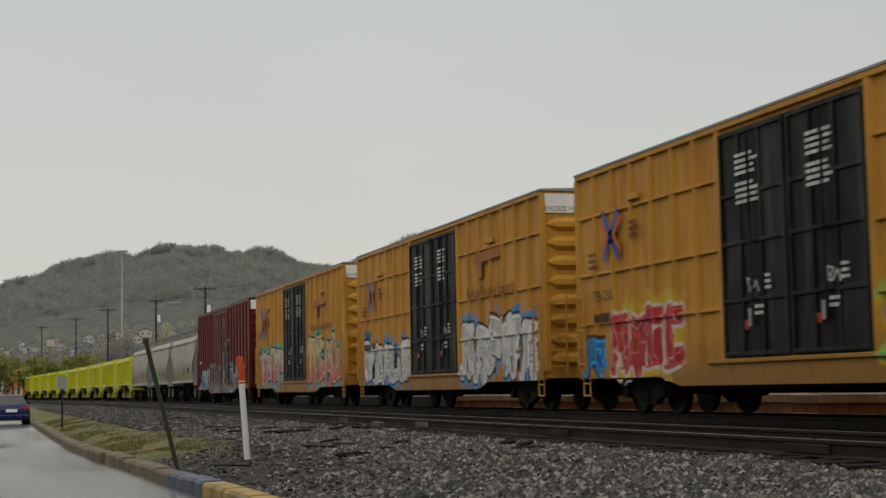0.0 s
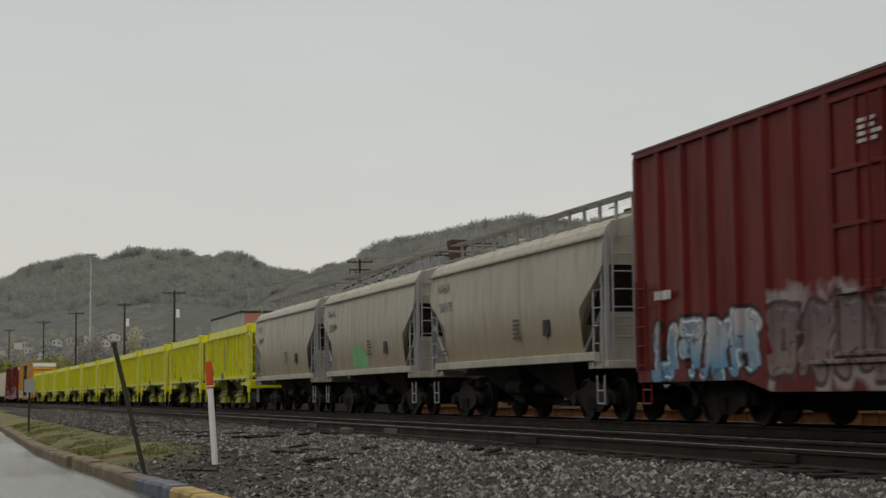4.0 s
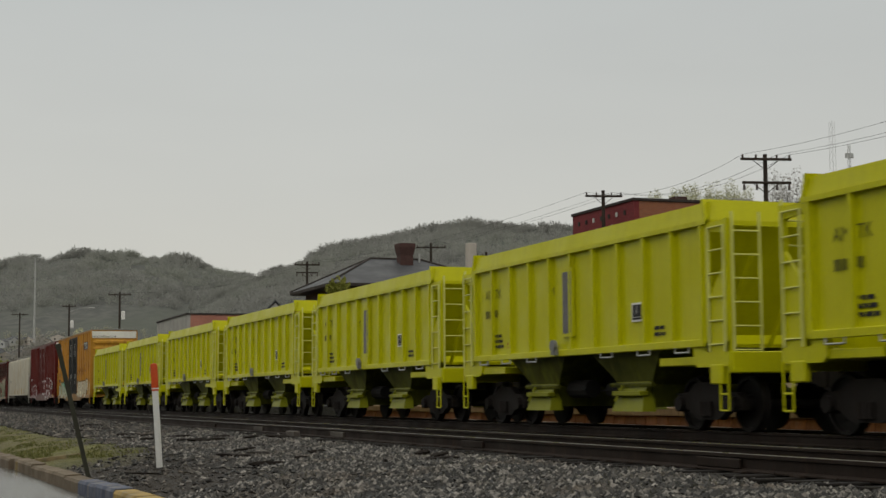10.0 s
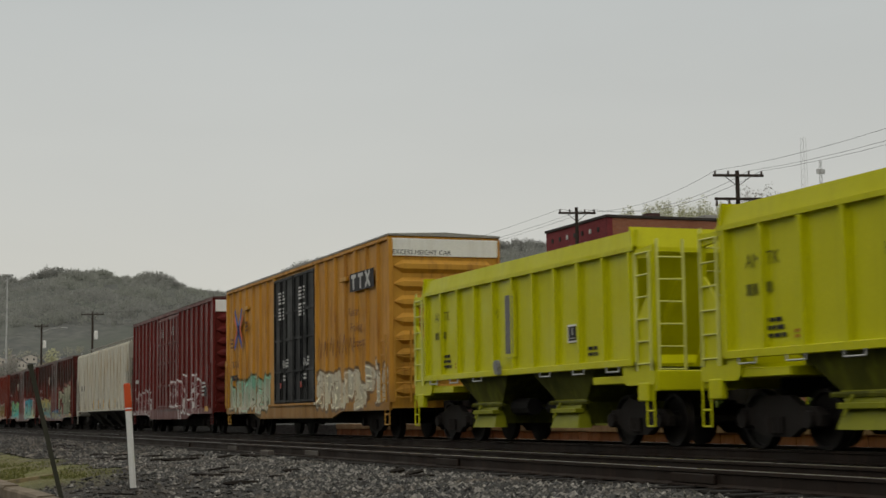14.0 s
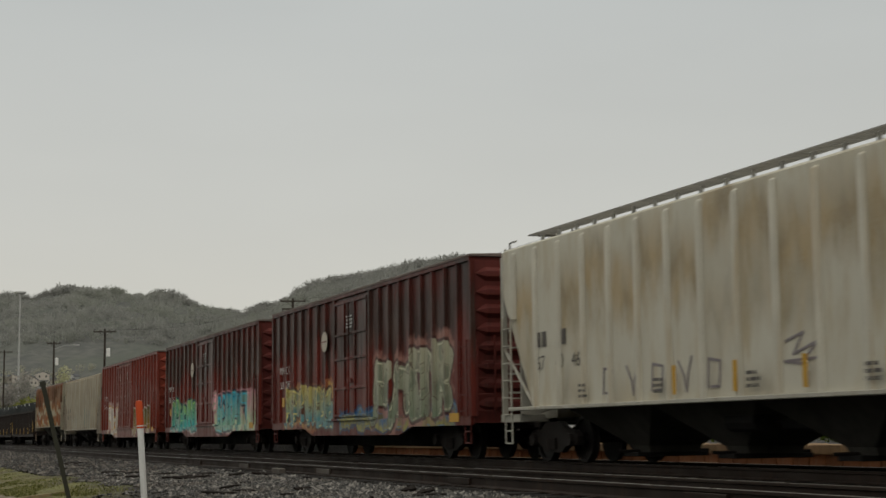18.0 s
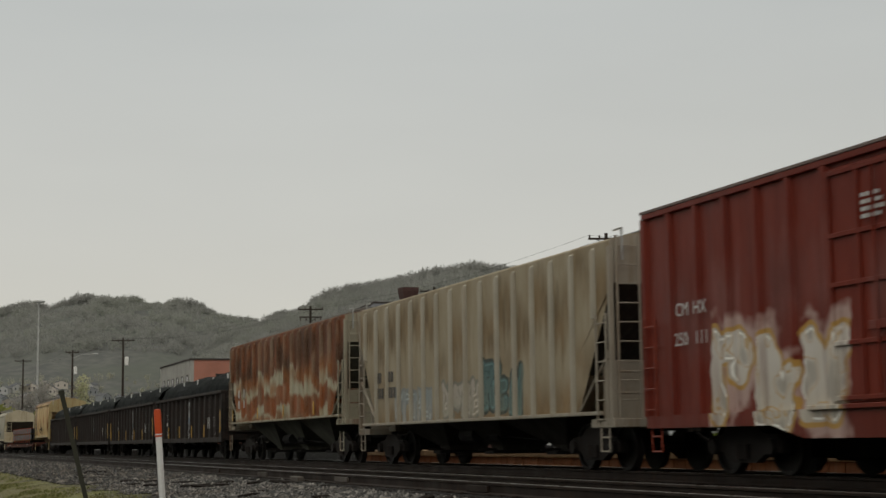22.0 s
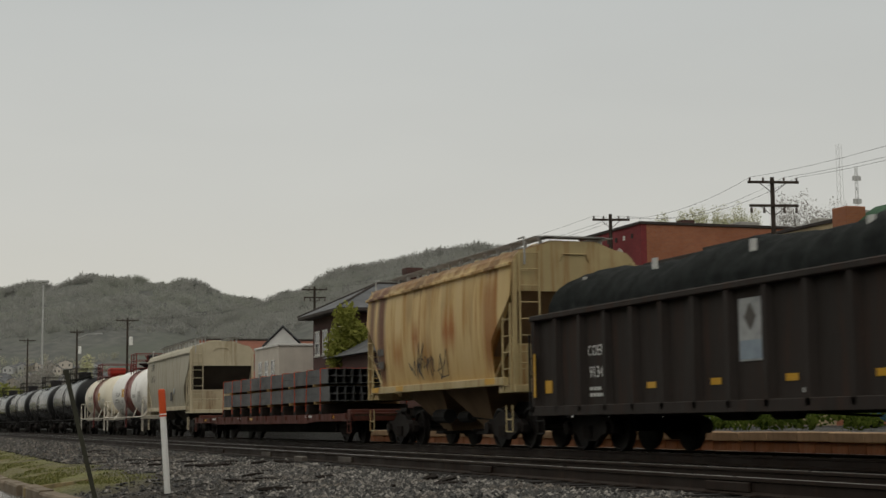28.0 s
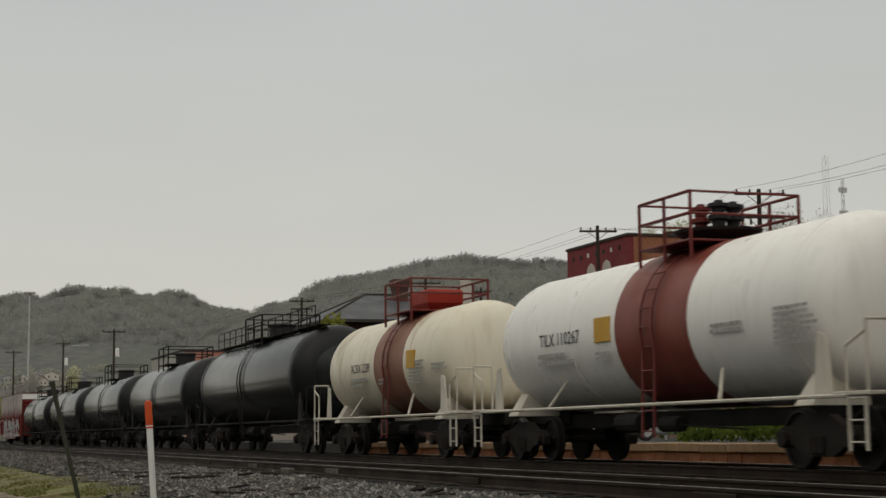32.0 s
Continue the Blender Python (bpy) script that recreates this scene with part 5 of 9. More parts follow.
def tank_car(name, label, L, r, zc, paint, fit_mat, band=None, band_mat=None, dome="valves", walk_all=False, group="tank cars", tank_in=0.9, rail_mat=None, end_mat=None, cy=0.0, g=1.35, seams=True):
    car = thing(name, label, "tank car", group)
    h = L / 2
    t = h - tank_in
    prof = [(-t - 0.02, 0.001), (-t, r * 0.3), (-t + 0.1, r * 0.62), (-t + 0.27, r * 0.86), (-t + 0.5, r * 0.97), (-t + 0.75, r)]
    full = prof + [(-a, b) for a, b in prof[::-1]]
    part("tank", lathe(full, "y", 40), paint, car, smooth=True, m=pose(0, 0, zc))
    if band:
        part("painted_band", lathe(((band[0], r - 0.01), (band[0], r + 0.012), (band[1], r + 0.012), (band[1], r - 0.01)), "y", 40), band_mat, car, "dark red band round the tank", smooth=True, m=pose(0, 0, zc))
    for y in (-t + 0.9, t - 0.9, -t * 0.36, t * 0.36) if seams else ():
        part("weld_ring", lathe(((y - 0.03, r - 0.01), (y - 0.02, r + 0.008), (y + 0.02, r + 0.008), (y + 0.03, r - 0.01)), "y", 40), paint, car, smooth=True, m=pose(0, 0, zc))
    # dark shell over the heads, where the painted sheen of the flanks stops
    if end_mat:
        for s in (-1, 1):
            part("end_ring", lathe([(s * y, rr + 0.01) for y, rr in ((t - 0.04, r * 0.4), (t - 0.1, r * 0.62), (t - 0.27, r * 0.86), (t - 0.5, r * 0.97), (t - 0.75, r), (t - 1.0, r), (t - 1.0, r - 0.03))], "y", 40), end_mat, car, smooth=True, m=pose(0, 0, zc))
    rail_mat = rail_mat or fit_mat
    # saddles, bolsters, stub sills
    for s in (-1, 1):
        yc = s * (h - 1.9)
        part("saddle", loft([[(-1.3, yc - 0.25, 0.95), (1.3, yc - 0.25, 0.95), (1.3, yc + 0.25, 0.95), (-1.3, yc + 0.25, 0.95)], [(-1.0, yc - 0.2, zc - r * 0.72), (1.0, yc - 0.2, zc - r * 0.72), (1.0, yc + 0.2, zc - r * 0.72), (-1.0, yc + 0.2, zc - r * 0.72)]]), fit_mat, car)
        y0, y1 = min(s * (h - 2.6), s * (h - 0.02)), max(s * (h - 2.6), s * (h - 0.02))
        part("stub_sill", box(-0.3, 0.3, y0, y1, 0.78, 1.1, 0.015), m_under, car)
        y0, y1 = min(s * (h - 0.85), s * h), max(s * (h - 0.85), s * h)
        part("end_platform", box(-HW + 0.02, HW - 0.02, y0, y1, 1.06, 1.12, 0.01), fit_mat, car)
        part("end_railing", rods((((-HW + 0.06, s * (h - 0.05), 1.1), (-HW + 0.06, s * (h - 0.05), 2.1)), ((-HW + 0.06, s * (h - 0.05), 2.1), (-HW + 0.5, s * (h - 0.05), 2.1)), ((-HW + 0.5, s * (h - 0.05), 2.1), (-HW + 0.5, s * (h - 0.05), 1.1)), ((-HW + 0.06, s * (h - 0.55), 1.1), (-HW + 0.06, s * (h - 0.55), 1.75)), ((-HW + 0.06, s * (h - 0.55), 1.75), (-HW + 0.06, s * (h - 0.05), 1.95)), ((0.5, s * (h - 0.05), 1.1), (0.5, s * (h - 0.05), 2.1)), ((0.5, s * (h - 0.05), 2.1), (HW - 0.06, s * (h - 0.05), 2.1)), ((HW - 0.06, s * (h - 0.05), 2.1), (HW - 0.06, s * (h - 0.05), 1.1))), 0.022, 6), fit_mat, car)
        ladder(car, -HW + 0.05, s * (h - 0.3), 0.3, 1.1, 0.4, fit_mat, "y", 0.3, "end_steps")
        part("tank_bracket", prism(((s * (h - 1.5), 1.05), (s * (h - 1.05), 1.05), (s * (h - 1.2), 1.95), (s * (h - 1.4), 2.0)), "x", -HW + 0.16, -HW + 0.2), fit_mat, car)
        for ya in (3.4 if L > 14 else 2.6,):
            part("strut", rods((((-HW + 0.1, s * ya, 1.06), (-1.15, s * (ya - 0.35), zc - r * 0.6)),), 0.035, 6), fit_mat, car)
    part("side_rail", rods((((-HW + 0.04, -h + 0.5, 1.06), (-HW + 0.04, h - 0.5, 1.06)), ((HW - 0.04, -h + 0.5, 1.06), (HW - 0.04, h - 0.5, 1.06))), 0.032, 6), fit_mat, car)
    # dome platform with railing
    top = zc + r
    mid = pose(0, cy, 0)
    dp = part("dome_platform", box(-1.1, 1.1, -g, g, top - 0.06, top - 0.02, 0.008), rail_mat, car, m=mid)
    for sx in (-1, 1):
        x = sx * 1.08
        for y in (-g, 0.0, g):
            part("railing_post", rods((((x, y, top - 0.35), (x, y, top + 0.8)),), 0.032, 6), rail_mat, dp)
        for z in (0.42, 0.8):
            part("railing_bar", rods((((x, -g, top + z), (x, g, top + z)),), 0.03, 6), rail_mat, dp)
    for s in (-1, 1):
        part("railing_bar", rods((((-1.08, s * g, top + 0.8), (1.08, s * g, top + 0.8)), ((-1.08, s * g, top + 0.42), (1.08, s * g, top + 0.42))), 0.022, 6), rail_mat, dp)
    if dome == "valves":
        v = part("manway", lathe(((top - 0.1, 0.42), (top + 0.06, 0.5), (top + 0.2, 0.78), (top + 0.25, 0.8), (top + 0.25, 0.5), (top + 0.25, 0.001)), "z", 20), m_ink, car, "black manway cover", m=mid)
        for x, y in ((-0.2, 0.25), (0.2, -0.2), (-0.15, -0.3)):
            part("valve", lathe(((0, 0.12), (0.18, 0.12), (0.2, 0.2), (0.27, 0.2), (0.29, 0.11), (0.4, 0.13), (0.42, 0.2), (0.48, 0.2), (0.5, 0.08), (0.54, 0.08), (0.54, 0.001)), "z", 10), m_ink if y < 0.2 else m_maroon, v, m=pose(x, y, top + 0.22))
    elif dome == "box":
        part("valve_housing", loft([[(-0.5 * k, -0.75 * k, z), (0.5 * k, -0.75 * k, z), (0.5 * k, 0.75 * k, z), (-0.5 * k, 0.75 * k, z)] for k, z in ((0.7, top - 0.1), (1.0, top + 0.2), (1.0, top + 0.5), (0.92, top + 0.56))]), m_housing, car, "red valve housing", m=mid)
    else:
        part("valve_housing", lathe(((top - 0.1, 0.48), (top + 0.42, 0.48), (top + 0.46, 0.54), (top + 0.52, 0.54), (top + 0.56, 0.4), (top + 0.56, 0.001)), "z", 18), m_ink, car, "black valve housing", smooth=True, m=mid)
    # ladder bent over the tank's flank
    def flank(i, dy, k=0.07):
        a = radians(195 - i * 13)
        return Vector((math.cos(a) * (r + k), dy, zc + math.sin(a) * (r + k)))
    stile = None
    for dy in (-0.22, 0.22):
        pts = [Vector((-HW + 0.03, dy, 0.5))] + [flank(i, dy) for i in range(9)]
        bm = loft([[p + Vector((a * 0.02, b * 0.02, a * 0.01)) for a, b in ((-1, -1), (1, -1), (1, 1), (-1, 1))] for p in pts])
        stile = part("ladder_stile", bm, rail_mat, car, m=mid)
    for z in (0.6, 0.95, 1.3, 1.65):
        part("rung", rods((((-HW + 0.03, -0.22, z), (-HW + 0.03, 0.22, z)),), 0.014, 5), rail_mat, stile)
    for i in range(9):
        part("rung", rods(((flank(i, -0.22), flank(i, 0.22)),), 0.014, 5), rail_mat, stile)
    if walk_all:
        wk = part("top_walk", box(-0.75, -0.35, -t + 0.4, t - 0.4, top - 0.02, top + 0.02, 0.006), m_under, car)
        bm = bmesh.new()
        y = -t + 0.5
        while y < t - 0.4:
            part("railing_post", rods((((-0.8, y, top - 0.1), (-0.8, y, top + 0.62)),), 0.02, 5), m_under, wk)
            y += 1.1
        part("railing_bar", rods((((-0.8, -t + 0.5, top + 0.62), (-0.8, t - 0.5, top + 0.62)), ((-0.8, -t + 0.5, top + 0.32), (-0.8, t - 0.5, top + 0.32))), 0.018, 5), m_under, wk)
    add_running_gear(car, L, 1.9, 0.72)
    return car


m_housing = surface("valve_housing_red", (0.36, 0.035, 0.022), 0.5, streak=(0.2, 0.025, 0.018), samt=0.4)
m_maroon = surface("maroon_paint", (0.17, 0.035, 0.03), 0.45, streak=(0.09, 0.02, 0.02), samt=0.4)


def flatcar(paint):
    L = 25.2
    car = thing("flatcar", "long rust-red flatcar with wooden deck and deep side sills", "flatcar", "flatcars")
    h = L / 2
    bm = bmesh.new()
    part("deck", box(-HW + 0.05, HW - 0.05, -h, h, 0.8, 0.86), m_deck, car)
    part("centre_sill", prism(((-h + 3.2, 0.8), (h - 3.2, 0.8), (h - 4.6, 0.3), (-h + 4.6, 0.3)), "x", -0.45, 0.45), m_under, car)
    for sx in (-1, 1):
        x0, x1 = sx * (HW - 0.06), sx * HW
        part("side_sill", prism(((-h, 0.88), (h, 0.88), (h, 0.66), (h - 4.2, 0.66), (h - 5.4, 0.6), (-h + 5.4, 0.6), (-h + 4.2, 0.66), (-h, 0.66)), "x", min(x0, x1), max(x0, x1)), paint, car)
        for i in range(17):
            y = -h + 0.7 + (L - 1.4) * i / 16
            xx = sx * (HW + 0.045)
            part("stake_pocket", box(min(xx, x1), max(xx, x1), y - 0.09, y + 0.09, 0.72, 0.89, 0.012), paint, car)
    for s in (-1, 1):
        part("end_sill", box(-HW, HW, min(s * (h - 0.2), s * h), max(s * (h - 0.2), s * h), 0.66, 0.9, 0.015), paint, car)
        part("end_stop", box(-HW + 0.1, HW - 0.1, min(s * (h - 0.5), s * (h - 0.9)), max(s * (h - 0.5), s * (h - 0.9)), 0.86, 1.0, 0.02), paint, car)
        stirrup(car, -HW, s * (h - 0.35), paint, 0.32, 0.75)
    xs = -HW - 0.004
    for y, mat in ((-h + 2.2, m_yink), (h - 2.6, m_yink), (1.0, m_yink)):
        part("reflector", box(xs - 0.006, xs + 0.004, y - 0.2, y + 0.2, 0.74, 0.82), mat, car)
    stencil(car, xs, -h + 5.0, 0.85, 0.9, 0.12, m_wink, 1)
    stencil(car, xs, h - 4.6, 0.85, 0.9, 0.12, m_wink, 1)
    stencil(car, xs, 3.0, 0.84, 0.7, 0.1, m_wink, 1)
    add_running_gear(car, L, 2.3, 0.66)
    return car, L


m_deck = surface("old_deck_planks", (0.09, 0.065, 0.045), 0.85, amt=0.5, bump=0.4)
m_wrap = surface("dark_steel_load", (0.105, 0.108, 0.11), 0.6, 0.0, amt=0.4, scale=1.6, streak=(0.14, 0.14, 0.145), samt=0.45, sscale=(0.6, 0.5, 5))
m_strap = surface("orange_strap", (0.5, 0.08, 0.03), 0.6)
m_timber = surface("pale_dunnage", (0.33, 0.22, 0.1), 0.8, bump=0.3)


def tube_bundle(ln, rows, cols):
    """A pack of dark square steel tubes, strapped, on timber bearers. Its ends are open."""
    b = thing("steel_bundle", "pack of dark square steel tubes with orange straps", "steel bundle", "steel bundles")
    w, hgt = 1.34, 0.46
    cw, ch = w / cols, hgt / rows
    for i in range(cols):
        for j in range(rows):
            x0, z0 = -w / 2 + i * cw, j * ch
            e = 0.012
            bm = bmesh.new()
            k = random.uniform(-0.05, 0.05)
            rings = []
            for y in (-ln / 2 + k, ln / 2 + k):
                rings.append([(x0 + 0.003, y, z0 + 0.003), (x0 + cw - 0.003, y, z0 + 0.003), (x0 + cw - 0.003, y, z0 + ch - 0.003), (x0 + 0.003, y, z0 + ch - 0.003)])
            ins = [[(x0 + e, y, z0 + e), (x0 + cw - e, y, z0 + e), (x0 + cw - e, y, z0 + ch - e), (x0 + e, y, z0 + ch - e)] for y in (-ln / 2 + k + 0.6, -ln / 2 + k)]
            bm = loft([ins[0], ins[1], rings[0], rings[1]])
            part("tube", bm, m_wrap, b)
    for k in range(5):
        y = -ln / 2 + ln * (k + 0.5) / 5
        part("bearer", box(-w / 2 - 0.05, w / 2 + 0.05, y - 0.06, y + 0.06, -0.09, 0.0, 0.008), m_timber, b)
    return b


# ---- hills and woods ----
def hill_left(az):
    return 5.10 - 0.03 * (az - 7.5) ** 2


def hill_right(az):
    return 6.1 - 0.0285 * (az - 21.0) ** 2 if az < 21 else 6.1 - 0.011 * (az - 21.0) ** 2


def polar(az, r, z):
    a = radians(az)
    return (r * math.sin(a), r * math.cos(a), z)


def hill_height(f, az, r, ridge, foot):
    up = max(0.0, min(1.0, (r - foot) / (ridge - foot)))
    e = max(0.0, f(az)) + 0.12 * noise.noise((az * 0.9, r * 0.004, 1)) + 0.06 * noise.noise((az * 2.6, r * 0.004, 4))
    return ridge * math.tan(radians(e)) * (up ** 0.8) * (1.0 if r <= ridge else 0.93)


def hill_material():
    """Bare spring woods from afar: grey-brown crowns, some grey-green, on leaf litter; distance haze is put into the
    colours.
    """
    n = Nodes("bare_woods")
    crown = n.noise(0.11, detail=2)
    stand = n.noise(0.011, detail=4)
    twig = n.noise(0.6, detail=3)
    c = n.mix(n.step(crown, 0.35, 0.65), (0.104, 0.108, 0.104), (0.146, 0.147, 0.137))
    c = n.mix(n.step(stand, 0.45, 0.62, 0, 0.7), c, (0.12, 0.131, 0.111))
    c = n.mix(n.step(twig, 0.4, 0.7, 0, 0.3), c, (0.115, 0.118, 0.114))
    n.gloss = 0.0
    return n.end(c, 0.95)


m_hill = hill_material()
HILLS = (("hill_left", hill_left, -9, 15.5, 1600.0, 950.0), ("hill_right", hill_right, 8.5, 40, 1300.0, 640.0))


def make_hill(name, f, a0, a1, ridge, foot):
    """The slope with its closed canopy: rounded crowns about ten metres wide, thinning out towards the houses at its foot."""
    rs = [foot + (ridge - foot) * i / 150 for i in range(151)] + [ridge + 8, ridge + 60, ridge + 200]
    bm = bmesh.new()
    rows = []
    n = int((a1 - a0) * 8)
    for i in range(n + 1):
        az = a0 + (a1 - a0) * i / n
        row = []
        for r in rs:
            x, y, z = polar(az, r, hill_height(f, az, r, ridge, foot))
            up = max(0.0, min(1.0, ((r - foot) / (ridge - foot) - 0.22) / 0.2))
            near_top = noise.voronoi((x / 10.5, y / 10.5, 0.3))[0][0]
            z += up * ((3.4 + 2.2 * noise.noise((x * 0.02, y * 0.02, 7))) * max(0.0, 1.0 - 1.1 * near_top ** 2) - 1.0) + 1.0 * up * noise.noise((x * 0.012, y * 0.012, 2))
            row.append(bm.verts.new((x, y, z)))
        rows.append(row)
    for a, b in zip(rows, rows[1:]):
        for i in range(len(rs) - 1):
            bm.faces.new((a[i], b[i], b[i + 1], a[i + 1]))
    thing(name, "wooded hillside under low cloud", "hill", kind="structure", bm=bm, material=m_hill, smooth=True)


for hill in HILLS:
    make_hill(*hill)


def make_unseen_hill():
    """Unseen valley side across the street, added behind the camera to block low sky."""
    m = surface("shaded_valley_side", (0.06, 0.062, 0.04), 0.95, amt=0.5, scale=0.05, grain=0.6, bump=0.3)
    bm = bmesh.new()
    rows = []
    for i in range(60):
        az = 95 + (336 - 95) * i / 59
        k = min(1.0, (az - 95) / 25, (336 - az) / 12)
        rows.append([bm.verts.new(polar(az, r, -0.9 + h * k * (1 + 0.15 * noise.noise((az * 0.08, r * 0.02, 5))))) for r, h in ((75, 0), (95, 14), (120, 32), (150, 46), (190, 56), (260, 60))])
    for a, b in zip(rows, rows[1:]):
        for i in range(5):
            bm.faces.new((a[i], b[i], b[i + 1], a[i + 1]))
    thing("hill_behind", "unseen valley side added to block low sky", "hill", kind="structure", bm=bm, material=m, smooth=True)


make_unseen_hill()


def crown_cards(rng, V, F, c, rx, rz, count, size):
    """Leaf or twig clumps: small quads strewn through an uneven ellipsoid."""
    d = rng.normal(size=(count, 3))
    d /= np.linalg.norm(d, axis=1)[:, None]
    k = rng.random(count)[:, None] ** 0.4 * rng.uniform(0.8, 1.12, (count, 1))
    p = np.array(c) + d * k * np.array((rx, rx, rz))
    a = rng.normal(size=(count, 3))
    a /= np.linalg.norm(a, axis=1)[:, None]
    b = np.cross(a, rng.normal(size=(count, 3)))
    b /= np.linalg.norm(b, axis=1)[:, None] + 1e-6
    s = size * rng.uniform(0.5, 1.3, (count, 1))
    q = np.stack((p + a * s, p + b * s * 0.6, p - a * s, p - b * s * 0.6), 1).reshape(-1, 3)
    i = len(V)
    V.extend(q.tolist())
    F.extend((np.arange(count * 4).reshape(-1, 4) + i).tolist())


def wisps(rng, V, F, c, h, count):
    """A bare far tree: one stem and a spray of thin rising twigs that fill a blunt, uneven crown."""
    d = rng.normal(size=(count, 3))
    d /= np.linalg.norm(d, axis=1)[:, None]
    k = rng.random((count, 1)) ** 0.45
    wide = h * rng.uniform(0.30, 0.46)
    p = np.array((c[0], c[1], c[2] + h * 0.62)) + d * k * np.array((wide, wide, h * 0.36)) * rng.uniform(0.8, 1.08, (count, 1))
    up = d * np.array((0.8, 0.8, 0.5)) + rng.normal(size=(count, 3)) * 0.35 + np.array((0, 0, 0.6))
    up /= np.linalg.norm(up, axis=1)[:, None]
    side = np.cross(up, rng.normal(size=(count, 3)))
    side /= np.linalg.norm(side, axis=1)[:, None] + 1e-6
    s = h * rng.uniform(0.05, 0.13, (count, 1))
    q = np.stack((p + up * s, p + side * s * 0.22, p - up * s, p - side * s * 0.22), 1).reshape(-1, 3)
    stem = np.array([(c[0] - 0.22, c[1], c[2]), (c[0] + 0.22, c[1], c[2]), (c[0] + 0.1, c[1], c[2] + h * 0.8), (c[0] - 0.1, c[1], c[2] + h * 0.8)])
    q = np.concatenate((q, stem))
    i = len(V)
    V.extend(q.tolist())
    F.extend((np.arange((count + 1) * 4).reshape(-1, 4) + i).tolist())


def porous(n, colour):
    """Twigs and leaves let as much light through as they throw back."""
    n.gloss = 0.0
    m = n.end(colour, 0.95)
    tr = n.t.nodes.new("ShaderNodeBsdfTranslucent")
    n.put(tr.inputs["Color"], colour)
    mx = n.t.nodes.new("ShaderNodeMixShader")
    n.t.links.new(n.b.outputs[0], mx.inputs[1])
    n.t.links.new(tr.outputs[0], mx.inputs[2])
    out = [q for q in n.t.nodes if q.type == "OUTPUT_MATERIAL"][0]
    n.t.links.new(mx.outputs[0], out.inputs["Surface"])
    return m


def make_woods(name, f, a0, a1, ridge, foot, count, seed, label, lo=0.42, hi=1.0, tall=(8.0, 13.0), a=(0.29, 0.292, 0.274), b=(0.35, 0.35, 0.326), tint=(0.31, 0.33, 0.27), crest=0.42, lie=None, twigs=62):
    """Single trees: a thick fringe along the crest and a thinner spread over the slope, in stands."""
    rng = np.random.default_rng(seed)
    V, F = [], []
    for k in range(count):
        az = rng.uniform(a0, a1)
        r = ridge + rng.uniform(-22, 10) if k < count * crest else foot + (ridge - foot) * rng.uniform(lo, hi)
        x, y, z = polar(az, r, hill_height(f, az, r, *(lie or (ridge, foot))) - 2.0)
        stand = noise.noise((x * 0.03, y * 0.012, 3.0))
        wisps(rng, V, F, (x, y, z), rng.uniform(*tall) * (1.0 + 0.6 * stand), twigs)
    me = bpy.data.meshes.new(name)
    me.from_pydata(V, [], F)
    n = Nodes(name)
    # twigs much paler than bark: distance haze is mixed into their colour
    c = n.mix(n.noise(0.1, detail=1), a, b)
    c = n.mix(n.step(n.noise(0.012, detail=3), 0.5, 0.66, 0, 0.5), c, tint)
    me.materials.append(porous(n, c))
    tagged(new(name, me), label, "woods", kind="stuff")


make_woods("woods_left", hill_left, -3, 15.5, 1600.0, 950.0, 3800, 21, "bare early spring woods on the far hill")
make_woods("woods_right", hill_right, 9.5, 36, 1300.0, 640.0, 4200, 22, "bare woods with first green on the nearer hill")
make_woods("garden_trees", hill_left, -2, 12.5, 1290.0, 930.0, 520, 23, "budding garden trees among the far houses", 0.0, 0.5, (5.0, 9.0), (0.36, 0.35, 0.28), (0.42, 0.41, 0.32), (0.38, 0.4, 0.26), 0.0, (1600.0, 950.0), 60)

# ---- trees of the town ----
m_bark = surface("bark", (0.07, 0.058, 0.045), 0.9, bump=0.6)


def leaf_material(name, a, b):
    n = Nodes(name)
    c = n.mix(n.island(), a, b)
    return porous(n, c)


m_leaf_fresh = leaf_material("fresh_leaf", (0.17, 0.19, 0.04), (0.33, 0.33, 0.09))
m_leaf_green = leaf_material("green_leaf", (0.035, 0.06, 0.012), (0.12, 0.15, 0.03))
m_leaf_street = leaf_material("spring_leaf", (0.15, 0.17, 0.045), (0.32, 0.32, 0.11))
m_leaf_bud = leaf_material("budding_twig", (0.40, 0.40, 0.24), (0.56, 0.55, 0.38))
m_twig = leaf_material("bare_twig", (0.3, 0.285, 0.26), (0.42, 0.4, 0.37))


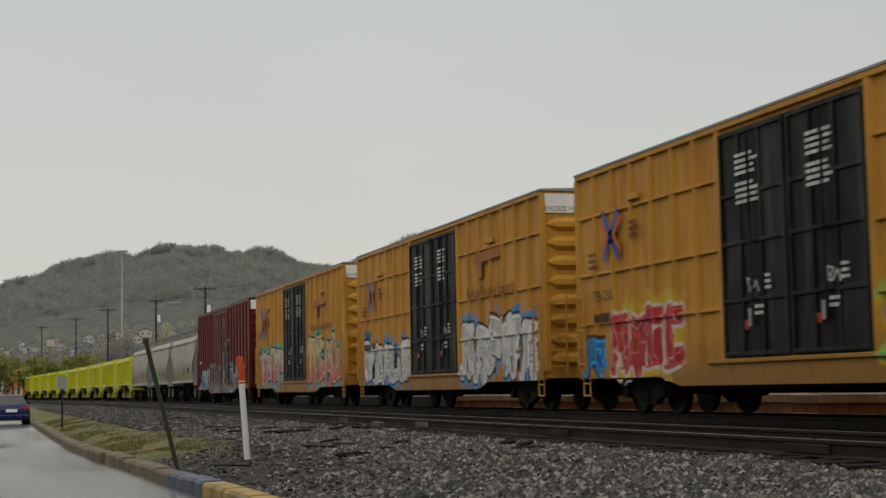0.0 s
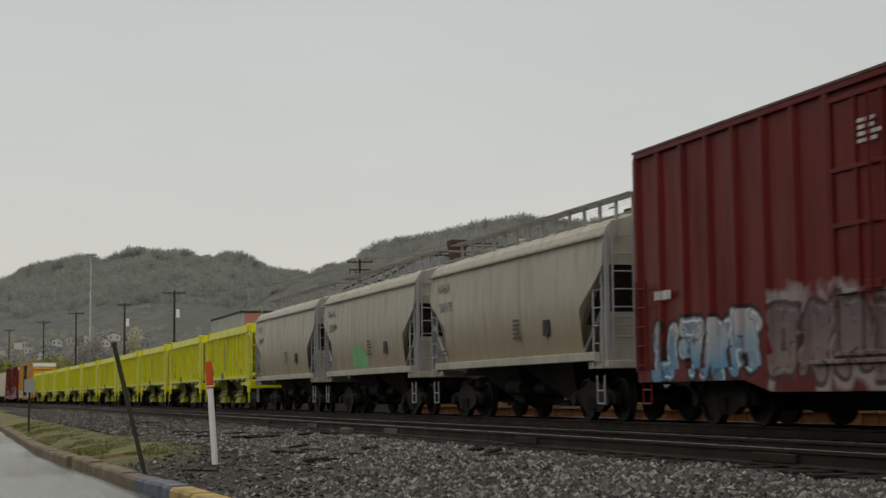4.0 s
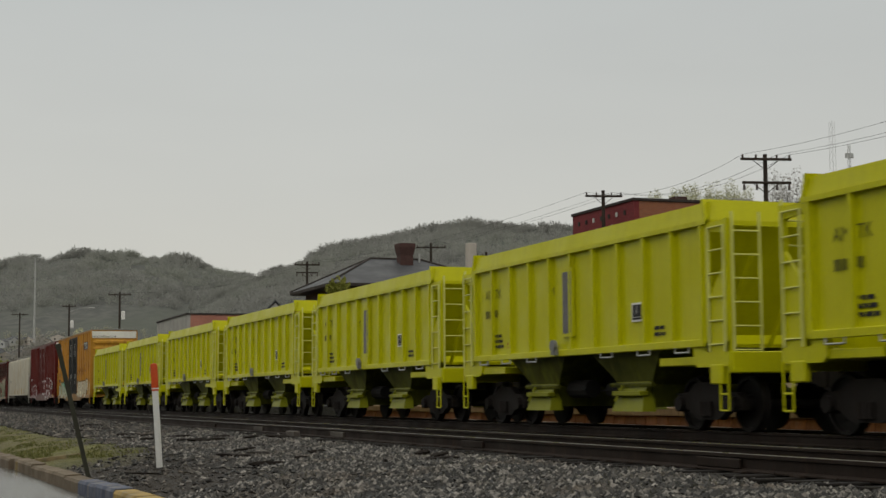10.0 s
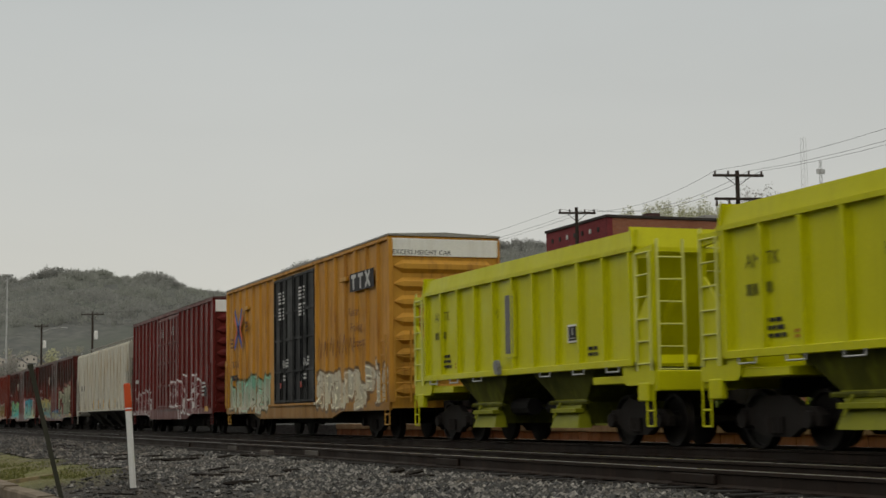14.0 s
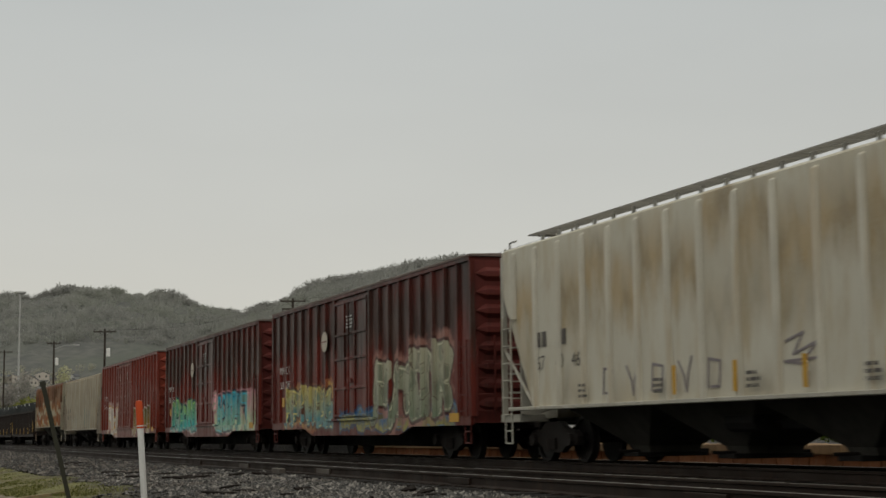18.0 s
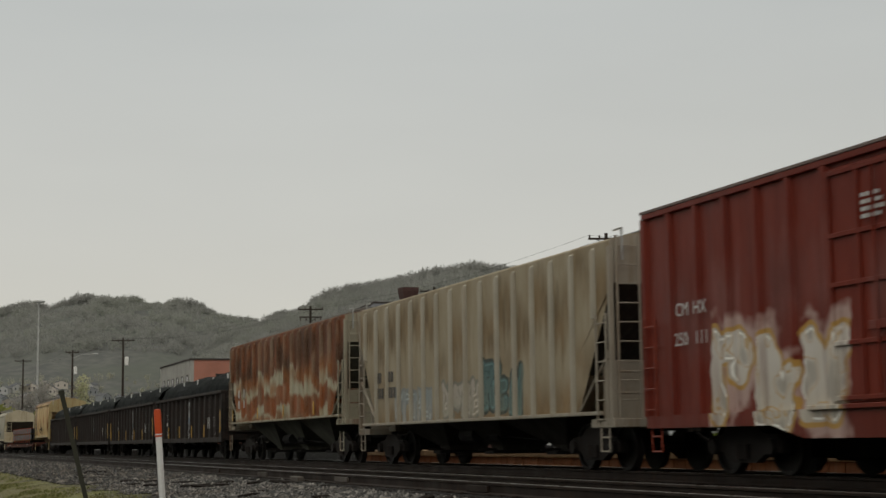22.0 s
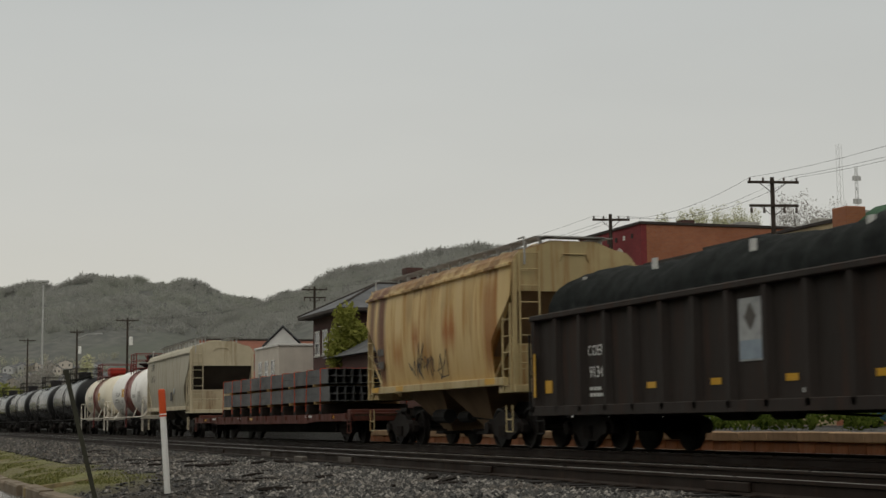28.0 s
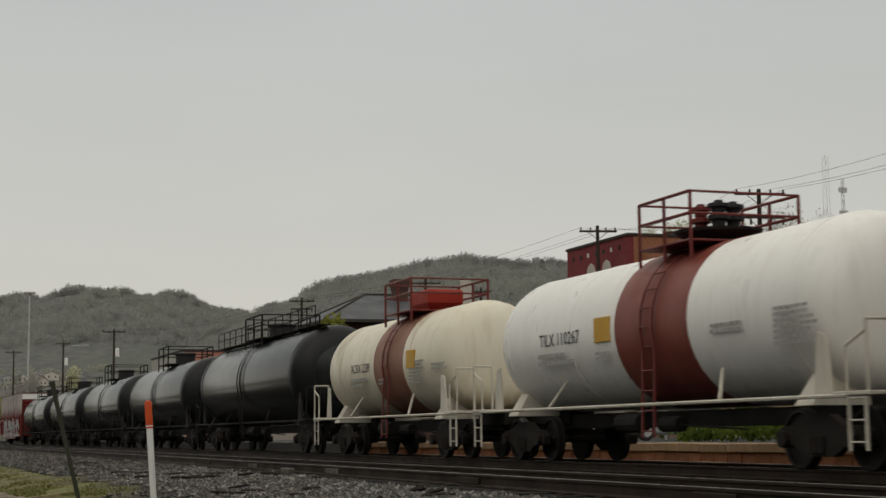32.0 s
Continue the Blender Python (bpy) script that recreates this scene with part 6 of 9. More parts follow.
def tree(label, x, y, z, height, rx, leaf, seed, count=700, size=0.22, bare=False, cat="tree", rz=None):
    rng = np.random.default_rng(seed)
    t = thing("tree", label, cat, m=pose(x, y, z))
    bm = bmesh.new()
    add_rod(bm, (0, 0, -0.2), (0.05, 0.05, height * 0.5), height * 0.022 + 0.03, 8, height * 0.012 + 0.02)
    tips = []
    for k in range(9):
        a = rng.uniform(0, 6.28)
        z0 = height * rng.uniform(0.18, 0.48)
        p = Vector((0.03, 0.03, z0))
        q = Vector((math.cos(a) * rx * rng.uniform(0.4, 0.8), math.sin(a) * rx * rng.uniform(0.4, 0.8), height * rng.uniform(0.55, 0.92)))
        add_rod(bm, p, q, 0.012 * height * 0.6 + 0.015, 5, 0.012)
        tips.append((p, q))
    part("trunk", bm, m_bark, t)
    if bare:
        bm = bmesh.new()
        for p, q in tips:
            for _ in range(14):
                s = p.lerp(q, rng.uniform(0.3, 1.0))
                e = s + Vector((rng.normal() * rx * 0.25, rng.normal() * rx * 0.25, min(1.6, abs(rng.normal()) * 1.2)))
                add_rod(bm, s, e, 0.02, 3, 0.006)
                for _ in range(3):
                    m = s.lerp(e, rng.uniform(0.4, 1.0))
                    add_rod(bm, m, m + Vector((rng.normal() * 0.5, rng.normal() * 0.5, min(0.7, abs(rng.normal()) * 0.5))), 0.01, 3, 0.004)
        tagged(part("twigs", bm, m_twig, t), kind="stuff")
    V, F = [], []
    rz = rz or height * 0.36
    for k in range(12):
        d = rng.normal(size=3)
        d /= np.linalg.norm(d)
        c = np.array((0, 0, height - rz)) + d * np.array((rx, rx, rz)) * 0.62
        crown_cards(rng, V, F, c, rx * 0.5, rz * 0.5, count // 12, size)
    me = bpy.data.meshes.new("crown")
    me.from_pydata(V, [], F)
    me.materials.append(leaf)
    tagged(part("crown", me, None, t), kind="stuff")
    return t


tree("young tree in fresh yellow-green leaf beside the station", 24.6, 86.5, 0.26, 7.2, 1.35, m_leaf_fresh, 31, 3600, 0.17, rz=2.3)
tree("leafy green tree before the tan building", 33.8, 50.2, 0.26, 6.0, 2.4, m_leaf_fresh, 32, 3600, 0.17, rz=2.4)
tree("leafy green tree before the tan building", 31.6, 52.5, 0.26, 5.0, 1.7, m_leaf_green, 33, 2600, 0.16, rz=2.0)
tree("leafy green tree before the tan building", 36.4, 49.4, 0.26, 6.1, 2.2, m_leaf_green, 34, 3000, 0.17, rz=2.3)
for k in range(9):
    x, y, z = polar(27.5 + 0.41 * k, 156.0 + 2.5 * (k % 3), 0.26)
    tree("tall budding tree behind the brick building", x, y, z, 21.0 + 0.16 * k + 0.3 * (k * 7 % 4) / 3, 1.25, m_leaf_bud, 40 + k, 3600, 0.085, bare=True, rz=3.6)
for k, (x, y, hgt) in enumerate(((79.5, 127.3, 21.6), (81.4, 126.2, 22.0), (83.3, 125, 21.3))):
    tree("tall bare tree behind the tan building", x, y, 0.26, hgt, 2.3, m_twig, 50 + k, 2500, 0.1, bare=True, rz=4.5)
for k, (x, y, hgt, r) in enumerate(((2.0, 262, 8.6, 4.8), (9.6, 268, 7.4, 3.6), (15.5, 240, 7.4, 4.4), (24, 255, 8.0, 3.4), (11, 300, 8, 4.4), (6, 330, 9, 4))):
    tree("round green tree at the end of the street", x, y, -0.5, hgt, r, m_leaf_street, 60 + k, 900, 0.5, rz=hgt * 0.42)


for k, (x, y, hgt, r) in enumerate(((26.7, 298.8, 13.0, 3.6), (23.0, 300, 11.5, 3.0), (30.5, 297, 11.5, 3.2), (34.2, 298, 13.8, 3.0))):
    tree("bare budding tree behind the end of the street", x, y, 0.0, hgt, r, m_leaf_bud if k == 3 else m_twig, 80 + k, 1500, 0.28, bare=True, rz=hgt * 0.4)


# ---- buildings ----
def brick_material(name, a, b, mortar):
    n = Nodes(name)
    br = n.t.nodes.new("ShaderNodeTexBrick")
    x, y, z = n.xyz()
    n.t.links.new(n.vec(n.math("ADD", x, y), z, 0.0), br.inputs["Vector"])
    br.inputs["Color1"].default_value, br.inputs["Color2"].default_value, br.inputs["Mortar"].default_value = (*a, 1), (*b, 1), (*mortar, 1)
    br.inputs["Scale"].default_value = 1.0
    br.inputs["Brick Width"].default_value, br.inputs["Row Height"].default_value, br.inputs["Mortar Size"].default_value = 0.215, 0.075, 0.006
    c = n.mix(n.step(n.noise(0.5, detail=5), 0.4, 0.7, 0, 0.5), br.outputs["Color"], scale3(a, 0.55))
    n.bump(br.outputs["Fac"], 0.2, 0.01)
    return n.end(c, 0.85)


m_brick_red = brick_material("painted_red_brick", (0.25, 0.045, 0.05), (0.2, 0.038, 0.042), (0.15, 0.045, 0.045))
m_brick_side = brick_material("orange_brick", (0.36, 0.14, 0.07), (0.3, 0.11, 0.06), (0.28, 0.18, 0.13))
m_brick_brown = brick_material("brown_brick", (0.32, 0.19, 0.10), (0.25, 0.15, 0.08), (0.26, 0.19, 0.14))
m_brick_tan = brick_material("tan_brick", (0.52, 0.41, 0.25), (0.45, 0.35, 0.21), (0.43, 0.36, 0.25))
m_brick_dark = brick_material("station_brick", (0.105, 0.055, 0.048), (0.08, 0.043, 0.038), (0.07, 0.046, 0.04))
m_brick_pink = brick_material("faded_red_brick", (0.56, 0.24, 0.17), (0.5, 0.21, 0.15), (0.36, 0.22, 0.18))
m_stucco = surface("pale_stucco", (0.42, 0.41, 0.38), 0.85, amt=0.4, streak=(0.25, 0.24, 0.22), samt=0.4)
m_stucco_pale = surface("cream_stucco", (0.55, 0.50, 0.44), 0.85, amt=0.3, streak=(0.4, 0.34, 0.28), samt=0.3)
m_frame_white = surface("window_white", (0.68, 0.67, 0.64), 0.55)
m_coping = surface("dark_coping", (0.06, 0.05, 0.045), 0.8)
m_slate = surface("slate_roof", (0.085, 0.088, 0.096), 0.55, amt=0.5, scale=0.7, grain=9, bump=0.5)
m_pane = surface("window_pane", (0.03, 0.035, 0.04), 0.1, bump=0.0)


def window(parent, face, c, z0, z1, w, at_, frame_mat=None, depth=0.14):
    """face 'x': in a wall that looks to -x at x = at_, c along y; 'y': in one that looks to -y."""
    fm = frame_mat or m_frame_white

    def bx(a0, a1, d0, d1, b0, b1):
        if face == "x":
            return box(at_ + d0, at_ + d1, c + a0, c + a1, b0, b1)
        return box(c + a0, c + a1, at_ + d0, at_ + d1, b0, b1)
    h = w / 2
    win = part("window", bx(-h, h, -0.01, 0.02, z0, z1), m_coping, parent)
    f = 0.09
    for a0, a1, b0, b1 in ((-h, -h + f, z0, z1), (h - f, h, z0, z1), (-h + f, h - f, z1 - f, z1), (-h + f, h - f, z0, z0 + f), (-h + f, h - f, (z0 + z1) / 2 - 0.03, (z0 + z1) / 2 + 0.03)):
        part("frame", bx(a0, a1, -0.05, -0.012, b0, b1), fm, win)
    part("pane", bx(-h + f, h - f, -0.03, -0.02, z0 + f, z1 - f), m_pane, win)
    part("sill", bx(-h - 0.08, h + 0.08, -0.12, -0.012, z0 - 0.12, z0 - 0.01), m_stucco, win)
    return win


def block(name, label, x0, x1, y0, y1, z1, front, side=None, coping=None, roof=None, base=0.2):
    """A flat-roofed building with walls of its own, a parapet and a roof."""
    b = thing(name, label, "building")
    side = side or front
    t = 0.35
    part("front_wall", box(x0, x0 + t, y0, y1, base, z1), front, b)
    part("side_wall", box(x0 + t, x1 - t, y0, y0 + t, base, z1 - 0.01), side, b)
    part("side_wall", box(x0 + t, x1 - t, y1 - t, y1, base, z1 - 0.01), side, b)
    part("back_wall", box(x1 - t, x1, y0, y1, base, z1 - 0.02), side, b)
    part("roof", box(x0 + t, x1 - t, y0 + t, y1 - t, z1 - 0.7, z1 - 0.5), roof or m_coping, b)
    for nm, q in (("coping", (x0 - 0.08, x0 + t + 0.05, y0 - 0.08, y1 + 0.08)), ("coping", (x0 + t + 0.05, x1, y0 - 0.08, y0 + t + 0.05))):
        part(nm, box(*q, z1 + 0.003, z1 + 0.16, 0.01), coping or m_coping, b)
    return b


# the tall red building with its white-trimmed front
b = block("red_building", "three storey building with a dark red painted front and brick side", 40.0, 50.0, 79.2, 87.6, 11.75, m_brick_red, m_brick_side)
for yc, w in ((85.9, 1.15), (84.0, 0.8), (81.8, 1.25)):
    window(b, "x", yc, 5.55, 7.25, w, 40.0)
    part("lintel", box(39.9, 39.995, yc - w * 0.5, yc + w * 0.5, 8.62, 8.85), m_frame_white, b)
    part("lintel", box(39.9, 39.995, yc - w * 0.5, yc + w * 0.5, 7.62, 7.74), m_frame_white, b)
for yc in (84.1, 82.0):
    part("arched_panel", prism([(yc - 0.55, 9.55), (yc + 0.55, 9.55), (yc + 0.55, 10.2), (yc + 0.38, 10.5), (yc, 10.65), (yc - 0.38, 10.5), (yc - 0.55, 10.2)], "x", 39.93, 39.995), m_stucco_pale, b, "white bricked-up arch")
    part("arch_opening", prism([(yc - 0.2, 9.56), (yc + 0.12, 9.56), (yc + 0.12, 9.9), (yc - 0.04, 10.05), (yc - 0.2, 9.9)], "x", 39.90, 39.928), m_brick_red, b)
for k in range(7):
    part("wall_anchor", box(39.93, 39.995, 80.2 + k * 1.05, 80.4 + k * 1.05, 11.05, 11.3), m_frame_white if k % 3 == 1 else m_coping, b)
for k in range(5):
    part("tie_plate", box(39.95, 39.995, 80.0 + k * 1.75, 80.18 + k * 1.75, 6.9 + (k % 2) * 1.6, 7.15 + (k % 2) * 1.6), m_coping, b)
part("roof_chimney", box(44.2, 45.0, 82, 82.8, 11.0, 12.5), m_brick_dark, b)
part("rooftop_unit", box(47.2, 48.6, 80.5, 81.8, 11.1, 12.3, 0.03), m_stucco, b)

b = block("brown_building", "two storey brown brick building with three sash windows", 40.15, 52.0, 72.1, 79.15, 9.3, m_brick_brown)
for yc in (77.7, 75.5, 73.3):
    window(b, "x", yc, 5.85, 7.15, 0.9, 40.15)
    part("lintel", box(40.05, 40.145, yc - 0.6, yc + 0.6, 7.2, 7.34), m_brick_dark, b)
part("wall_lamp", box(39.95, 40.145, 74.9, 75.3, 9.0, 9.12, 0.02), m_frame_white, b)

b = block("tan_building", "two storey tan brick building with a recessed balcony", 40.1, 53.0, 58.3, 72.05, 9.45, m_brick_tan)
for yc in (70.2, 67.4):
    window(b, "x", yc, 7.0, 8.1, 1.0, 40.1)
    window(b, "x", yc, 3.4, 5.0, 1.15, 40.1)
# flat dark panel on the wall: painted shade in place of a recess
part("balcony_recess", box(40.06, 40.099, 59.3, 65.9, 6.7, 7.95), m_pane, b, "flat dark panel painted as balcony shade")
part("balcony_roof", box(39.3, 40.09, 58.9, 66.2, 7.95, 8.1), m_coping, b)
part("balcony_parapet", box(39.35, 40.09, 59.2, 66.0, 5.7, 6.7), m_brick_tan, b)
for yc in (59.4, 61.6, 63.8, 65.8):
    part("balcony_post", box(39.38, 39.5, yc - 0.07, yc + 0.07, 6.7, 7.95), m_frame_white, b)
for k, yc in enumerate((66.9, 64.6, 63.7)):
    part("rooftop_unit", box(43.5, 44.6, yc - 0.4, yc + 0.4, 9.0, 10.6, 0.03), m_stucco, b)

b = block("green_roofed_building", "brick building with a green mansard roof and brick chimney", 38.6, 50.0, 40.0, 58.2, 8.05, m_brick_side)
part("mansard", loft([[(38.2, 39.6, 8.25), (50.2, 39.6, 8.25), (50.2, 58.4, 8.25), (38.2, 58.4, 8.25)], [(40.2, 41.0, 9.75), (49, 41.0, 9.75), (49, 57.0, 9.75), (40.2, 57.0, 9.75)]]), surface("green_shingles", (0.03, 0.09, 0.045), 0.7, amt=0.4, scale=3), b, "green shingled mansard")
part("chimney", box(38.7, 39.7, 57.0, 58.1, 8.2, 9.75, 0.03), m_brick_side, b)
for yc in (56.0, 53.4):
    window(b, "x", yc, 5.7, 7.3, 1.5, 38.6)

b = block("low_brown_building", "low brown brick building with a dark doorway", 37.6, 47.0, 84.0, 93.4, 7.9, m_brick_brown)
part("doorway", box(37.52, 37.595, 88.4, 89.9, 5.0, 7.2), m_pane, b, "dark upper doorway")
part("downpipe", rods((((37.5, 84.4, 0.3), (37.5, 84.4, 7.9)),), 0.06), m_frame_white, b)
b = block("white_building", "long pale stuccoed building behind the station", 46.0, 58.0, 97.0, 121.0, 10.2, m_stucco)
for yc in (101, 106, 111, 116):
    window(b, "x", yc, 7.2, 8.8, 1.2, 46.0)
thing("square_chimney", "tall pale square chimney", "chimney", bm=box(46.0, 46.75, 122.0, 122.75, 0.2, 13.6, 0.03), material=m_stucco_pale)

# the low red building with a pale front, far along the track
b = block("faded_brick_building", "faded red brick building with a pale front", 27.0, 42.0, 148.5, 166.0, 8.7, m_stucco, m_brick_pink)
for k in range(6):
    window(b, "x", 150 + k * 2.7, 6.0, 7.3, 1.1, 27.0, m_coping)
window(b, "y", 30, 6.0, 7.4, 1.1, 148.5, m_coping)


def gable_house(label, x, y, z, w, d, h, roof_h, wall, roof, rz=0):
    ho = thing("house", label, "house", "houses on the slope", m=pose(x, y, z, 0, 0, rz))
    part("wall", prism([(-w / 2, 0), (w / 2, 0), (w / 2, h), (0, h + roof_h), (-w / 2, h)], "y", -d / 2, d / 2), wall, ho)
    e = 0.2
    for s in (-1, 1):
        part("roof", prism([(0, h + roof_h + 0.12), (s * (w / 2 + e), h - e * roof_h / (w / 2) + 0.12), (s * (w / 2 + e), h - e * roof_h / (w / 2) + 0.22), (0, h + roof_h + 0.22)], "y", -d / 2 - e, d / 2 + e), roof, ho)
    for xc in (-w / 4, w / 4):
        part("window", box(xc - 0.45, xc + 0.45, -d / 2 - 0.05, -d / 2 + 0.02, h * 0.45, h * 0.8), m_pane, ho)
    return ho


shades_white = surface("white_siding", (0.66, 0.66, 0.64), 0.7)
gable_house("small white gabled house behind the brick buildings", 29.3, 122.1, 0.26, 2.9, 4.0, 6.5, 1.4, shades_white, m_slate, -12)
gable_house("pale house with a dark roof beyond the street", 35.0, 330.0, 0.26, 8.5, 8.0, 8.0, 2.4, shades_white, m_slate, 35)
rng = random.Random(5)
shades = [surface("siding_pale", (0.44, 0.44, 0.43), 0.7), surface("siding_grey", (0.29, 0.3, 0.31), 0.7), surface("siding_tan", (0.3, 0.27, 0.23), 0.8), m_stucco_pale]
for k in range(110):
    az = rng.uniform(-1.5, 9.0) if k % 3 else rng.gauss(3.2, 1.0)
    r = rng.uniform(955, 1090)
    x, y, z = polar(az, r, 0)
    gable_house("small house on the far slope", x, y, max(0.2, hill_height(hill_left, az, r, 1600.0, 950.0) - 0.9), rng.uniform(4.5, 9.0), 6.5, rng.uniform(3.0, 5.0), 1.7, shades[k % 4], m_slate, rng.uniform(-60, 60))


b = block("pale_shop", "low pale stuccoed building with white framed windows", 24.6, 33.0, 103.5, 111.0, 5.9, m_stucco_pale, None, m_frame_white)
for yc in (105.2, 107.2, 109.2):
    window(b, "x", yc, 3.4, 5.0, 1.0, 24.6)


def make_station():
    st = thing("station", "old brick railway station with a wide slate hip roof", "station building")
    x0, x1, y0, y1, ze, zr = 26.0, 36.2, 91.4, 99.6, 7.4, 9.55
    part("side_wall", box(x0, x0 + 0.4, y0, y1, 0.2, ze), m_brick_dark, st)
    part("front_wall", box(x0 + 0.4, x1 - 0.4, y0, y0 + 0.4, 0.2, ze - 0.01), m_brick_dark, st)
    part("back_wall", box(x1 - 0.4, x1, y0, y1, 0.2, ze - 0.02), m_brick_dark, st)
    part("rear_wall", box(x0 + 0.4, x1 - 0.4, y1 - 0.4, y1, 0.2, ze - 0.01), m_brick_dark, st)
    o = 0.85
    ym = (y0 + y1) / 2
    part("eave", box(x0 - o, x1 + o, y0 - o, y1 + o, ze, ze + 0.2, 0.02), m_coping, st)
    top = [(29.2, ym, zr), (32.6, ym, zr)]
    rim = [(x0 - o, y0 - o, ze + 0.204), (x1 + o, y0 - o, ze + 0.204), (x1 + o, y1 + o, ze + 0.204), (x0 - o, y1 + o, ze + 0.204)]
    bm = bmesh.new()
    q = [bm.verts.new(p) for p in rim + top]
    for f in ((0, 1, 5, 4), (1, 2, 5), (2, 3, 4, 5), (3, 0, 4), (3, 2, 1, 0)):
        bm.faces.new([q[i] for i in f])
    part("roof", bm, m_slate, st)
    for p, c in ((rim[0], top[0]), (rim[1], top[1]), (top[0], top[1]), (rim[3], top[0])):
        part("ridge_cap", rods(((Vector(p) + Vector((0, 0, 0.03)), Vector(c) + Vector((0, 0, 0.03))),), 0.07, 6), m_coping, st)
    part("chimney", loft([[(30.9, 94.3, 8.6), (31.75, 94.3, 8.6), (31.75, 95.1, 8.6), (30.9, 95.1, 8.6)], [(30.9, 94.3, 9.7), (31.75, 94.3, 9.7), (31.75, 95.1, 9.7), (30.9, 95.1, 9.7)], [(30.78, 94.18, 10.25), (31.87, 94.18, 10.25), (31.87, 95.22, 10.25), (30.78, 95.22, 10.25)], [(30.78, 94.18, 10.5), (31.87, 94.18, 10.5), (31.87, 95.22, 10.5), (30.78, 95.22, 10.5)]]), m_brick_dark, st, "flared brick chimney")
    for z in ((1.6, 3.4), (5.0, 6.6)):
        for k in range(4):
            window(st, "x", 92.6 + k * 1.95, z[0], z[1], 1.2, x0)
        for k in range(3):
            window(st, "y", 28 + k * 3, z[0], z[1], 1.2, y0)
    part("vent_pipe", rods((((32.4, 95.0, 9.0), (32.4, 95.0, 9.9)),), 0.07), m_chrome, st)


make_station()


def make_annex():
    an = thing("station_annex", "low slate-roofed annex with a blue louvred dormer", "annex")
    x0, x1, y0, y1, ze = 23.5, 31.2, 76.0, 88.0, 4.35
    part("wall", box(x0 + 0.5, x1 - 0.5, y0 + 0.5, y1 - 0.5, 0.2, ze), m_brick_dark, an)
    bm = bmesh.new()
    q = [bm.verts.new(p) for p in ((x0, y0, ze), (x1, y0, ze), (x1, y1, ze), (x0, y1, ze), (27.0, y0 + 3.6, 6.15), (27.0, y1 - 3.6, 6.15))]
    for f in ((0, 1, 4), (1, 2, 5, 4), (2, 3, 5), (3, 0, 4, 5), (3, 2, 1, 0)):
        bm.faces.new([q[i] for i in f])
    part("roof", bm, m_slate, an)
    blue = surface("pale_blue_paint", (0.13, 0.23, 0.36), 0.6)
    dm = part("dormer", prism([(26.4, 4.6), (28.6, 4.6), (28.6, 5.45), (27.5, 5.95), (26.4, 5.45)], "y", 76.4, 79.5), blue, an, "pale blue dormer")
    for s in (-1, 1):
        part("dormer_roof", prism([(27.5, 6.0), (27.5 + s * 1.35, 5.4), (27.5 + s * 1.35, 5.5), (27.5, 6.1)], "y", 76.2, 80), m_slate, dm)
    for k in range(6):
        part("louvre", box(26.75, 28.25, 76.3, 76.385, 4.72 + k * 0.13, 4.8 + k * 0.13), blue, dm)


make_annex()

# ---- poles, wires, masts ----
m_pole = surface("creosoted_pole", (0.05, 0.038, 0.03), 0.85, amt=0.4, bump=0.4, streak=(0.09, 0.075, 0.06), samt=0.4)
m_insul = surface("insulator", (0.09, 0.07, 0.06), 0.3)
ENDS = {}


def pole(key, x, y, top, arms=((0.35, 2.4),), rz=-12, r=0.16, lamp=None, can=0):
    p = thing("utility_pole", "dark wooden utility pole with crossarms", "utility pole", "utility poles", m=pose(x, y, 0.2, 0, 0, rz))
    h = top - 0.2
    part("mast", lathe(((-0.3, r), (h, r * 0.62), (h, 0.001)), "z", 10), m_pole, p, smooth=True)
    for k, (d, w) in enumerate(arms):
        arm = part("crossarm", box(-w / 2, w / 2, -0.2, -0.1, h - d - 0.06, h - d + 0.06, 0.01), m_pole, p)
        part("arm_brace", rods((((-w * 0.28, -0.1, h - d), (0, -0.06, h - d - 0.5)), ((w * 0.28, -0.1, h - d), (0, -0.06, h - d - 0.5))), 0.018, 5), m_pole, arm)
        for f in (-0.92, -0.4, 0.42, 0.92):
            part("insulator", lathe(((h - d + 0.06, 0.03), (h - d + 0.1, 0.055), (h - d + 0.2, 0.05), (h - d + 0.23, 0.001)), "z", 8) if k == 0 else lathe(((h - d - 0.36, 0.001), (h - d - 0.33, 0.07), (h - d - 0.12, 0.06), (h - d - 0.06, 0.02)), "z", 8), m_insul, arm, m=pose(f * w / 2, -0.15, 0))
        if k == 0:
            ENDS[key] = [pose(x, y, 0.2, 0, 0, rz) @ Vector((f * w / 2, -0.15, h - d + 0.22)) for f in (-0.92, 0.42, 0.92)]
    for k in range(can):
        part("transformer", lathe(((h - 2.9, 0.001), (h - 2.9, 0.2), (h - 2.1, 0.2), (h - 2.02, 0.13), (h - 2.02, 0.001)), "z", 12), m_white, p, "pale transformer can", m=pose(0.38 - k * 0.55, -0.25, 0))
    if lamp:
        part("lamp_arm", rods((((0, 0, h - lamp[0]), (lamp[1] * 0.5, -0.1, h - lamp[0] + 0.45)), ((lamp[1] * 0.5, -0.1, h - lamp[0] + 0.45), (lamp[1], -0.1, h - lamp[0] + 0.5))), 0.04, 6), m_chrome, p)
        part("lamp_head", box(lamp[1] - 0.1, lamp[1] + 0.65, -0.22, 0.02, h - lamp[0] + 0.42, h - lamp[0] + 0.58, 0.03), m_chrome, p)
    return p


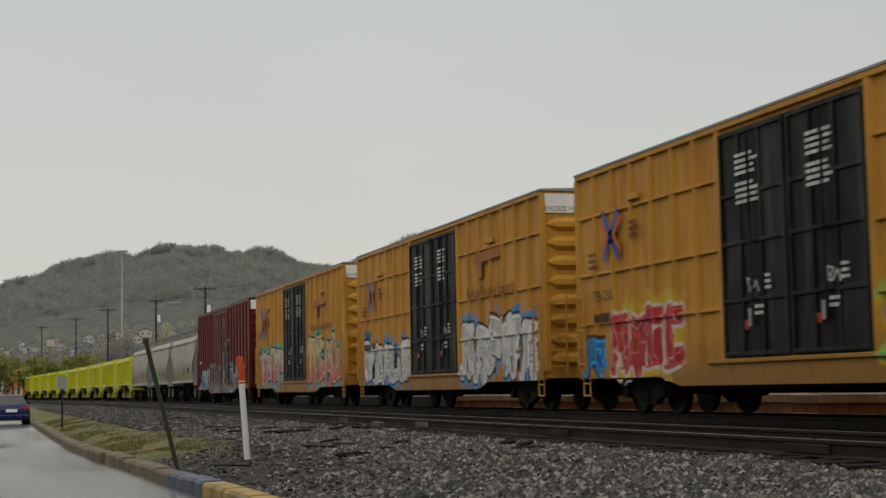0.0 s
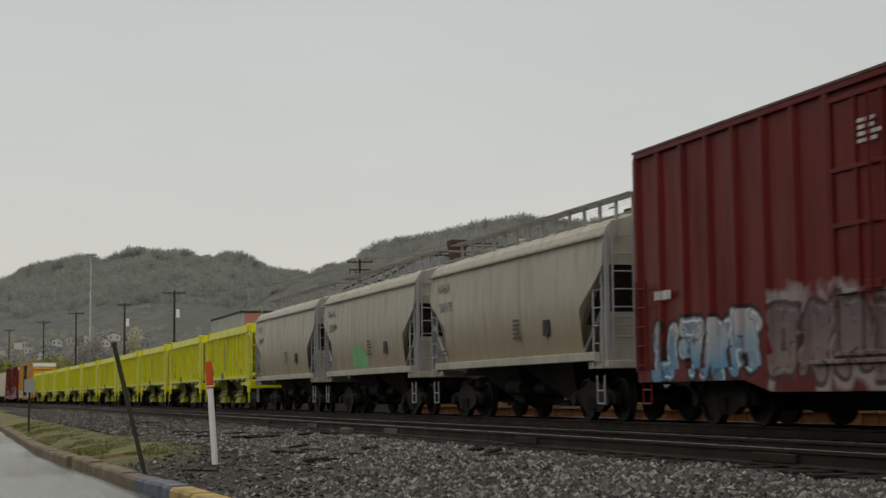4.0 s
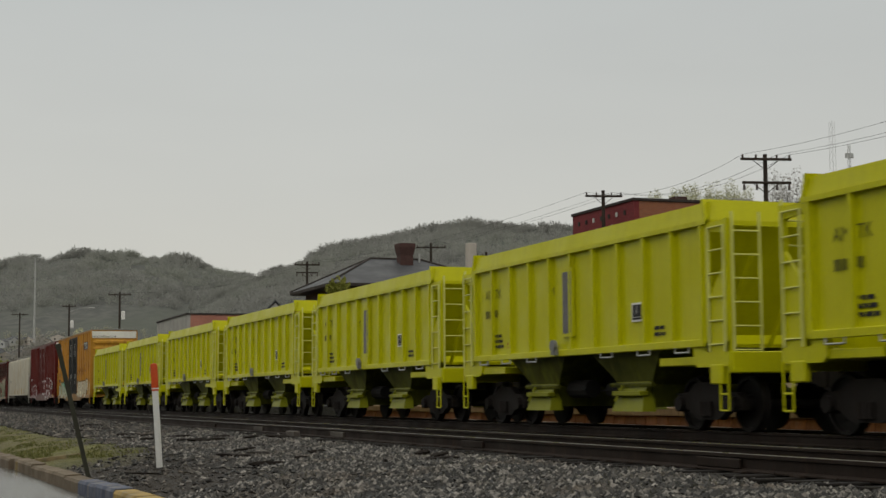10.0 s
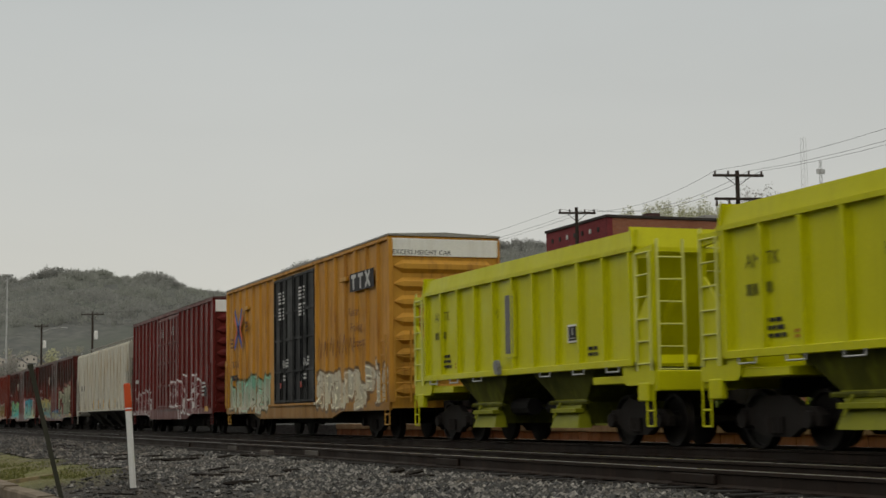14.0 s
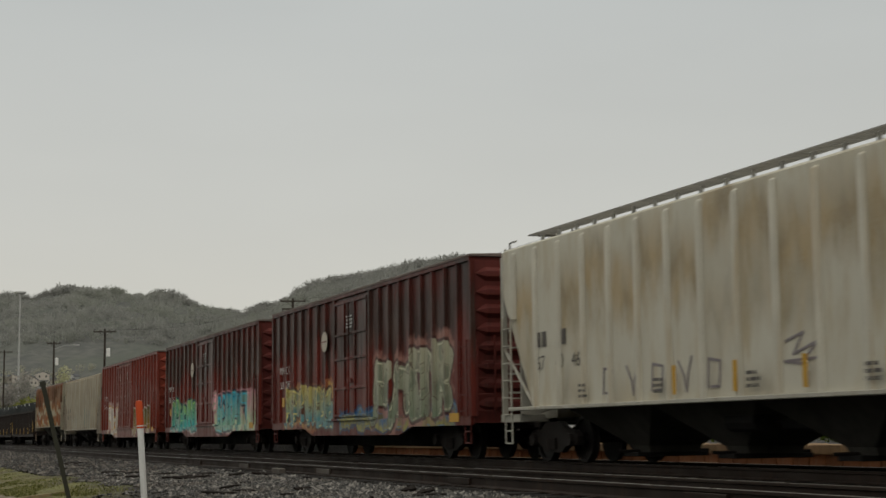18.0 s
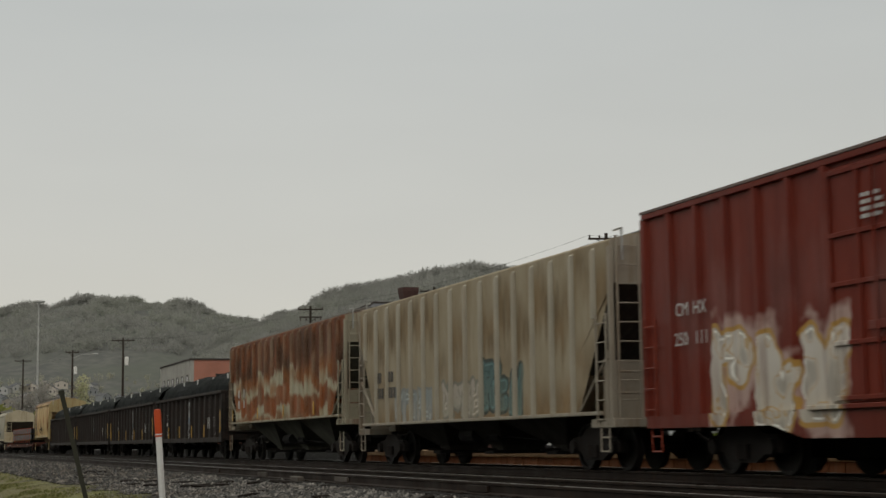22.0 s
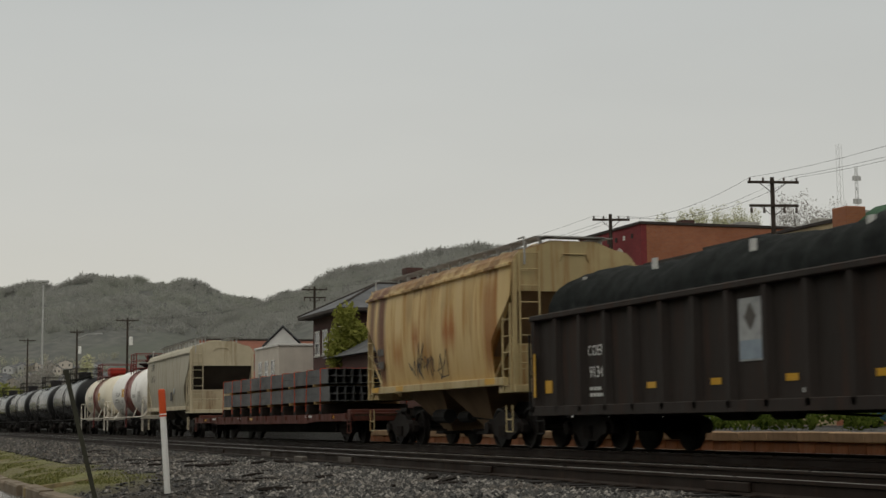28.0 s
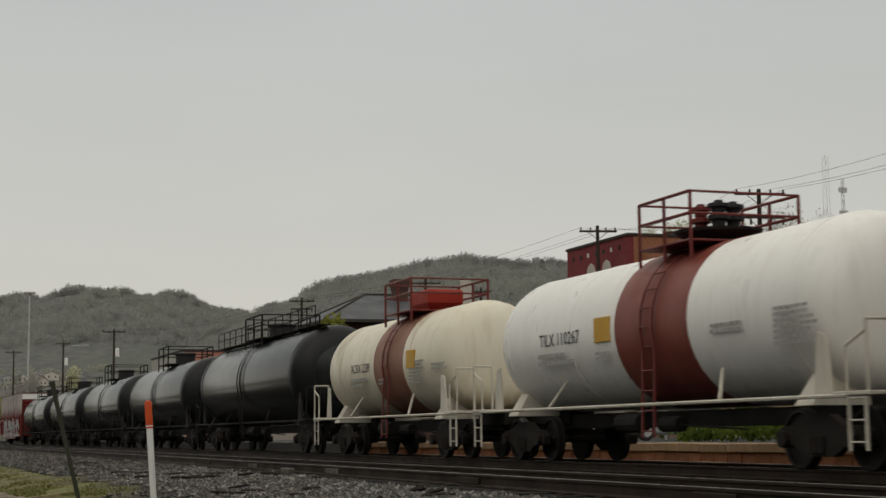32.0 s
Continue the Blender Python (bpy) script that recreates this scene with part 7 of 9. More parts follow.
pole("p6", 38.2, 62.1, 11.75, ((0.25, 2.45), (1.35, 2.35)))
pole("p5", 38.9, 80.9, 12.5, ((0.35, 2.2),), lamp=(4.1, 1.5))
pole("p4", 35.5, 135.5, 12.9, ((0.3, 2.3), (1.0, 2.0)))
pole("p3", 22.9, 165.0, 11.9, ((0.3, 2.4),), can=1)
pole("p2", 20.6, 192.0, 12.2, ((0.3, 1.6),), lamp=(1.0, 2.4), can=1)
pole("p1", 18.1, 234.5, 13.4, ((0.3, 2.4),))
pole("p0", 16.5, 287.0, 14.6, ((0.3, 2.4),))
pole("pa", 12.9, 351.0, 15.8, ((0.3, 2.4),))
pole("p7", 43.0, 123.0, 13.6, ((0.4, 2.5),), can=1)
pole("p8", 44.3, 113.5, 12.0, ((0.35, 1.5),))
pole("pr", 37.0, 30.0, 12.5, ((0.25, 2.4),))
m_wire = surface("wire", (0.03, 0.03, 0.03), 0.6)


def wire(a, b, sag, r=0.011):
    pts = [Vector(a).lerp(Vector(b), i / 12) - Vector((0, 0, 4 * sag * i / 12 * (1 - i / 12))) for i in range(13)]
    d = (Vector(b) - Vector(a)).normalized()
    u = d.orthogonal().normalized()
    v = d.cross(u)
    bm = loft([[p + (u * math.cos(q * 1.571) + v * math.sin(q * 1.571)) * r for q in range(4)] for p in pts])
    thing("overhead_wire", "thin sagging overhead wire between poles", "wire", "overhead wires", bm=bm, material=m_wire)


for a, b in (("pr", "p6"), ("p6", "p5"), ("p5", "p4"), ("p3", "p2"), ("p2", "p1"), ("p4", "p3")):
    for k in range(3):
        wire(ENDS[a][k], ENDS[b][k], 0.8, 0.008)
wire((38.2, 62.1, 9.3), (40.1, 71.5, 8.0), 0.5, 0.02)
wire((38.2, 62.1, 9.0), (40.1, 58.8, 7.4), 0.4, 0.02)
wire((38.2, 62.1, 8.7), (38.9, 80.9, 8.4), 0.9, 0.02)


def lattice_tower(label, x, y, z0, z1, w0, w1, legs=3, n=18, rr=0.06):
    t = thing("lattice_tower", label, "radio tower", m=pose(x, y, 0))
    pts = []
    for k in range(n + 1):
        f = k / n
        w = w0 + (w1 - w0) * f
        pts.append([Vector((w * math.cos(2 * math.pi * i / legs), w * math.sin(2 * math.pi * i / legs), z0 + (z1 - z0) * f)) for i in range(legs)])
    for i in range(legs):
        part("leg", rods(((pts[0][i], pts[n][i]),), rr, 4), m_chrome, t)
    tagged(part("bracing", rods([(pts[k][i], pts[k + 1][(i + 1) % legs]) for k in range(n) for i in range(legs)], rr * 0.6, 3), m_chrome, t), kind="stuff")
    return t


lattice_tower("faint tall lattice radio mast in the mist", 342, 507, 0.2, 106, 2.6, 1.2, n=30, rr=0.05)
t2 = lattice_tower("thin antenna mast on the hill", 232.5, 337.3, 0.2, 65, 0.7, 0.4, n=26, rr=0.06)
for z in (56, 62):
    part("antenna", box(-1.1, 1.1, -0.3, 0.3, z - 0.6, z + 0.6), m_chrome, t2)
mast = thing("light_mast", "very tall slender pale light mast", "light mast", m=pose(36.6, 425.6, 0.0))
part("shaft", lathe(((0, 0.34), (39.2, 0.17), (39.2, 0.001)), "z", 10), m_chrome, mast)
part("lamp_ring", lathe(((39.0, 0.3), (39.0, 1.6), (39.4, 1.6), (39.4, 0.3)), "z", 12), m_chrome, mast)

# ---- beyond the tracks: platform edge, hedge, parked cars ----
m_block = surface("platform_block", (0.31, 0.135, 0.07), 0.85, amt=0.6, scale=2, dark=0.5, streak=(0.3, 0.26, 0.2), samt=0.4, vary=0.6, bump=0.5)
m_cap = surface("platform_cap", (0.45, 0.3, 0.18), 0.8, amt=0.5, scale=2, streak=(0.12, 0.09, 0.06), samt=0.5, vary=0.4, bump=0.4)
plat = thing("platform_edge", "low platform wall of orange-brown blocks with a paler cap", "platform", kind="structure")
blk = mesh_of("block", box(0, 0.3, 0.008, 0.592, -0.3, 0.10, 0.015), m_block)
capm = mesh_of("cap_stone", box(-0.05, 0.5, 0.006, 1.194, 0.105, 0.31, 0.02), m_cap)
basem = mesh_of("base_course", box(-0.22, 0.0, 0.006, 1.194, -0.3, -0.12, 0.02), m_cap)
for k in range(76):
    part("block", blk, None, plat, m=pose(17.9 + random.uniform(-0.012, 0.012), 14 + k * 0.6, 0))
for k in range(38):
    part("cap_stone", capm, None, plat, m=pose(17.9, 14 + k * 1.2, random.uniform(-0.01, 0.01)))
    part("base_course", basem, None, plat, m=pose(17.9, 14 + k * 1.2, random.uniform(-0.015, 0.01)))


def hedge(y0, y1, x, top, seed):
    rg = np.random.default_rng(seed)
    V, F = [], []
    for k in range(int((y1 - y0) * 5)):
        crown_cards(rg, V, F, (x + rg.uniform(-0.5, 0.5), rg.uniform(y0, y1), 0.3 + (top - 0.3) * rg.uniform(0.2, 0.75)), 0.5, (top - 0.3) * 0.4, 45, 0.09)
    me = bpy.data.meshes.new("hedge")
    me.from_pydata(V, [], F)
    me.materials.append(m_leaf_green)
    tagged(new("hedge", me), "dark green clipped shrubs behind the platform", "hedge", kind="stuff")


hedge(34.5, 44.5, 24.0, 0.85, 71)
hedge(49, 60, 29.5, 1.5, 72)


def car_thing(label, x, y, z, rz, paint, plate=True):
    """A sedan: shaped body, glasshouse, wheels with rims, lights; its nose points to +y of its own."""
    c = thing("parked_car", label, "car", "parked cars", m=pose(x, y, z, 0, 0, rz))
    rings = []
    for yy, w, zb, zt in ((-2.3, 0.72, 0.42, 0.82), (-2.2, 0.84, 0.28, 0.98), (-1.5, 0.89, 0.2, 1.0), (0.0, 0.9, 0.18, 0.98), (1.3, 0.89, 0.2, 0.92), (2.1, 0.82, 0.28, 0.78), (2.3, 0.66, 0.4, 0.66)):
        rings.append([(-w, yy, zb + 0.1), (-w + 0.08, yy, zb), (w - 0.08, yy, zb), (w, yy, zb + 0.1), (w, yy, zt - 0.22), (w - 0.06, yy, zt - 0.05), (w - 0.2, yy, zt), (-w + 0.2, yy, zt), (-w + 0.06, yy, zt - 0.05), (-w, yy, zt - 0.22)])
    part("body", loft(rings), paint, c, smooth=True)
    part("cabin", loft([[(-0.74, -1.75, 0.95), (0.74, -1.75, 0.95), (0.74, 0.95, 0.93), (-0.74, 0.95, 0.93)], [(-0.58, -1.05, 1.38), (0.58, -1.05, 1.38), (0.58, 0.15, 1.4), (-0.58, 0.15, 1.4)]]), m_glass, c)
    part("roof", loft([[(-0.6, -1.08, 1.375), (0.6, -1.08, 1.375), (0.6, 0.18, 1.395), (-0.6, 0.18, 1.395)], [(-0.5, -0.9, 1.44), (0.5, -0.9, 1.44), (0.5, 0.0, 1.45), (-0.5, 0.0, 1.45)]]), paint, c)
    for sx in (-1, 1):
        for yy in (-1.35, 1.4):
            w = part("wheel", lathe(((sx * 0.68, 0.001), (sx * 0.68, 0.3), (sx * 0.72, 0.33), (sx * 0.88, 0.33), (sx * 0.91, 0.29), (sx * 0.9, 0.001)), "x", 18), m_ink, c, m=pose(0, yy, 0.33))
            part("rim", lathe(((sx * 0.9, 0.2), (sx * 0.915, 0.2), (sx * 0.905, 0.001)), "x", 12), m_chrome, w)
        part("tail_light", box(min(sx * 0.5, sx * 0.82), max(sx * 0.5, sx * 0.82), -2.3, -2.22, 0.72, 0.86, 0.02), m_red, c, "red tail light")
        part("pillar", rods((((sx * 0.66, -0.35, 0.95), (sx * 0.575, -0.4, 1.4)),), 0.03, 5), paint, c)
        part("mirror", box(min(sx * 0.86, sx * 1.02), max(sx * 0.86, sx * 1.02), 0.62, 0.72, 0.95, 1.08, 0.02), paint, c)
    part("number_plate", box(-0.26, 0.26, -2.35, -2.31, 0.62, 0.76), m_white, c)
    part("bumper", box(-0.8, 0.8, -2.36, -2.2, 0.32, 0.5, 0.04), paint, c)
    return c


m_car_blue = surface("car_blue", (0.012, 0.018, 0.09), 0.18, amt=0.1, bump=0.0)
m_car_silver = surface("car_silver", (0.42, 0.43, 0.44), 0.25, 0.4, amt=0.1, bump=0.0)
m_car_white = surface("car_white", (0.6, 0.6, 0.6), 0.25, amt=0.1, bump=0.0)
m_car_teal = surface("car_teal", (0.05, 0.16, 0.28), 0.2, amt=0.1, bump=0.0)
car_thing("dark blue sedan parked on the wet street", 1.36, 79.0, ROAD_Z, 2, m_car_blue)
car_thing("silver sedan parked beyond the platform", 27.0, 50.5, 0.26, 90, m_car_silver)
car_thing("pale blue sedan parked beyond the hedge", 30.5, 41.0, 0.26, 80, m_car_teal)
car_thing("white sedan parked beyond the platform", 26.5, 58.5, 0.26, 84, m_car_white)
sg = thing("notice_sign", "white board sign with red print on posts", "sign", m=pose(27.6, 53.6, 0.26, 0, 0, -62))
part("board", box(-1.1, 1.1, -0.03, 0.03, 2.1, 3.9, 0.01), m_white, sg)
part("print_band", box(-0.9, 0.9, -0.04, -0.031, 3.1, 3.4), m_red, sg)
for k in range(4):
    part("print_bar", box(-0.85, 0.85 - 0.2 * (k % 2), -0.04, -0.031, 2.3 + k * 0.18, 2.38 + k * 0.18), m_grey_print, sg)
for s in (-0.95, 0.95):
    part("post", box(s - 0.05, s + 0.05, -0.02, 0.06, -0.1, 2.1), m_chrome, sg)


tree("bushy yellow-green tree beside the platform lamps", 23.6, 122.7, 0.26, 5.4, 1.9, m_leaf_fresh, 95, 2600, 0.2, rz=2.0)
m_lit = Nodes("lit_globe")
m_lit.put(m_lit.b.inputs["Emission Color"], (1.0, 0.86, 0.5))
m_lit.b.inputs["Emission Strength"].default_value = 2.2
m_lit = m_lit.end((0.8, 0.78, 0.7), 0.4)
lamp_post = thing("platform_lamp", "dark platform lamp post with two lit globes", "street lamp", m=pose(22.7, 117.9, 0.26, 0, 0, -10))
part("post", lathe(((-0.1, 0.09), (0.5, 0.075), (3.5, 0.05), (3.5, 0.001)), "z", 10), m_under, lamp_post)
part("cross_arm", rods((((-0.7, 0, 3.3), (0.7, 0, 3.45)),), 0.035, 6), m_under, lamp_post)
for x, z in ((-0.7, 3.5), (0.7, 3.65)):
    part("globe", lathe(((-0.2, 0.05), (-0.15, 0.14), (0.0, 0.2), (0.15, 0.14), (0.2, 0.04), (0.24, 0.001)), "z", 12), m_lit, lamp_post, "lit yellowish globe", smooth=True, m=pose(x, 0, z + 0.1))


# ---- the train ----
SPEED = 16.6
TRAIN = []       # (thing, place along the train at its middle)


def join_train(ob, near_end, far_end):
    TRAIN.append((ob, (near_end + far_end) / 2))
    return ob


AMBER, AMBER_D = (0.60, 0.29, 0.04), (0.42, 0.195, 0.03)
BOXRED, BOXRED_D = (0.145, 0.016, 0.013), (0.085, 0.011, 0.010)
PINK, CYAN, LIME2 = (0.55, 0.14, 0.2), (0.06, 0.42, 0.45), (0.25, 0.45, 0.12)
CREAM = (0.6, 0.56, 0.44)
m_roofcap = surface("galvanised_roof", (0.36, 0.35, 0.33), 0.5, 0.3, streak=(0.2, 0.17, 0.14), samt=0.4)
m_amber_end = surface("amber_end", (0.6, 0.31, 0.045), 0.5, streak=(0.22, 0.1, 0.03), samt=0.5)
m_red_end = surface("red_end", (0.135, 0.015, 0.012), 0.5, streak=(0.08, 0.015, 0.012), samt=0.5)
m_black_door = surface("black_plug_door", (0.008, 0.0085, 0.0095), 0.55, amt=0.4, streak=(0.085, 0.085, 0.08), samt=0.5)


m_logo_red = surface("orange_stroke", (0.6, 0.12, 0.04), 0.5)
m_logo_blue = surface("blue_stroke", (0.04, 0.1, 0.42), 0.5)


def cross_logo(car, y, z, k):
    """Blue and orange crossed-track emblem, as plain strokes."""
    x = -HW - 0.012
    for s in (-1, 1):
        part("emblem_stroke", stroke([(y + s * 0.68 * k, z + 0.42 * k), (y + s * 0.2 * k, z), (y + s * 0.66 * k, z - 0.45 * k)], 0.17 * k, x), m_logo_red, car)
        part("emblem_stroke", stroke([(y + s * 0.55 * k, z + 0.7 * k), (y + s * 0.04 * k, z + 0.05 * k), (y + s * 0.1 * k, z - 0.2 * k), (y + s * 0.55 * k, z - 0.68 * k)], 0.17 * k, x - 0.006), m_logo_blue, car)


m_bright_print = surface("white_notice", (0.74, 0.73, 0.71), 0.6, amt=0.2)


def door_prints(car, doors, top):
    x = -HW - 0.024
    for a, b in doors:
        c = (a + b) / 2
        stencil(car, x, c + 0.1, top - 0.62, 0.8, 0.42, m_bright_print, 4, "door_notice")
        stencil(car, x, c + 0.1, top - 1.12, 0.8, 0.42, m_bright_print, 4, "door_notice")
        stencil(car, x, c - 0.2, 1.9, 0.3, 0.22, m_wink, 2)
        stencil(car, x, c - 0.55, 2.4, 0.25, 0.3, m_wink, 3)
        k = random.uniform(-0.1, 0.1)
        part("sprayed_scrawl", stroke([(c + 0.05 + k, 2.15), (c - 0.1 + k, 2.32), (c + 0.1 + k, 2.36), (c - 0.02 + k, 2.1), (c - 0.22 + k, 2.3), (c - 0.3 + k, 2.12)], 0.035, x), m_wink, car, "thin white sprayed scrawl")
        part("placard", box(x - 0.006, x, c + 0.02, c + 0.18, 1.55, 1.85), m_board, car, "small white placard")
        part("seal_tag", box(x - 0.008, x, c + 0.2, c + 0.32, 1.5, 1.66), m_red, car, "red tag")


def amber_boxcar(near_end, far_end, tags, seed, worn=0.35, ribs=7, belts=(), red_mark=True, black_mark=False, words="", marks="TBOX", logo=0.68, number=()):
    L = far_end - near_end
    h = L / 2
    paint = side_paint("amber_side", AMBER, AMBER_D, 0.45, rust=(0.22, 0.09, 0.03), ramt=worn, low=(1.05, (0.13, 0.08, 0.035), 0.65), tags=tags, seed=seed)
    doors = ((-h + 6.85, -h + 9.2), (-h + 9.25, -h + 11.6))
    car = boxcar("boxcar", "yellow high-cube boxcar with black double plug doors and sprayed tags", L, 5.22, paint, m_amber_end, m_roofcap, doors, m_black_door, ribs=ribs, belts=belts, sill=(0.74, 0.56))
    cross_logo(car, h - 2.0, 3.7, logo)
    door_prints(car, doors, 5.15)
    x = -HW - 0.006
    side_text(marks[:2], 0.34, m_ink, car, x, h - 1.15, 2.35)
    side_text(marks[2:], 0.34, m_ink, car, x, h - 1.75, 2.35)
    if number:
        side_text(number[0], 0.34, m_ink, car, x, h - 1.15, 1.85)
        side_text(number[1], 0.34, m_ink, car, x, h - 1.75, 1.85)
    else:
        stencil(car, x, h - 1.45, 2.1, 0.95, 0.34, m_ink, 1, "number_stencil")
    stencil(car, x, h - 3.2, 3.9, 0.5, 0.4, m_brown_print, 3)
    stencil(car, x, h - 1.0, 3.4, 0.5, 0.4, m_brown_print, 3)
    if red_mark:
        bar = surface("faded_red_mark", (0.42, 0.15, 0.045), 0.6)
        part("faded_mark", flat_shape([(-h + 5.2, 4.05), (-h + 3.0, 4.15), (-h + 3.0, 3.9), (-h + 4.5, 3.85), (-h + 4.5, 3.45), (-h + 4.8, 3.45), (-h + 4.8, 3.85), (-h + 5.2, 3.8)], x), bar, car, "faded red emblem")
    if words:
        side_text(words, 0.42, m_brown_print, car, x - 0.002, -h + 3.9, 2.95)
    part("roof_bracket", box(-HW - 0.03, -HW + 0.05, h - 3.4, h - 2.9, 4.3, 4.42, 0.01), m_amber_end, car)
    part("roof_bracket", box(-HW - 0.03, -HW + 0.05, -h + 3.6, -h + 4.2, 4.3, 4.42, 0.01), m_amber_end, car)
    part("warning_print", text_mesh("EXCESS HEIGHT CAR", 0.17, m_ink), None, car, m=pose(-0.65, -h - 0.034, 4.68, 90, 0, 0))
    if black_mark:
        for k in range(6):
            y = -h + 6.3 - k * 0.62
            part("sprayed_scrawl", stroke([(y + 0.2, 2.25 + 0.1 * (k % 3)), (y + 0.05, 2.85 - 0.12 * (k % 2)), (y - 0.12, 2.3), (y - 0.2, 2.75 + 0.1 * (k % 2))], 0.028, x - 0.002), m_brown_print, car, "thin brown sprayed scrawl")
        for k, w in enumerate(("Railcar", "Pooling", "Experts")):
            side_text(w, 0.34, m_brown_print, car, x - 0.002, -h + 3.0 - 0.25 * k, 3.3 - 0.42 * k)
        part("black_mark", flat_shape([(-h + 1.2, 3.95), (-h + 3.3, 3.95), (-h + 3.3, 4.45), (-h + 1.2, 4.45)], x), m_ink, car, "black rectangle with white blocks")
        for k in range(3):
            y = -h + 2.95 - k * 0.62
            part("white_block", stroke([(y + 0.16, 4.36), (y - 0.16, 4.36)] if k < 2 else [(y + 0.15, 4.38), (y - 0.15, 4.04)], 0.1, x - 0.008), m_wink, car)
            part("white_block", stroke([(y, 4.36), (y, 4.04)] if k < 2 else [(y - 0.15, 4.38), (y + 0.15, 4.04)], 0.1, x - 0.01), m_wink, car)
    return join_train(car, near_end, far_end)


m_brown_print = surface("brown_print", (0.16, 0.06, 0.025), 0.6)
amber_boxcar(13.1, 31.65, [(4.0, 7.6, 0.85, 2.1, (0.5, 0.05, 0.06), (0.42, 0.04, 0.05), (0.6, 0.55, 0.5), (0.6, 0.42, 0.04)), (7.9, 9.0, 0.8, 1.7, (0.05, 0.3, 0.62), (0.03, 0.2, 0.5), BLACK, None), (-9, -2.6, 0.8, 2.4, (0.5, 0.1, 0.3), (0.15, 0.5, 0.1), (0.6, 0.4, 0.02), LIME2)], 1.0, belts=(1.9, 2.95, 4.2))
amber_boxcar(33.8, 52.3, [(2.6, 8.3, 0.8, 2.15, WHITE, (0.55, 0.55, 0.56), BLACK, BLUE), (-8.7, -2.6, 0.75, 2.35, WHITE, (0.58, 0.58, 0.6), BLACK, BLUE)], 2.0, belts=(1.9, 2.95, 4.2), words="Railcar Pooling Experts")
amber_boxcar(54.4, 72.95, [(2.6, 8.2, 0.8, 2.4, CREAM, PINK, (0.02, 0.06, 0.03), CYAN), (-8.6, -2.6, 0.75, 2.6, (0.62, 0.58, 0.3), PINK, (0.02, 0.06, 0.03), CYAN)], 3.3, words="Railcar Pooling Experts", logo=1.0, number=("66", "26"))


def red_boxcar(near_end, far_end, top, tags, seed, label, soot=None, doors=None, ribs=7, white_top=True, col=BOXRED, dark=BOXRED_D, worn=0.25, single=False, end_mat=None, fitted=True, patches=None, stamp=True):
    L = far_end - near_end
    h = L / 2
    paint = side_paint("red_side", col, dark, 0.36, gloss=0.12, rust=(0.09, 0.02, 0.015), ramt=worn, top=soot, low=(0.7, (0.06, 0.025, 0.02), 0.5), tags=tags, seed=seed, panels=(L / (ribs * 2.6), 0.3, patches) if patches else None)
    doors = doors or ((-h + 7.0, -h + 9.1), (-h + 9.15, -h + 11.3))
    car = boxcar("boxcar", label, L, top, paint, end_mat or m_red_end, m_red_roof if fitted else m_dark_roof, doors, paint, ribs=ribs, sill=(0.78, 0.58), white_top=white_top, keel=0.27)
    x = -HW - 0.024
    for a, b in doors:
        stencil(car, x, (a + b) / 2, top - 0.7, 0.6, 0.4, m_wink, 4, "door_notice")
    x = -HW - 0.005
    if stamp:
        stencil(car, x, h - 1.3, 2.45, 0.9, 0.3, m_wink, 1, "number_stencil")
    if stamp:
        stencil(car, x, -h + 1.6, 2.0, 0.7, 0.6, m_wink, 4)
        part("data_plate", box(x - 0.006, x, -h + 1.1, -h + 1.5, 1.45, 1.8), m_ink, car)
    part("reflector", box(x - 0.006, x, -h + 0.8, -h + 1.4, 0.86, 1.06), m_yink, car)
    if white_top:
        part("warning_print", text_mesh("TO", 0.3, m_ink), None, car, m=pose(0.45, -h - 0.034, top - 0.48, 90, 0, 0))
    return join_train(car, near_end, far_end)


m_red_roof = surface("dull_red_roof", (0.13, 0.06, 0.055), 0.55, streak=(0.2, 0.17, 0.16), samt=0.4)
m_dark_roof = surface("sooty_roof", (0.22, 0.17, 0.15), 0.6, 0.2, streak=(0.16, 0.14, 0.13), samt=0.5)
GREY = (0.42, 0.42, 0.43)
red_boxcar(75.0, 93.45, 5.2, [(4.6, 8.6, 0.75, 1.9, GREY, (0.1, 0.25, 0.4), BLACK, None), (-5.8, -0.6, 0.7, 1.9, GREY, (0.07, 0.06, 0.06), BLACK, (0.1, 0.4, 0.5)), (0.3, 4.3, 0.75, 1.9, (0.14, 0.11, 0.115), (0.22, 0.16, 0.15), (0.05, 0.03, 0.03), (0.3, 0.26, 0.26)), (-3.0, -1.3, 0.9, 3.2, (0.05, 0.042, 0.04), (0.03, 0.028, 0.028), (0.36, 0.32, 0.3), None, 1)], 5.0, "dark red high-cube boxcar with grey sprayed tags", doors=((-2.3, -0.1), (0.0, 2.3)))

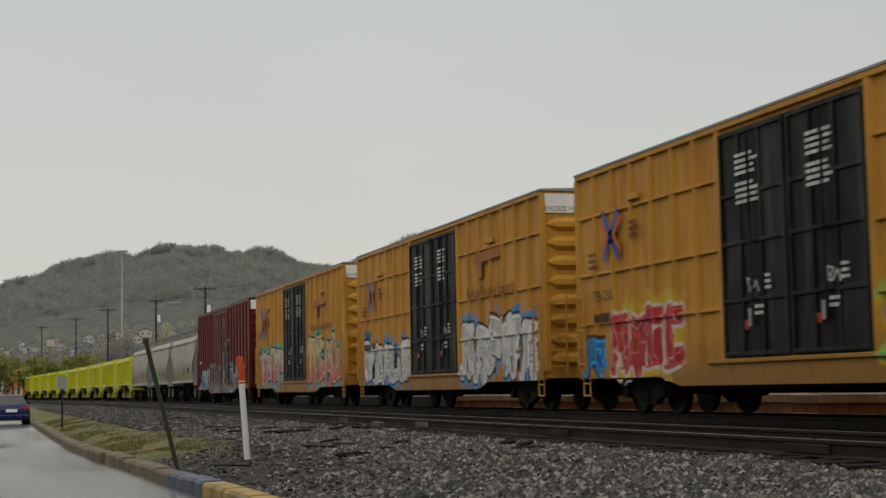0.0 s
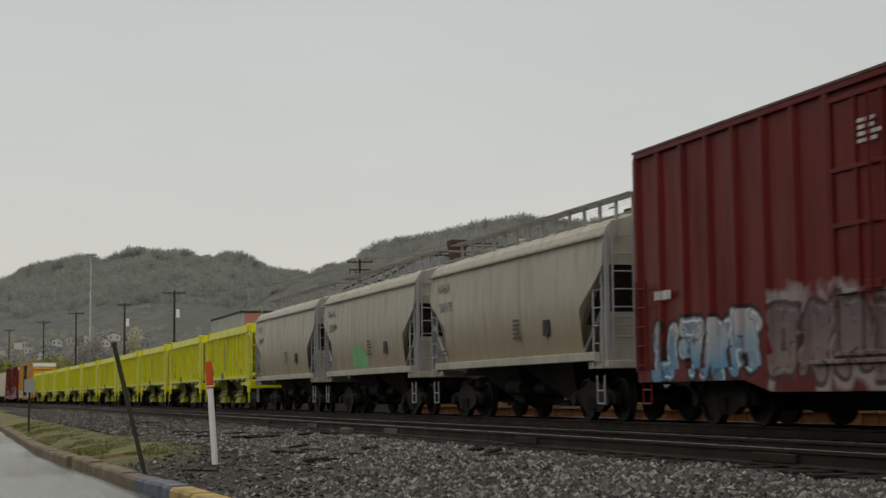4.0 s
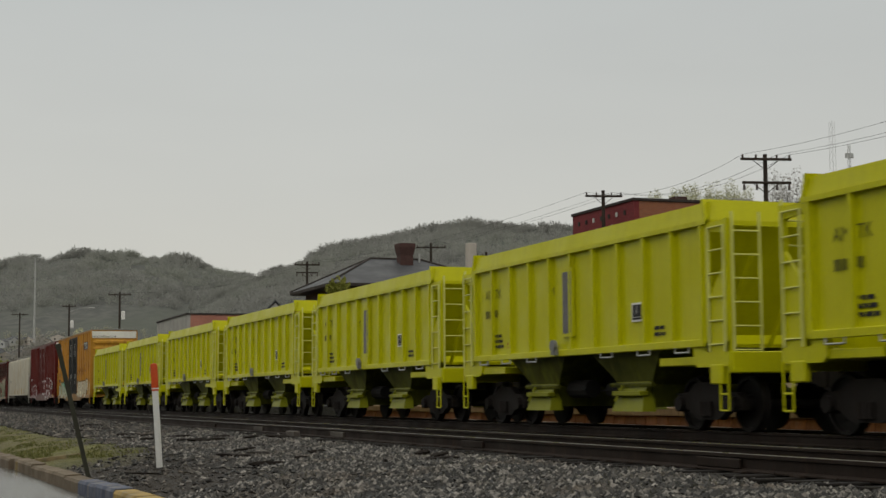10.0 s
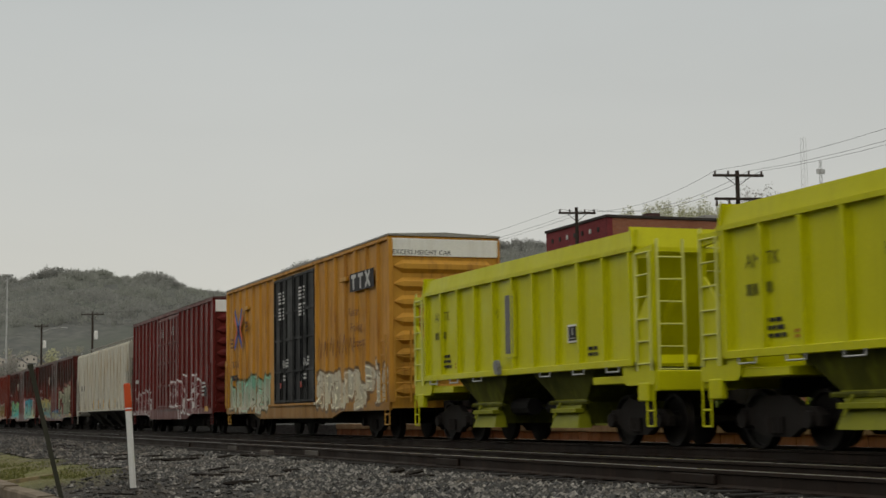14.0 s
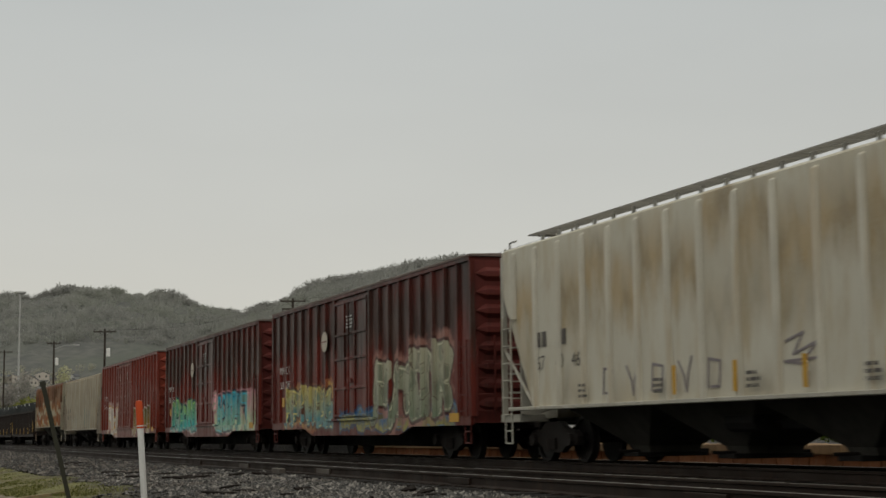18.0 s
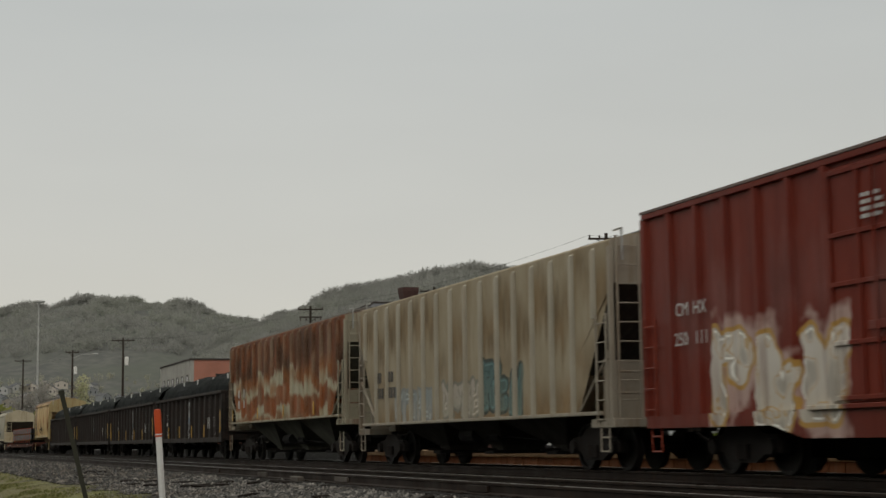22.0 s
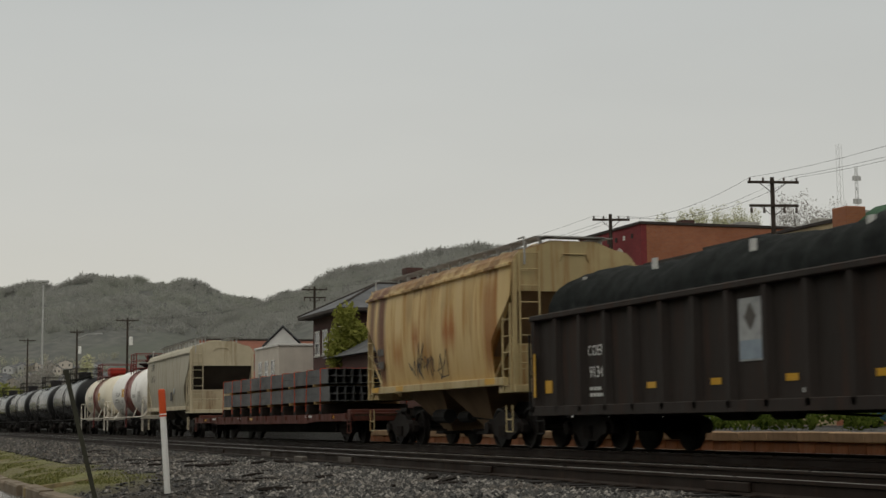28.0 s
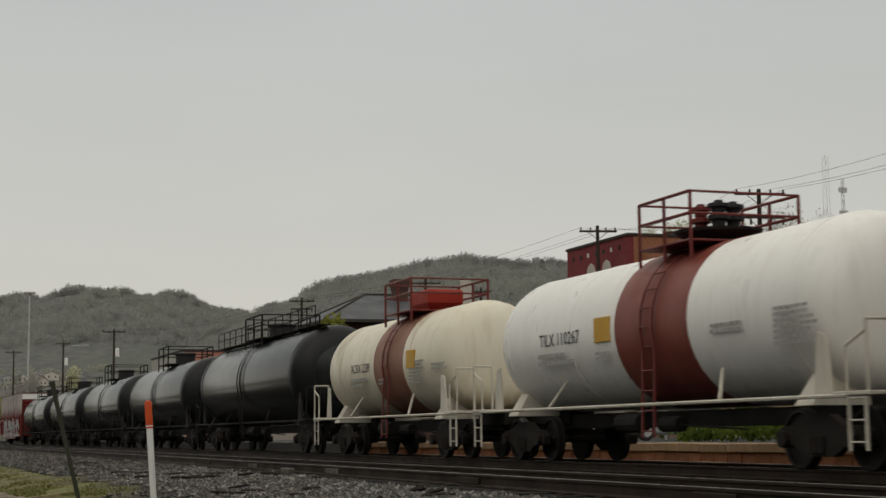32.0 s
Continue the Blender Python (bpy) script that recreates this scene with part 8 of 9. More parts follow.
# three grey covered hoppers
m_grey_trim = surface("hopper_grey_trim", (0.42, 0.39, 0.33), 0.5, streak=(0.22, 0.18, 0.13), samt=0.4)
m_grey_frame = surface("grey_end_frame", (0.34, 0.34, 0.35), 0.5, streak=(0.18, 0.16, 0.14), samt=0.3)
for k, (a, b) in enumerate(((94.9, 106.75), (108.05, 119.3), (120.55, 131.95))):
    paint = side_paint("grey_hopper_side", (0.42, 0.395, 0.34), (0.34, 0.31, 0.25), 0.42, rust=(0.22, 0.155, 0.10), ramt=0.35, low=(2.25, (0.27, 0.205, 0.125), 0.75), seed=6.0 + k,
                       tags=[(-0.2, 1.6, 1.5, 2.2, (0.1, 0.4, 0.15), (0.15, 0.45, 0.2), (0.2, 0.3, 0.15), None)] if k == 1 else ())
    car = covered_hopper("covered_hopper", "grey rounded covered hopper with rooftop running boards and grime", b - a, 3.95, 1.36, paint, m_grey_trim, True, bays=2, top=4.3, hip=2.35, post=m_grey_frame)
    h = (b - a) / 2
    x = -HW - 0.028
    side_text("NAHX", 0.36, m_ink, car, x, h - 1.4, 3.25)
    side_text(("501175", "503409", "500397")[k], 0.36, m_ink, car, x, h - 1.55, 2.75)
    part("data_plate", box(-HW - 0.022, -HW - 0.01, -h + 3.0, -h + 3.36, 1.85, 2.2), m_ink, car)
    stencil(car, x, -h + 5.0, 2.3, 0.5, 0.5, m_grey_print, 5)
    stencil(car, x, h - 1.2, 1.75, 0.8, 0.2, m_grey_print, 2)
    join_train(car, a, b)

# ten bright ballast hoppers
m_patch = surface("grey_panel", (0.17, 0.165, 0.175), 0.5, amt=0.6, scale=4)
first = ballast_hopper(m_lime, m_patch)
join_train(first, 133.2, 145.3)
for k in range(1, 10):
    extra = copy_thing(first, Matrix.Identity(4))
    join_train(extra, 133.2 + 13.6 * k, 145.3 + 13.6 * k)
    if k in (1, 3, 6, 7):
        for o in list(extra.children):
            if o.name.startswith(("side_window_panel", "panel_frame")):
                bpy.data.objects.remove(o)

amber_boxcar(269.45, 288.0, [(3.0, 8.9, 0.8, 2.0, (0.2, 0.42, 0.3), CREAM, (0.05, 0.06, 0.03), None), (-8.9, -2.5, 0.8, 1.9, CREAM, (0.6, 0.55, 0.4), (0.15, 0.1, 0.06), None)], 9.1, worn=0.6, red_mark=False, black_mark=True, logo=0.9)
red_boxcar(290.3, 308.5, 5.2, [(4.2, 8.8, 0.75, 1.9, (0.16, 0.03, 0.03), (0.13, 0.03, 0.03), (0.5, 0.48, 0.47), None), (-6.6, -0.4, 0.75, 2.3, (0.17, 0.03, 0.03), (0.14, 0.03, 0.03), (0.75, 0.73, 0.72), None)], 11.3, "dark red high-cube boxcar covered in pale line tags", doors=((-2.3, -0.1), (0.0, 2.3)))

m_scrawl = surface("faded_scrawl", (0.26, 0.23, 0.24), 0.6)
m_ivory_rib = surface("ivory_rib", (0.60, 0.575, 0.49), 0.5, streak=(0.45, 0.34, 0.19), samt=0.5)
paint = side_paint("ivory_hopper_side", (0.61, 0.585, 0.495), (0.53, 0.5, 0.41), 0.5, rust=(0.46, 0.37, 0.22), ramt=0.45, seed=12.0, rscale=(2.0, 2.0, 0.6), panels=(2 * 9.45 / 17, 0.0, ((3.1, 4.1, (0.42, 0.29, 0.13), 0.7, 1.1, 0.4, 0.95), (2.2, 3.2, (0.45, 0.36, 0.22), 0.5, 1.2, 0.4, 0.6), (1.0, 1.7, (0.47, 0.4, 0.28), 0.6, 0.7, 0.3, 0.5))))
m_ivory = surface("ivory_trim", (0.46, 0.44, 0.38), 0.55, streak=(0.25, 0.18, 0.1), samt=0.4)
car = join_train(covered_hopper("covered_hopper", "pale ivory ribbed covered hopper with three bays and stains", 19.4, 4.42, 1.1, paint, m_ivory, False, ribs=17, bays=4, top=4.62, hip=2.25, slope_in=1.5, low=0.34, rib_mat=m_ivory_rib, slope_mat=surface("ivory_grime", (0.075, 0.07, 0.06), 0.8, amt=0.6, streak=(0.035, 0.032, 0.03), samt=0.6)), 310.0, 329.4)
for y, z in ((7.7, 2.3), (7.42, 2.3), (6.75, 2.3), (6.48, 2.3)):
    part("mark_bar", box(-HW + 0.05, -HW + 0.066, y - 0.09, y + 0.09, z, z + 0.3), m_grey_print, car)
for y, w in ((7.6, "67"), (6.7, "60"), (5.95, "46")):
    side_text(w, 0.4, m_grey_print, car, -HW + 0.06, y, 1.85)
for y in (1.94, 0.0, -1.92, -3.9, -5.9):
    part("reflector", box(-HW - 0.045, -HW - 0.03, y - 0.05, y + 0.05, 1.2, 1.68), m_yink, car, "yellow reflector strip")
for k in range(5):
    y = 4.6 - k * 0.95
    part("sprayed_letter", stroke(((y + 0.2, 1.75), (y + 0.02, 1.5), (y - 0.05, 1.25), (y - 0.12, 1.55), (y - 0.24, 1.8)) if k % 2 else ((y + 0.2, 1.3), (y + 0.16, 1.75), (y - 0.2, 1.7), (y - 0.16, 1.3), (y + 0.1, 1.3)), 0.045, -HW + 0.062), m_scrawl, car)
part("sprayed_scrawl", stroke(((-1.3, 1.9), (-1.75, 2.0), (-1.5, 1.7), (-2.1, 1.85), (-1.7, 1.55), (-1.25, 1.6), (-2.2, 1.62)), 0.04, -HW + 0.062), m_scrawl, car)
for k in range(5):
    stencil(car, -HW - 0.018, 5.5 - k * 3, 1.5, 0.4, 0.3, m_grey_print, 3)

m_bright_end = surface("orange_red_end", (0.24, 0.045, 0.025), 0.5, streak=(0.1, 0.02, 0.015), samt=0.5)
SOOT = (0.02, 0.011, 0.009)
m_soot_end = surface("sooty_red_end", (0.12, 0.025, 0.02), 0.55, streak=(0.04, 0.015, 0.012), samt=0.6)
for a, b, top, tags, sd in ((331.0, 349.3, 4.62, [(2.0, 7.6, 0.8, 2.1, (0.46, 0.26, 0.08), (0.34, 0.2, 0.08), (0.3, 0.11, 0.05), None, 1), (-8.0, 1.2, 0.72, 1.25, (0.04, 0.12, 0.24), (0.3, 0.28, 0.08), (0.04, 0.06, 0.12), None, 1),
                                                (1.9, 7.6, 0.85, 2.1, (0.5, 0.42, 0.14), (0.14, 0.3, 0.32), (0.1, 0.05, 0.04), None), (-7.9, -1.7, 0.8, 2.6, (0.4, 0.39, 0.28), (0.2, 0.24, 0.17), (0.07, 0.035, 0.03), (0.32, 0.16, 0.13))], 14.0),
                            (351.2, 369.25, 4.6, [(1.8, 7.8, 0.8, 2.0, (0.45, 0.36, 0.28), (0.22, 0.5, 0.45), (0.42, 0.24, 0.24), None, 1), (-8.4, -1.5, 0.75, 2.2, (0.5, 0.26, 0.29), (0.5, 0.62, 0.42), (0.45, 0.22, 0.24), None, 1),
                                                 (1.9, 7.8, 0.85, 2.1, (0.28, 0.48, 0.16), (0.1, 0.46, 0.46), (0.02, 0.1, 0.1), None), (-7.2, -1.9, 0.85, 2.3, (0.03, 0.33, 0.46), (0.3, 0.52, 0.4), (0.015, 0.05, 0.08), None)], 15.5)):
    # patches: first soot, then a paler band for reflections painted into the colour
    car = red_boxcar(a, b, top, tags, sd, "sooty brown-red boxcar with large sprayed murals along its lower half", soot=(3.0, SOOT, 0.45), patches=((2.85, 4.25, (0.032, 0.019, 0.014), 0.85, 1.1, 0.3, 1.1), (3.2, 4.0, (0.11, 0.075, 0.06), 0.5, 1.6, 0.4, 0.45)), doors=((-1.45, 1.75),), ribs=8, white_top=False, fitted=False, end_mat=m_soot_end, stamp=False, col=(0.15, 0.026, 0.018), dark=(0.08, 0.016, 0.012))
    for yy, zz, w in ((7.75, 2.55, "MW"), (7.05, 2.55, "CX"), (7.75, 2.08, "500"), (7.0, 2.08, "295" if sd > 15 else "287")):
        side_text(w, 0.34, m_wink, car, -HW - 0.006, yy, zz)
    part("reflector", box(-HW - 0.012, -HW - 0.004, 7.45, 7.75, 1.5, 1.8), m_yink, car)
    part("round_emblem", lathe(((-0.008, 0.001), (-0.008, 0.3), (0.004, 0.3)), "x", 24), surface("pale_emblem", (0.55, 0.5, 0.42), 0.6), car, "pale round emblem", m=pose(-HW - 0.006, 2.75, 3.32))
    part("emblem_line", box(-HW - 0.018, -HW - 0.014, 2.52, 2.98, 3.3, 3.34), m_maroon, car)
# the pale mid-height patches are wet reflection put into the colour
car = red_boxcar(371.5, 389.85, 4.62, [(2.9, 6.9, 0.7, 2.15, (0.66, 0.62, 0.56), (0.55, 0.5, 0.42), (0.5, 0.3, 0.08), (0.5, 0.36, 0.32)), (-7.2, -2.0, 0.8, 2.1, (0.11, 0.105, 0.05), (0.32, 0.21, 0.06), (0.5, 0.44, 0.38), None)], 17.0, "rust-red boxcar with double doors and cream tags", white_top=False, fitted=False, ribs=8, col=(0.2, 0.034, 0.02), dark=(0.12, 0.022, 0.015), end_mat=m_bright_end, stamp=False, patches=((2.3, 3.3, (0.27, 0.12, 0.105), 0.5, 0.9, 0.3, 0.7),), doors=((-1.5, 0.9), (0.95, 3.35)))
side_text("CM", 0.32, m_wink, car, -HW - 0.006, 7.7, 2.65)
side_text("HX", 0.32, m_wink, car, -HW - 0.006, 7.1, 2.65)
side_text("250", 0.32, m_wink, car, -HW - 0.006, 7.75, 2.15)
side_text("111", 0.32, m_wink, car, -HW - 0.006, 7.05, 2.15)

# ribs paler than the sheets: their highlight is put into the colour
m_beige_rib = surface("beige_rib", (0.43, 0.395, 0.32), 0.55, streak=(0.3, 0.24, 0.16), samt=0.5)
paint = side_paint("beige_hopper_side", (0.40, 0.345, 0.25), (0.31, 0.25, 0.16), 0.55, rust=(0.25, 0.18, 0.11), ramt=0.4, seed=19.0, panels=(2 * 8.05 / 16, 0.5, ((2.9, 3.9, (0.25, 0.17, 0.09), 0.85, 1.2, 0.3, 0.9), (1.9, 2.6, (0.27, 0.19, 0.11), 0.7, 0.7, 0.3, 0.6), (0.0, 1.5, (0.26, 0.15, 0.06), 0.7, 0.6, 0.25, 0.8))), tags=[(2.0, 5.0, 1.15, 1.9, (0.3, 0.33, 0.33), (0.38, 0.38, 0.35), (0.24, 0.26, 0.26), None), (-3.9, -1.5, 1.15, 2.3, (0.10, 0.17, 0.17), (0.16, 0.22, 0.2), (0.04, 0.06, 0.06), None), (-1.4, 1.2, 1.15, 2.0, (0.45, 0.4, 0.34), (0.4, 0.37, 0.3), (0.22, 0.22, 0.19), None)])
m_beige = surface("beige_trim", (0.36, 0.32, 0.26), 0.6, streak=(0.2, 0.12, 0.06), samt=0.5)
car = join_train(covered_hopper("covered_hopper", "dirty beige ribbed covered hopper with faded tags", 16.6, 4.3, 1.1, paint, m_beige, False, ribs=16, bays=3, top=4.5, hip=2.2, slope_in=1.45, rib_mat=m_beige_rib, walk_rail=0.05), 391.2, 407.8)
for y, z in ((6.5, 2.2), (6.26, 2.2), (5.45, 2.2), (5.2, 2.2), (6.55, 1.78), (6.3, 1.78), (6.05, 1.78), (5.5, 1.78), (5.25, 1.78), (5.0, 1.78)):
    part("mark_bar", box(-HW + 0.05, -HW + 0.066, y - 0.08, y + 0.08, z, z + 0.28), m_grey_print, car)

# grime made paler than on other undersides: sky light put into the colour
m_lit_grime = surface("olive_grime", (0.13, 0.13, 0.105), 0.75, amt=0.7, scale=0.6, dark=0.3, streak=(0.06, 0.055, 0.045), samt=0.6)
paint = side_paint("rusted_hopper_side", (0.47, 0.45, 0.345), (0.38, 0.33, 0.22), 0.6, rust=(0.36, 0.2, 0.08), ramt=0.4, seed=21.0, rscale=(1.7, 1.7, 0.55), panels=(2 * 8.075 / 17, 0.0, ((2.75, 7.0, (0.19, 0.05, 0.017), 0.98, 0.85, 0.08, 1.25), (3.1, 4.1, (0.07, 0.03, 0.018), 0.85, 1.2, 0.25, 0.75), (2.55, 2.95, (0.36, 0.13, 0.035), 0.7, 0.6, 0.15, 0.8), (1.68, 2.36, (0.29, 0.075, 0.018), 0.97, 0.5, 0.07, 1.15), (1.3, 1.68, (0.25, 0.09, 0.03), 0.9, 0.4, 0.08, 0.6))))
m_rusty = surface("rusted_trim", (0.36, 0.33, 0.25), 0.75, streak=(0.16, 0.05, 0.02), samt=0.8)
car = join_train(covered_hopper("covered_hopper", "badly rusted ribbed covered hopper, orange over cream", 16.65, 4.35, 1.42, paint, m_rusty, False, ribs=17, bays=3, top=4.52, hip=2.3, slope_in=1.45, walk_rail=0.13, slope_mat=m_lit_grime), 409.2, 425.85)
for y, z in ((6.75, 2.35), (6.5, 2.35), (5.9, 2.35), (5.65, 2.35), (6.75, 1.95), (6.5, 1.95), (5.9, 1.95), (5.65, 1.95)):
    part("mark_bar", box(-HW + 0.05, -HW + 0.066, y - 0.11, y + 0.11, z, z + 0.3), m_wink, car)
for y in (7.2, 2.9, -1.0, -5.0):
    part("reflector", box(-HW - 0.045, -HW - 0.03, y - 0.05, y + 0.05, 1.5, 1.9), m_yink, car, "yellow reflector strip")

paint = side_paint("gondola_side", (0.037, 0.030, 0.027), (0.022, 0.019, 0.017), 0.65, rust=(0.07, 0.04, 0.03), ramt=0.5, seed=23.0)
gon, gl = gondola(paint)
load = netted_load(gl)
gondolas = [gon] + [copy_thing(gon, Matrix.Identity(4)) for _ in range(3)]
for k, c in enumerate(gondolas):
    l = load if k == 0 else copy_thing(load, Matrix.Identity(4))
    if k >= 2:
        for o in list(c.children):
            if o.name.startswith(("sprayed_scrawl", "reflector")):
                bpy.data.objects.remove(o)
        xs_ = -(HW - 0.13)
        for y in (7.46, 2.87, 0.57, -1.72, -4.02, -6.31):
            part("reflector", box(xs_ - 0.012, xs_ - 0.002, y - 0.17, y + 0.17, 1.16, 1.27 if y < 7 else 1.42), m_yink, c, "yellow reflector plate")
    side_text("COER", 0.29, m_bright_print, c, -(HW - 0.13) - 0.008, 5.16, 1.84)
    if k > 1:
        side_text(("9190", "9134")[k - 2], 0.31, m_bright_print, c, -(HW - 0.13) - 0.008, 5.16, 1.42)
    else:
        stencil(c, -(HW - 0.13) - 0.004, 5.27, 1.66, 0.8, 0.26, m_bright_print, 1, "number_stencil")
    join_train(c, 427.1 + 17.15 * k, 443.4 + 17.15 * k)
    join_train(l, 427.1 + 17.15 * k, 443.4 + 17.15 * k)

paint = side_paint("cream_hopper_side", (0.64, 0.48, 0.235), (0.53, 0.36, 0.15), 0.5, rust=(0.36, 0.155, 0.03), ramt=0.75, low=(2.0, (0.46, 0.27, 0.09), 0.4), seed=25.0, rscale=(2.6, 2.6, 0.22), panels=(0.75, 0.2, ((2.2, 2.9, (0.42, 0.17, 0.03), 0.7, 0.8, 0.45, 0.5), (4.02, 9.0, (0.17, 0.075, 0.03), 0.85, 0.25, 0.12, 1.1), (3.2, 4.2, (0.45, 0.24, 0.07), 0.5, 1.3, 0.4, 0.4))), runs=((4.9, 0.4, 2.2, 4.6, (0.15, 0.07, 0.05), 0.9), (4.0, 0.55, 1.5, 4.6, (0.14, 0.06, 0.04), 1.0), (2.6, 0.7, 1.9, 2.9, (0.38, 0.15, 0.025), 0.8), (1.1, 0.5, 2.4, 3.1, (0.30, 0.085, 0.02), 0.9), (-1.5, 1.0, 2.3, 3.2, (0.33, 0.1, 0.02), 0.85), (-4.2, 0.8, 1.8, 3.9, (0.3, 0.11, 0.03), 0.7)))
m_rust_dirt = surface("rusty_grime", (0.26, 0.17, 0.1), 0.8, amt=0.6, streak=(0.2, 0.12, 0.06), samt=0.5)
m_cream = surface("cream_trim", (0.48, 0.38, 0.2), 0.55, streak=(0.26, 0.11, 0.03), samt=0.7)
car = join_train(covered_hopper("covered_hopper", "cream rounded covered hopper with heavy orange rust stains", 11.1, 4.2, 1.5, paint, m_cream, True, bays=2, top=4.55, hip=2.4, walk_rail=0.12, slope_mat=m_rust_dirt), 495.8, 506.9)
pen = random.Random(8)
for y in (1.3, 0.95, 0.6, 0.2, -0.2, -0.8, -1.2):
    pts = [(y + pen.uniform(-0.28, 0.28), 1.95 + pen.uniform(-0.32, 0.32) + (0.35 if i == 3 else 0)) for i in range(8)]
    part("sprayed_scrawl", stroke(pts, 0.022, -HW - 0.016), m_ink, car, "thin black sprayed scrawl")
for y in (-4.2, 2.4, 4.6):
    part("reflector", box(-HW - 0.03, -HW - 0.018, y - 0.3, y + 0.3, 1.42, 1.55), m_yink, car)
stencil(car, -HW - 0.028, 4.0, 2.6, 0.6, 0.7, m_grey_print, 2, "number_stencil")

paint = side_paint("flat_side", (0.11, 0.034, 0.024), (0.06, 0.024, 0.018), 0.6, rust=(0.05, 0.025, 0.02), ramt=0.6, seed=27.0)
flat, _ = flatcar(paint)
join_train(flat, 508.3, 533.5)
for i in range(2):
    for j in range(2):
        bu = tube_bundle(16.4, 2, 5) if (i, j) == (0, 0) else copy_thing(base_bundle, Matrix.Identity(4))
        if (i, j) == (0, 0):
            base_bundle = bu
        bu["offset"] = (-0.7 + 1.4 * i, -1.25 + 0.15 * j, 1.29 + 0.555 * j)
        join_train(bu, 508.3, 533.5)
for k in range(10):
    y = -8.6 + 1.7 * k
    cr_ = thing("timber_cradle", "dark timber cradle under the steel load", "cradle", "load cradles", bm=box(-1.42, 1.42, y - 0.2, y + 0.2, 0.86, 1.2, 0.02), material=m_debris)
    join_train(cr_, 508.3, 533.5)
    lo, hi = 1.0, 2.325
    lean = (0.0, 0.12, -0.08, 0.05)[k % 4]
    st = thing("load_strap", "orange strap over the steel load", "strap", "load straps", bm=loft([[(px + ax * 0.011, py + ay * 0.022, pz + az * 0.011) for ax, ay, az in ((-1, -1, -1), (-1, 1, -1), (1, 1, 1), (1, -1, 1))] for px, py, pz in ((-1.43, y + lean, lo), (-1.425, y, hi - 0.01), (-1.39, y, hi), (1.39, y, hi), (1.425, y, hi - 0.01), (1.43, y - lean, lo))]), material=m_strap)
    join_train(st, 508.3, 533.5)

paint = side_paint("olive_hopper_side", (0.42, 0.39, 0.31), (0.355, 0.325, 0.25), 0.5, rust=(0.22, 0.17, 0.10), ramt=0.35, low=(2.1, (0.2, 0.18, 0.13), 0.3), seed=29.0)
m_olivegrey = surface("warm_grey_trim", (0.56, 0.49, 0.35), 0.55, streak=(0.2, 0.12, 0.05), samt=0.6)
# its dark slope material holds grey-brown grime and painted recess shade
car = join_train(covered_hopper("covered_hopper", "warm grey rounded covered hopper with pale end frames", 12.4, 4.05, 1.4, paint, m_olivegrey, True, bays=2, top=4.4, hip=2.3, post=m_olivegrey, walk_rail=0.23, bulk=surface("rust_stained_end", (0.5, 0.42, 0.29), 0.6, amt=0.4, streak=(0.13, 0.055, 0.025), samt=0.95, sscale=(1.8, 1.8, 0.25)), slope_mat=surface("grey_brown_grime", (0.055, 0.047, 0.04), 0.8, amt=0.4)), 535.05, 547.45)
side_text("CBFX", 0.46, m_ink, car, -HW - 0.028, 4.0, 3.35)
side_text("305262", 0.46, m_ink, car, -HW - 0.028, 3.95, 2.78)
for y, z in ((0.4, 2.1), (-2.4, 2.2)):
    part("notice_label", box(-HW - 0.028, -HW - 0.015, y - 0.2, y + 0.2, z - 0.13, z + 0.13), m_board, car)
part("data_plate", box(-HW - 0.022, -HW - 0.012, -1.8, -1.4, 1.75, 2.15), m_ink, car)

paint = side_paint("white_tank", (0.86, 0.85, 0.82), (0.78, 0.76, 0.72), 0.32, gloss=0.5, rust=(0.55, 0.5, 0.44), ramt=0.18, seed=31.0)
m_whitefit = surface("off_white_fittings", (0.62, 0.58, 0.5), 0.5, streak=(0.4, 0.3, 0.18), samt=0.4)
m_band = surface("red_brown_band", (0.23, 0.058, 0.042), 0.4, streak=(0.12, 0.03, 0.025), samt=0.4)
t1 = tank_car("tank_car", "white tank car with a dark red band and open valve platform", 15.0, 1.44, 2.46, paint, m_whitefit, (-2.4, 0.3), m_band, "valves", rail_mat=m_maroon, cy=-1.05, g=0.95, tank_in=1.15)
join_train(t1, 549.0, 564.0)
m_pale_print = surface("faded_print", (0.36, 0.35, 0.33), 0.6)


def tank_labels(car, r, zc, ln, marks, label_y):
    """Lettering and labels laid on the curved flank just above its widest line."""
    x = -(r + 0.012)
    far = ln / 2
    side_text(marks, 0.36, m_ink, car, x + 0.002, far - 4.7, zc - 0.15)
    part("yellow_label", box(x - 0.012, x + 0.03, label_y - 0.32, label_y + 0.32, zc - 0.2, zc + 0.26, 0.004), m_yink, car)
    stencil(car, x - 0.002, far - 4.6, zc - 0.3, 1.8, 0.3, m_pale_print, 2)
    stencil(car, x - 0.002, far - 6.7, zc - 0.38, 0.6, 0.2, m_pale_print, 2)
    stencil(car, x - 0.002, far - 11.3, zc - 0.15, 1.2, 0.2, m_pale_print, 2)
    stencil(car, x - 0.002, far - 13.2 if ln > 14 else far - 9.6, zc - 0.02, 1.2, 0.62, m_pale_print, 7)


tank_labels(t1, 1.44, 2.46, 15.0, "TILX 110267", 0.83)
paint = side_paint("cream_tank", (0.74, 0.69, 0.57), (0.66, 0.6, 0.46), 0.36, gloss=0.4, rust=(0.5, 0.38, 0.24), ramt=0.25, seed=33.0, panels=(0.9, 0.0, ((0.7, 9.0, (0.5, 0.36, 0.2), 0.5, 1.5, 0.3, 0.35), (-9.0, -0.95, (0.3, 0.19, 0.08), 0.6, 0.6, 0.3, 0.6))))
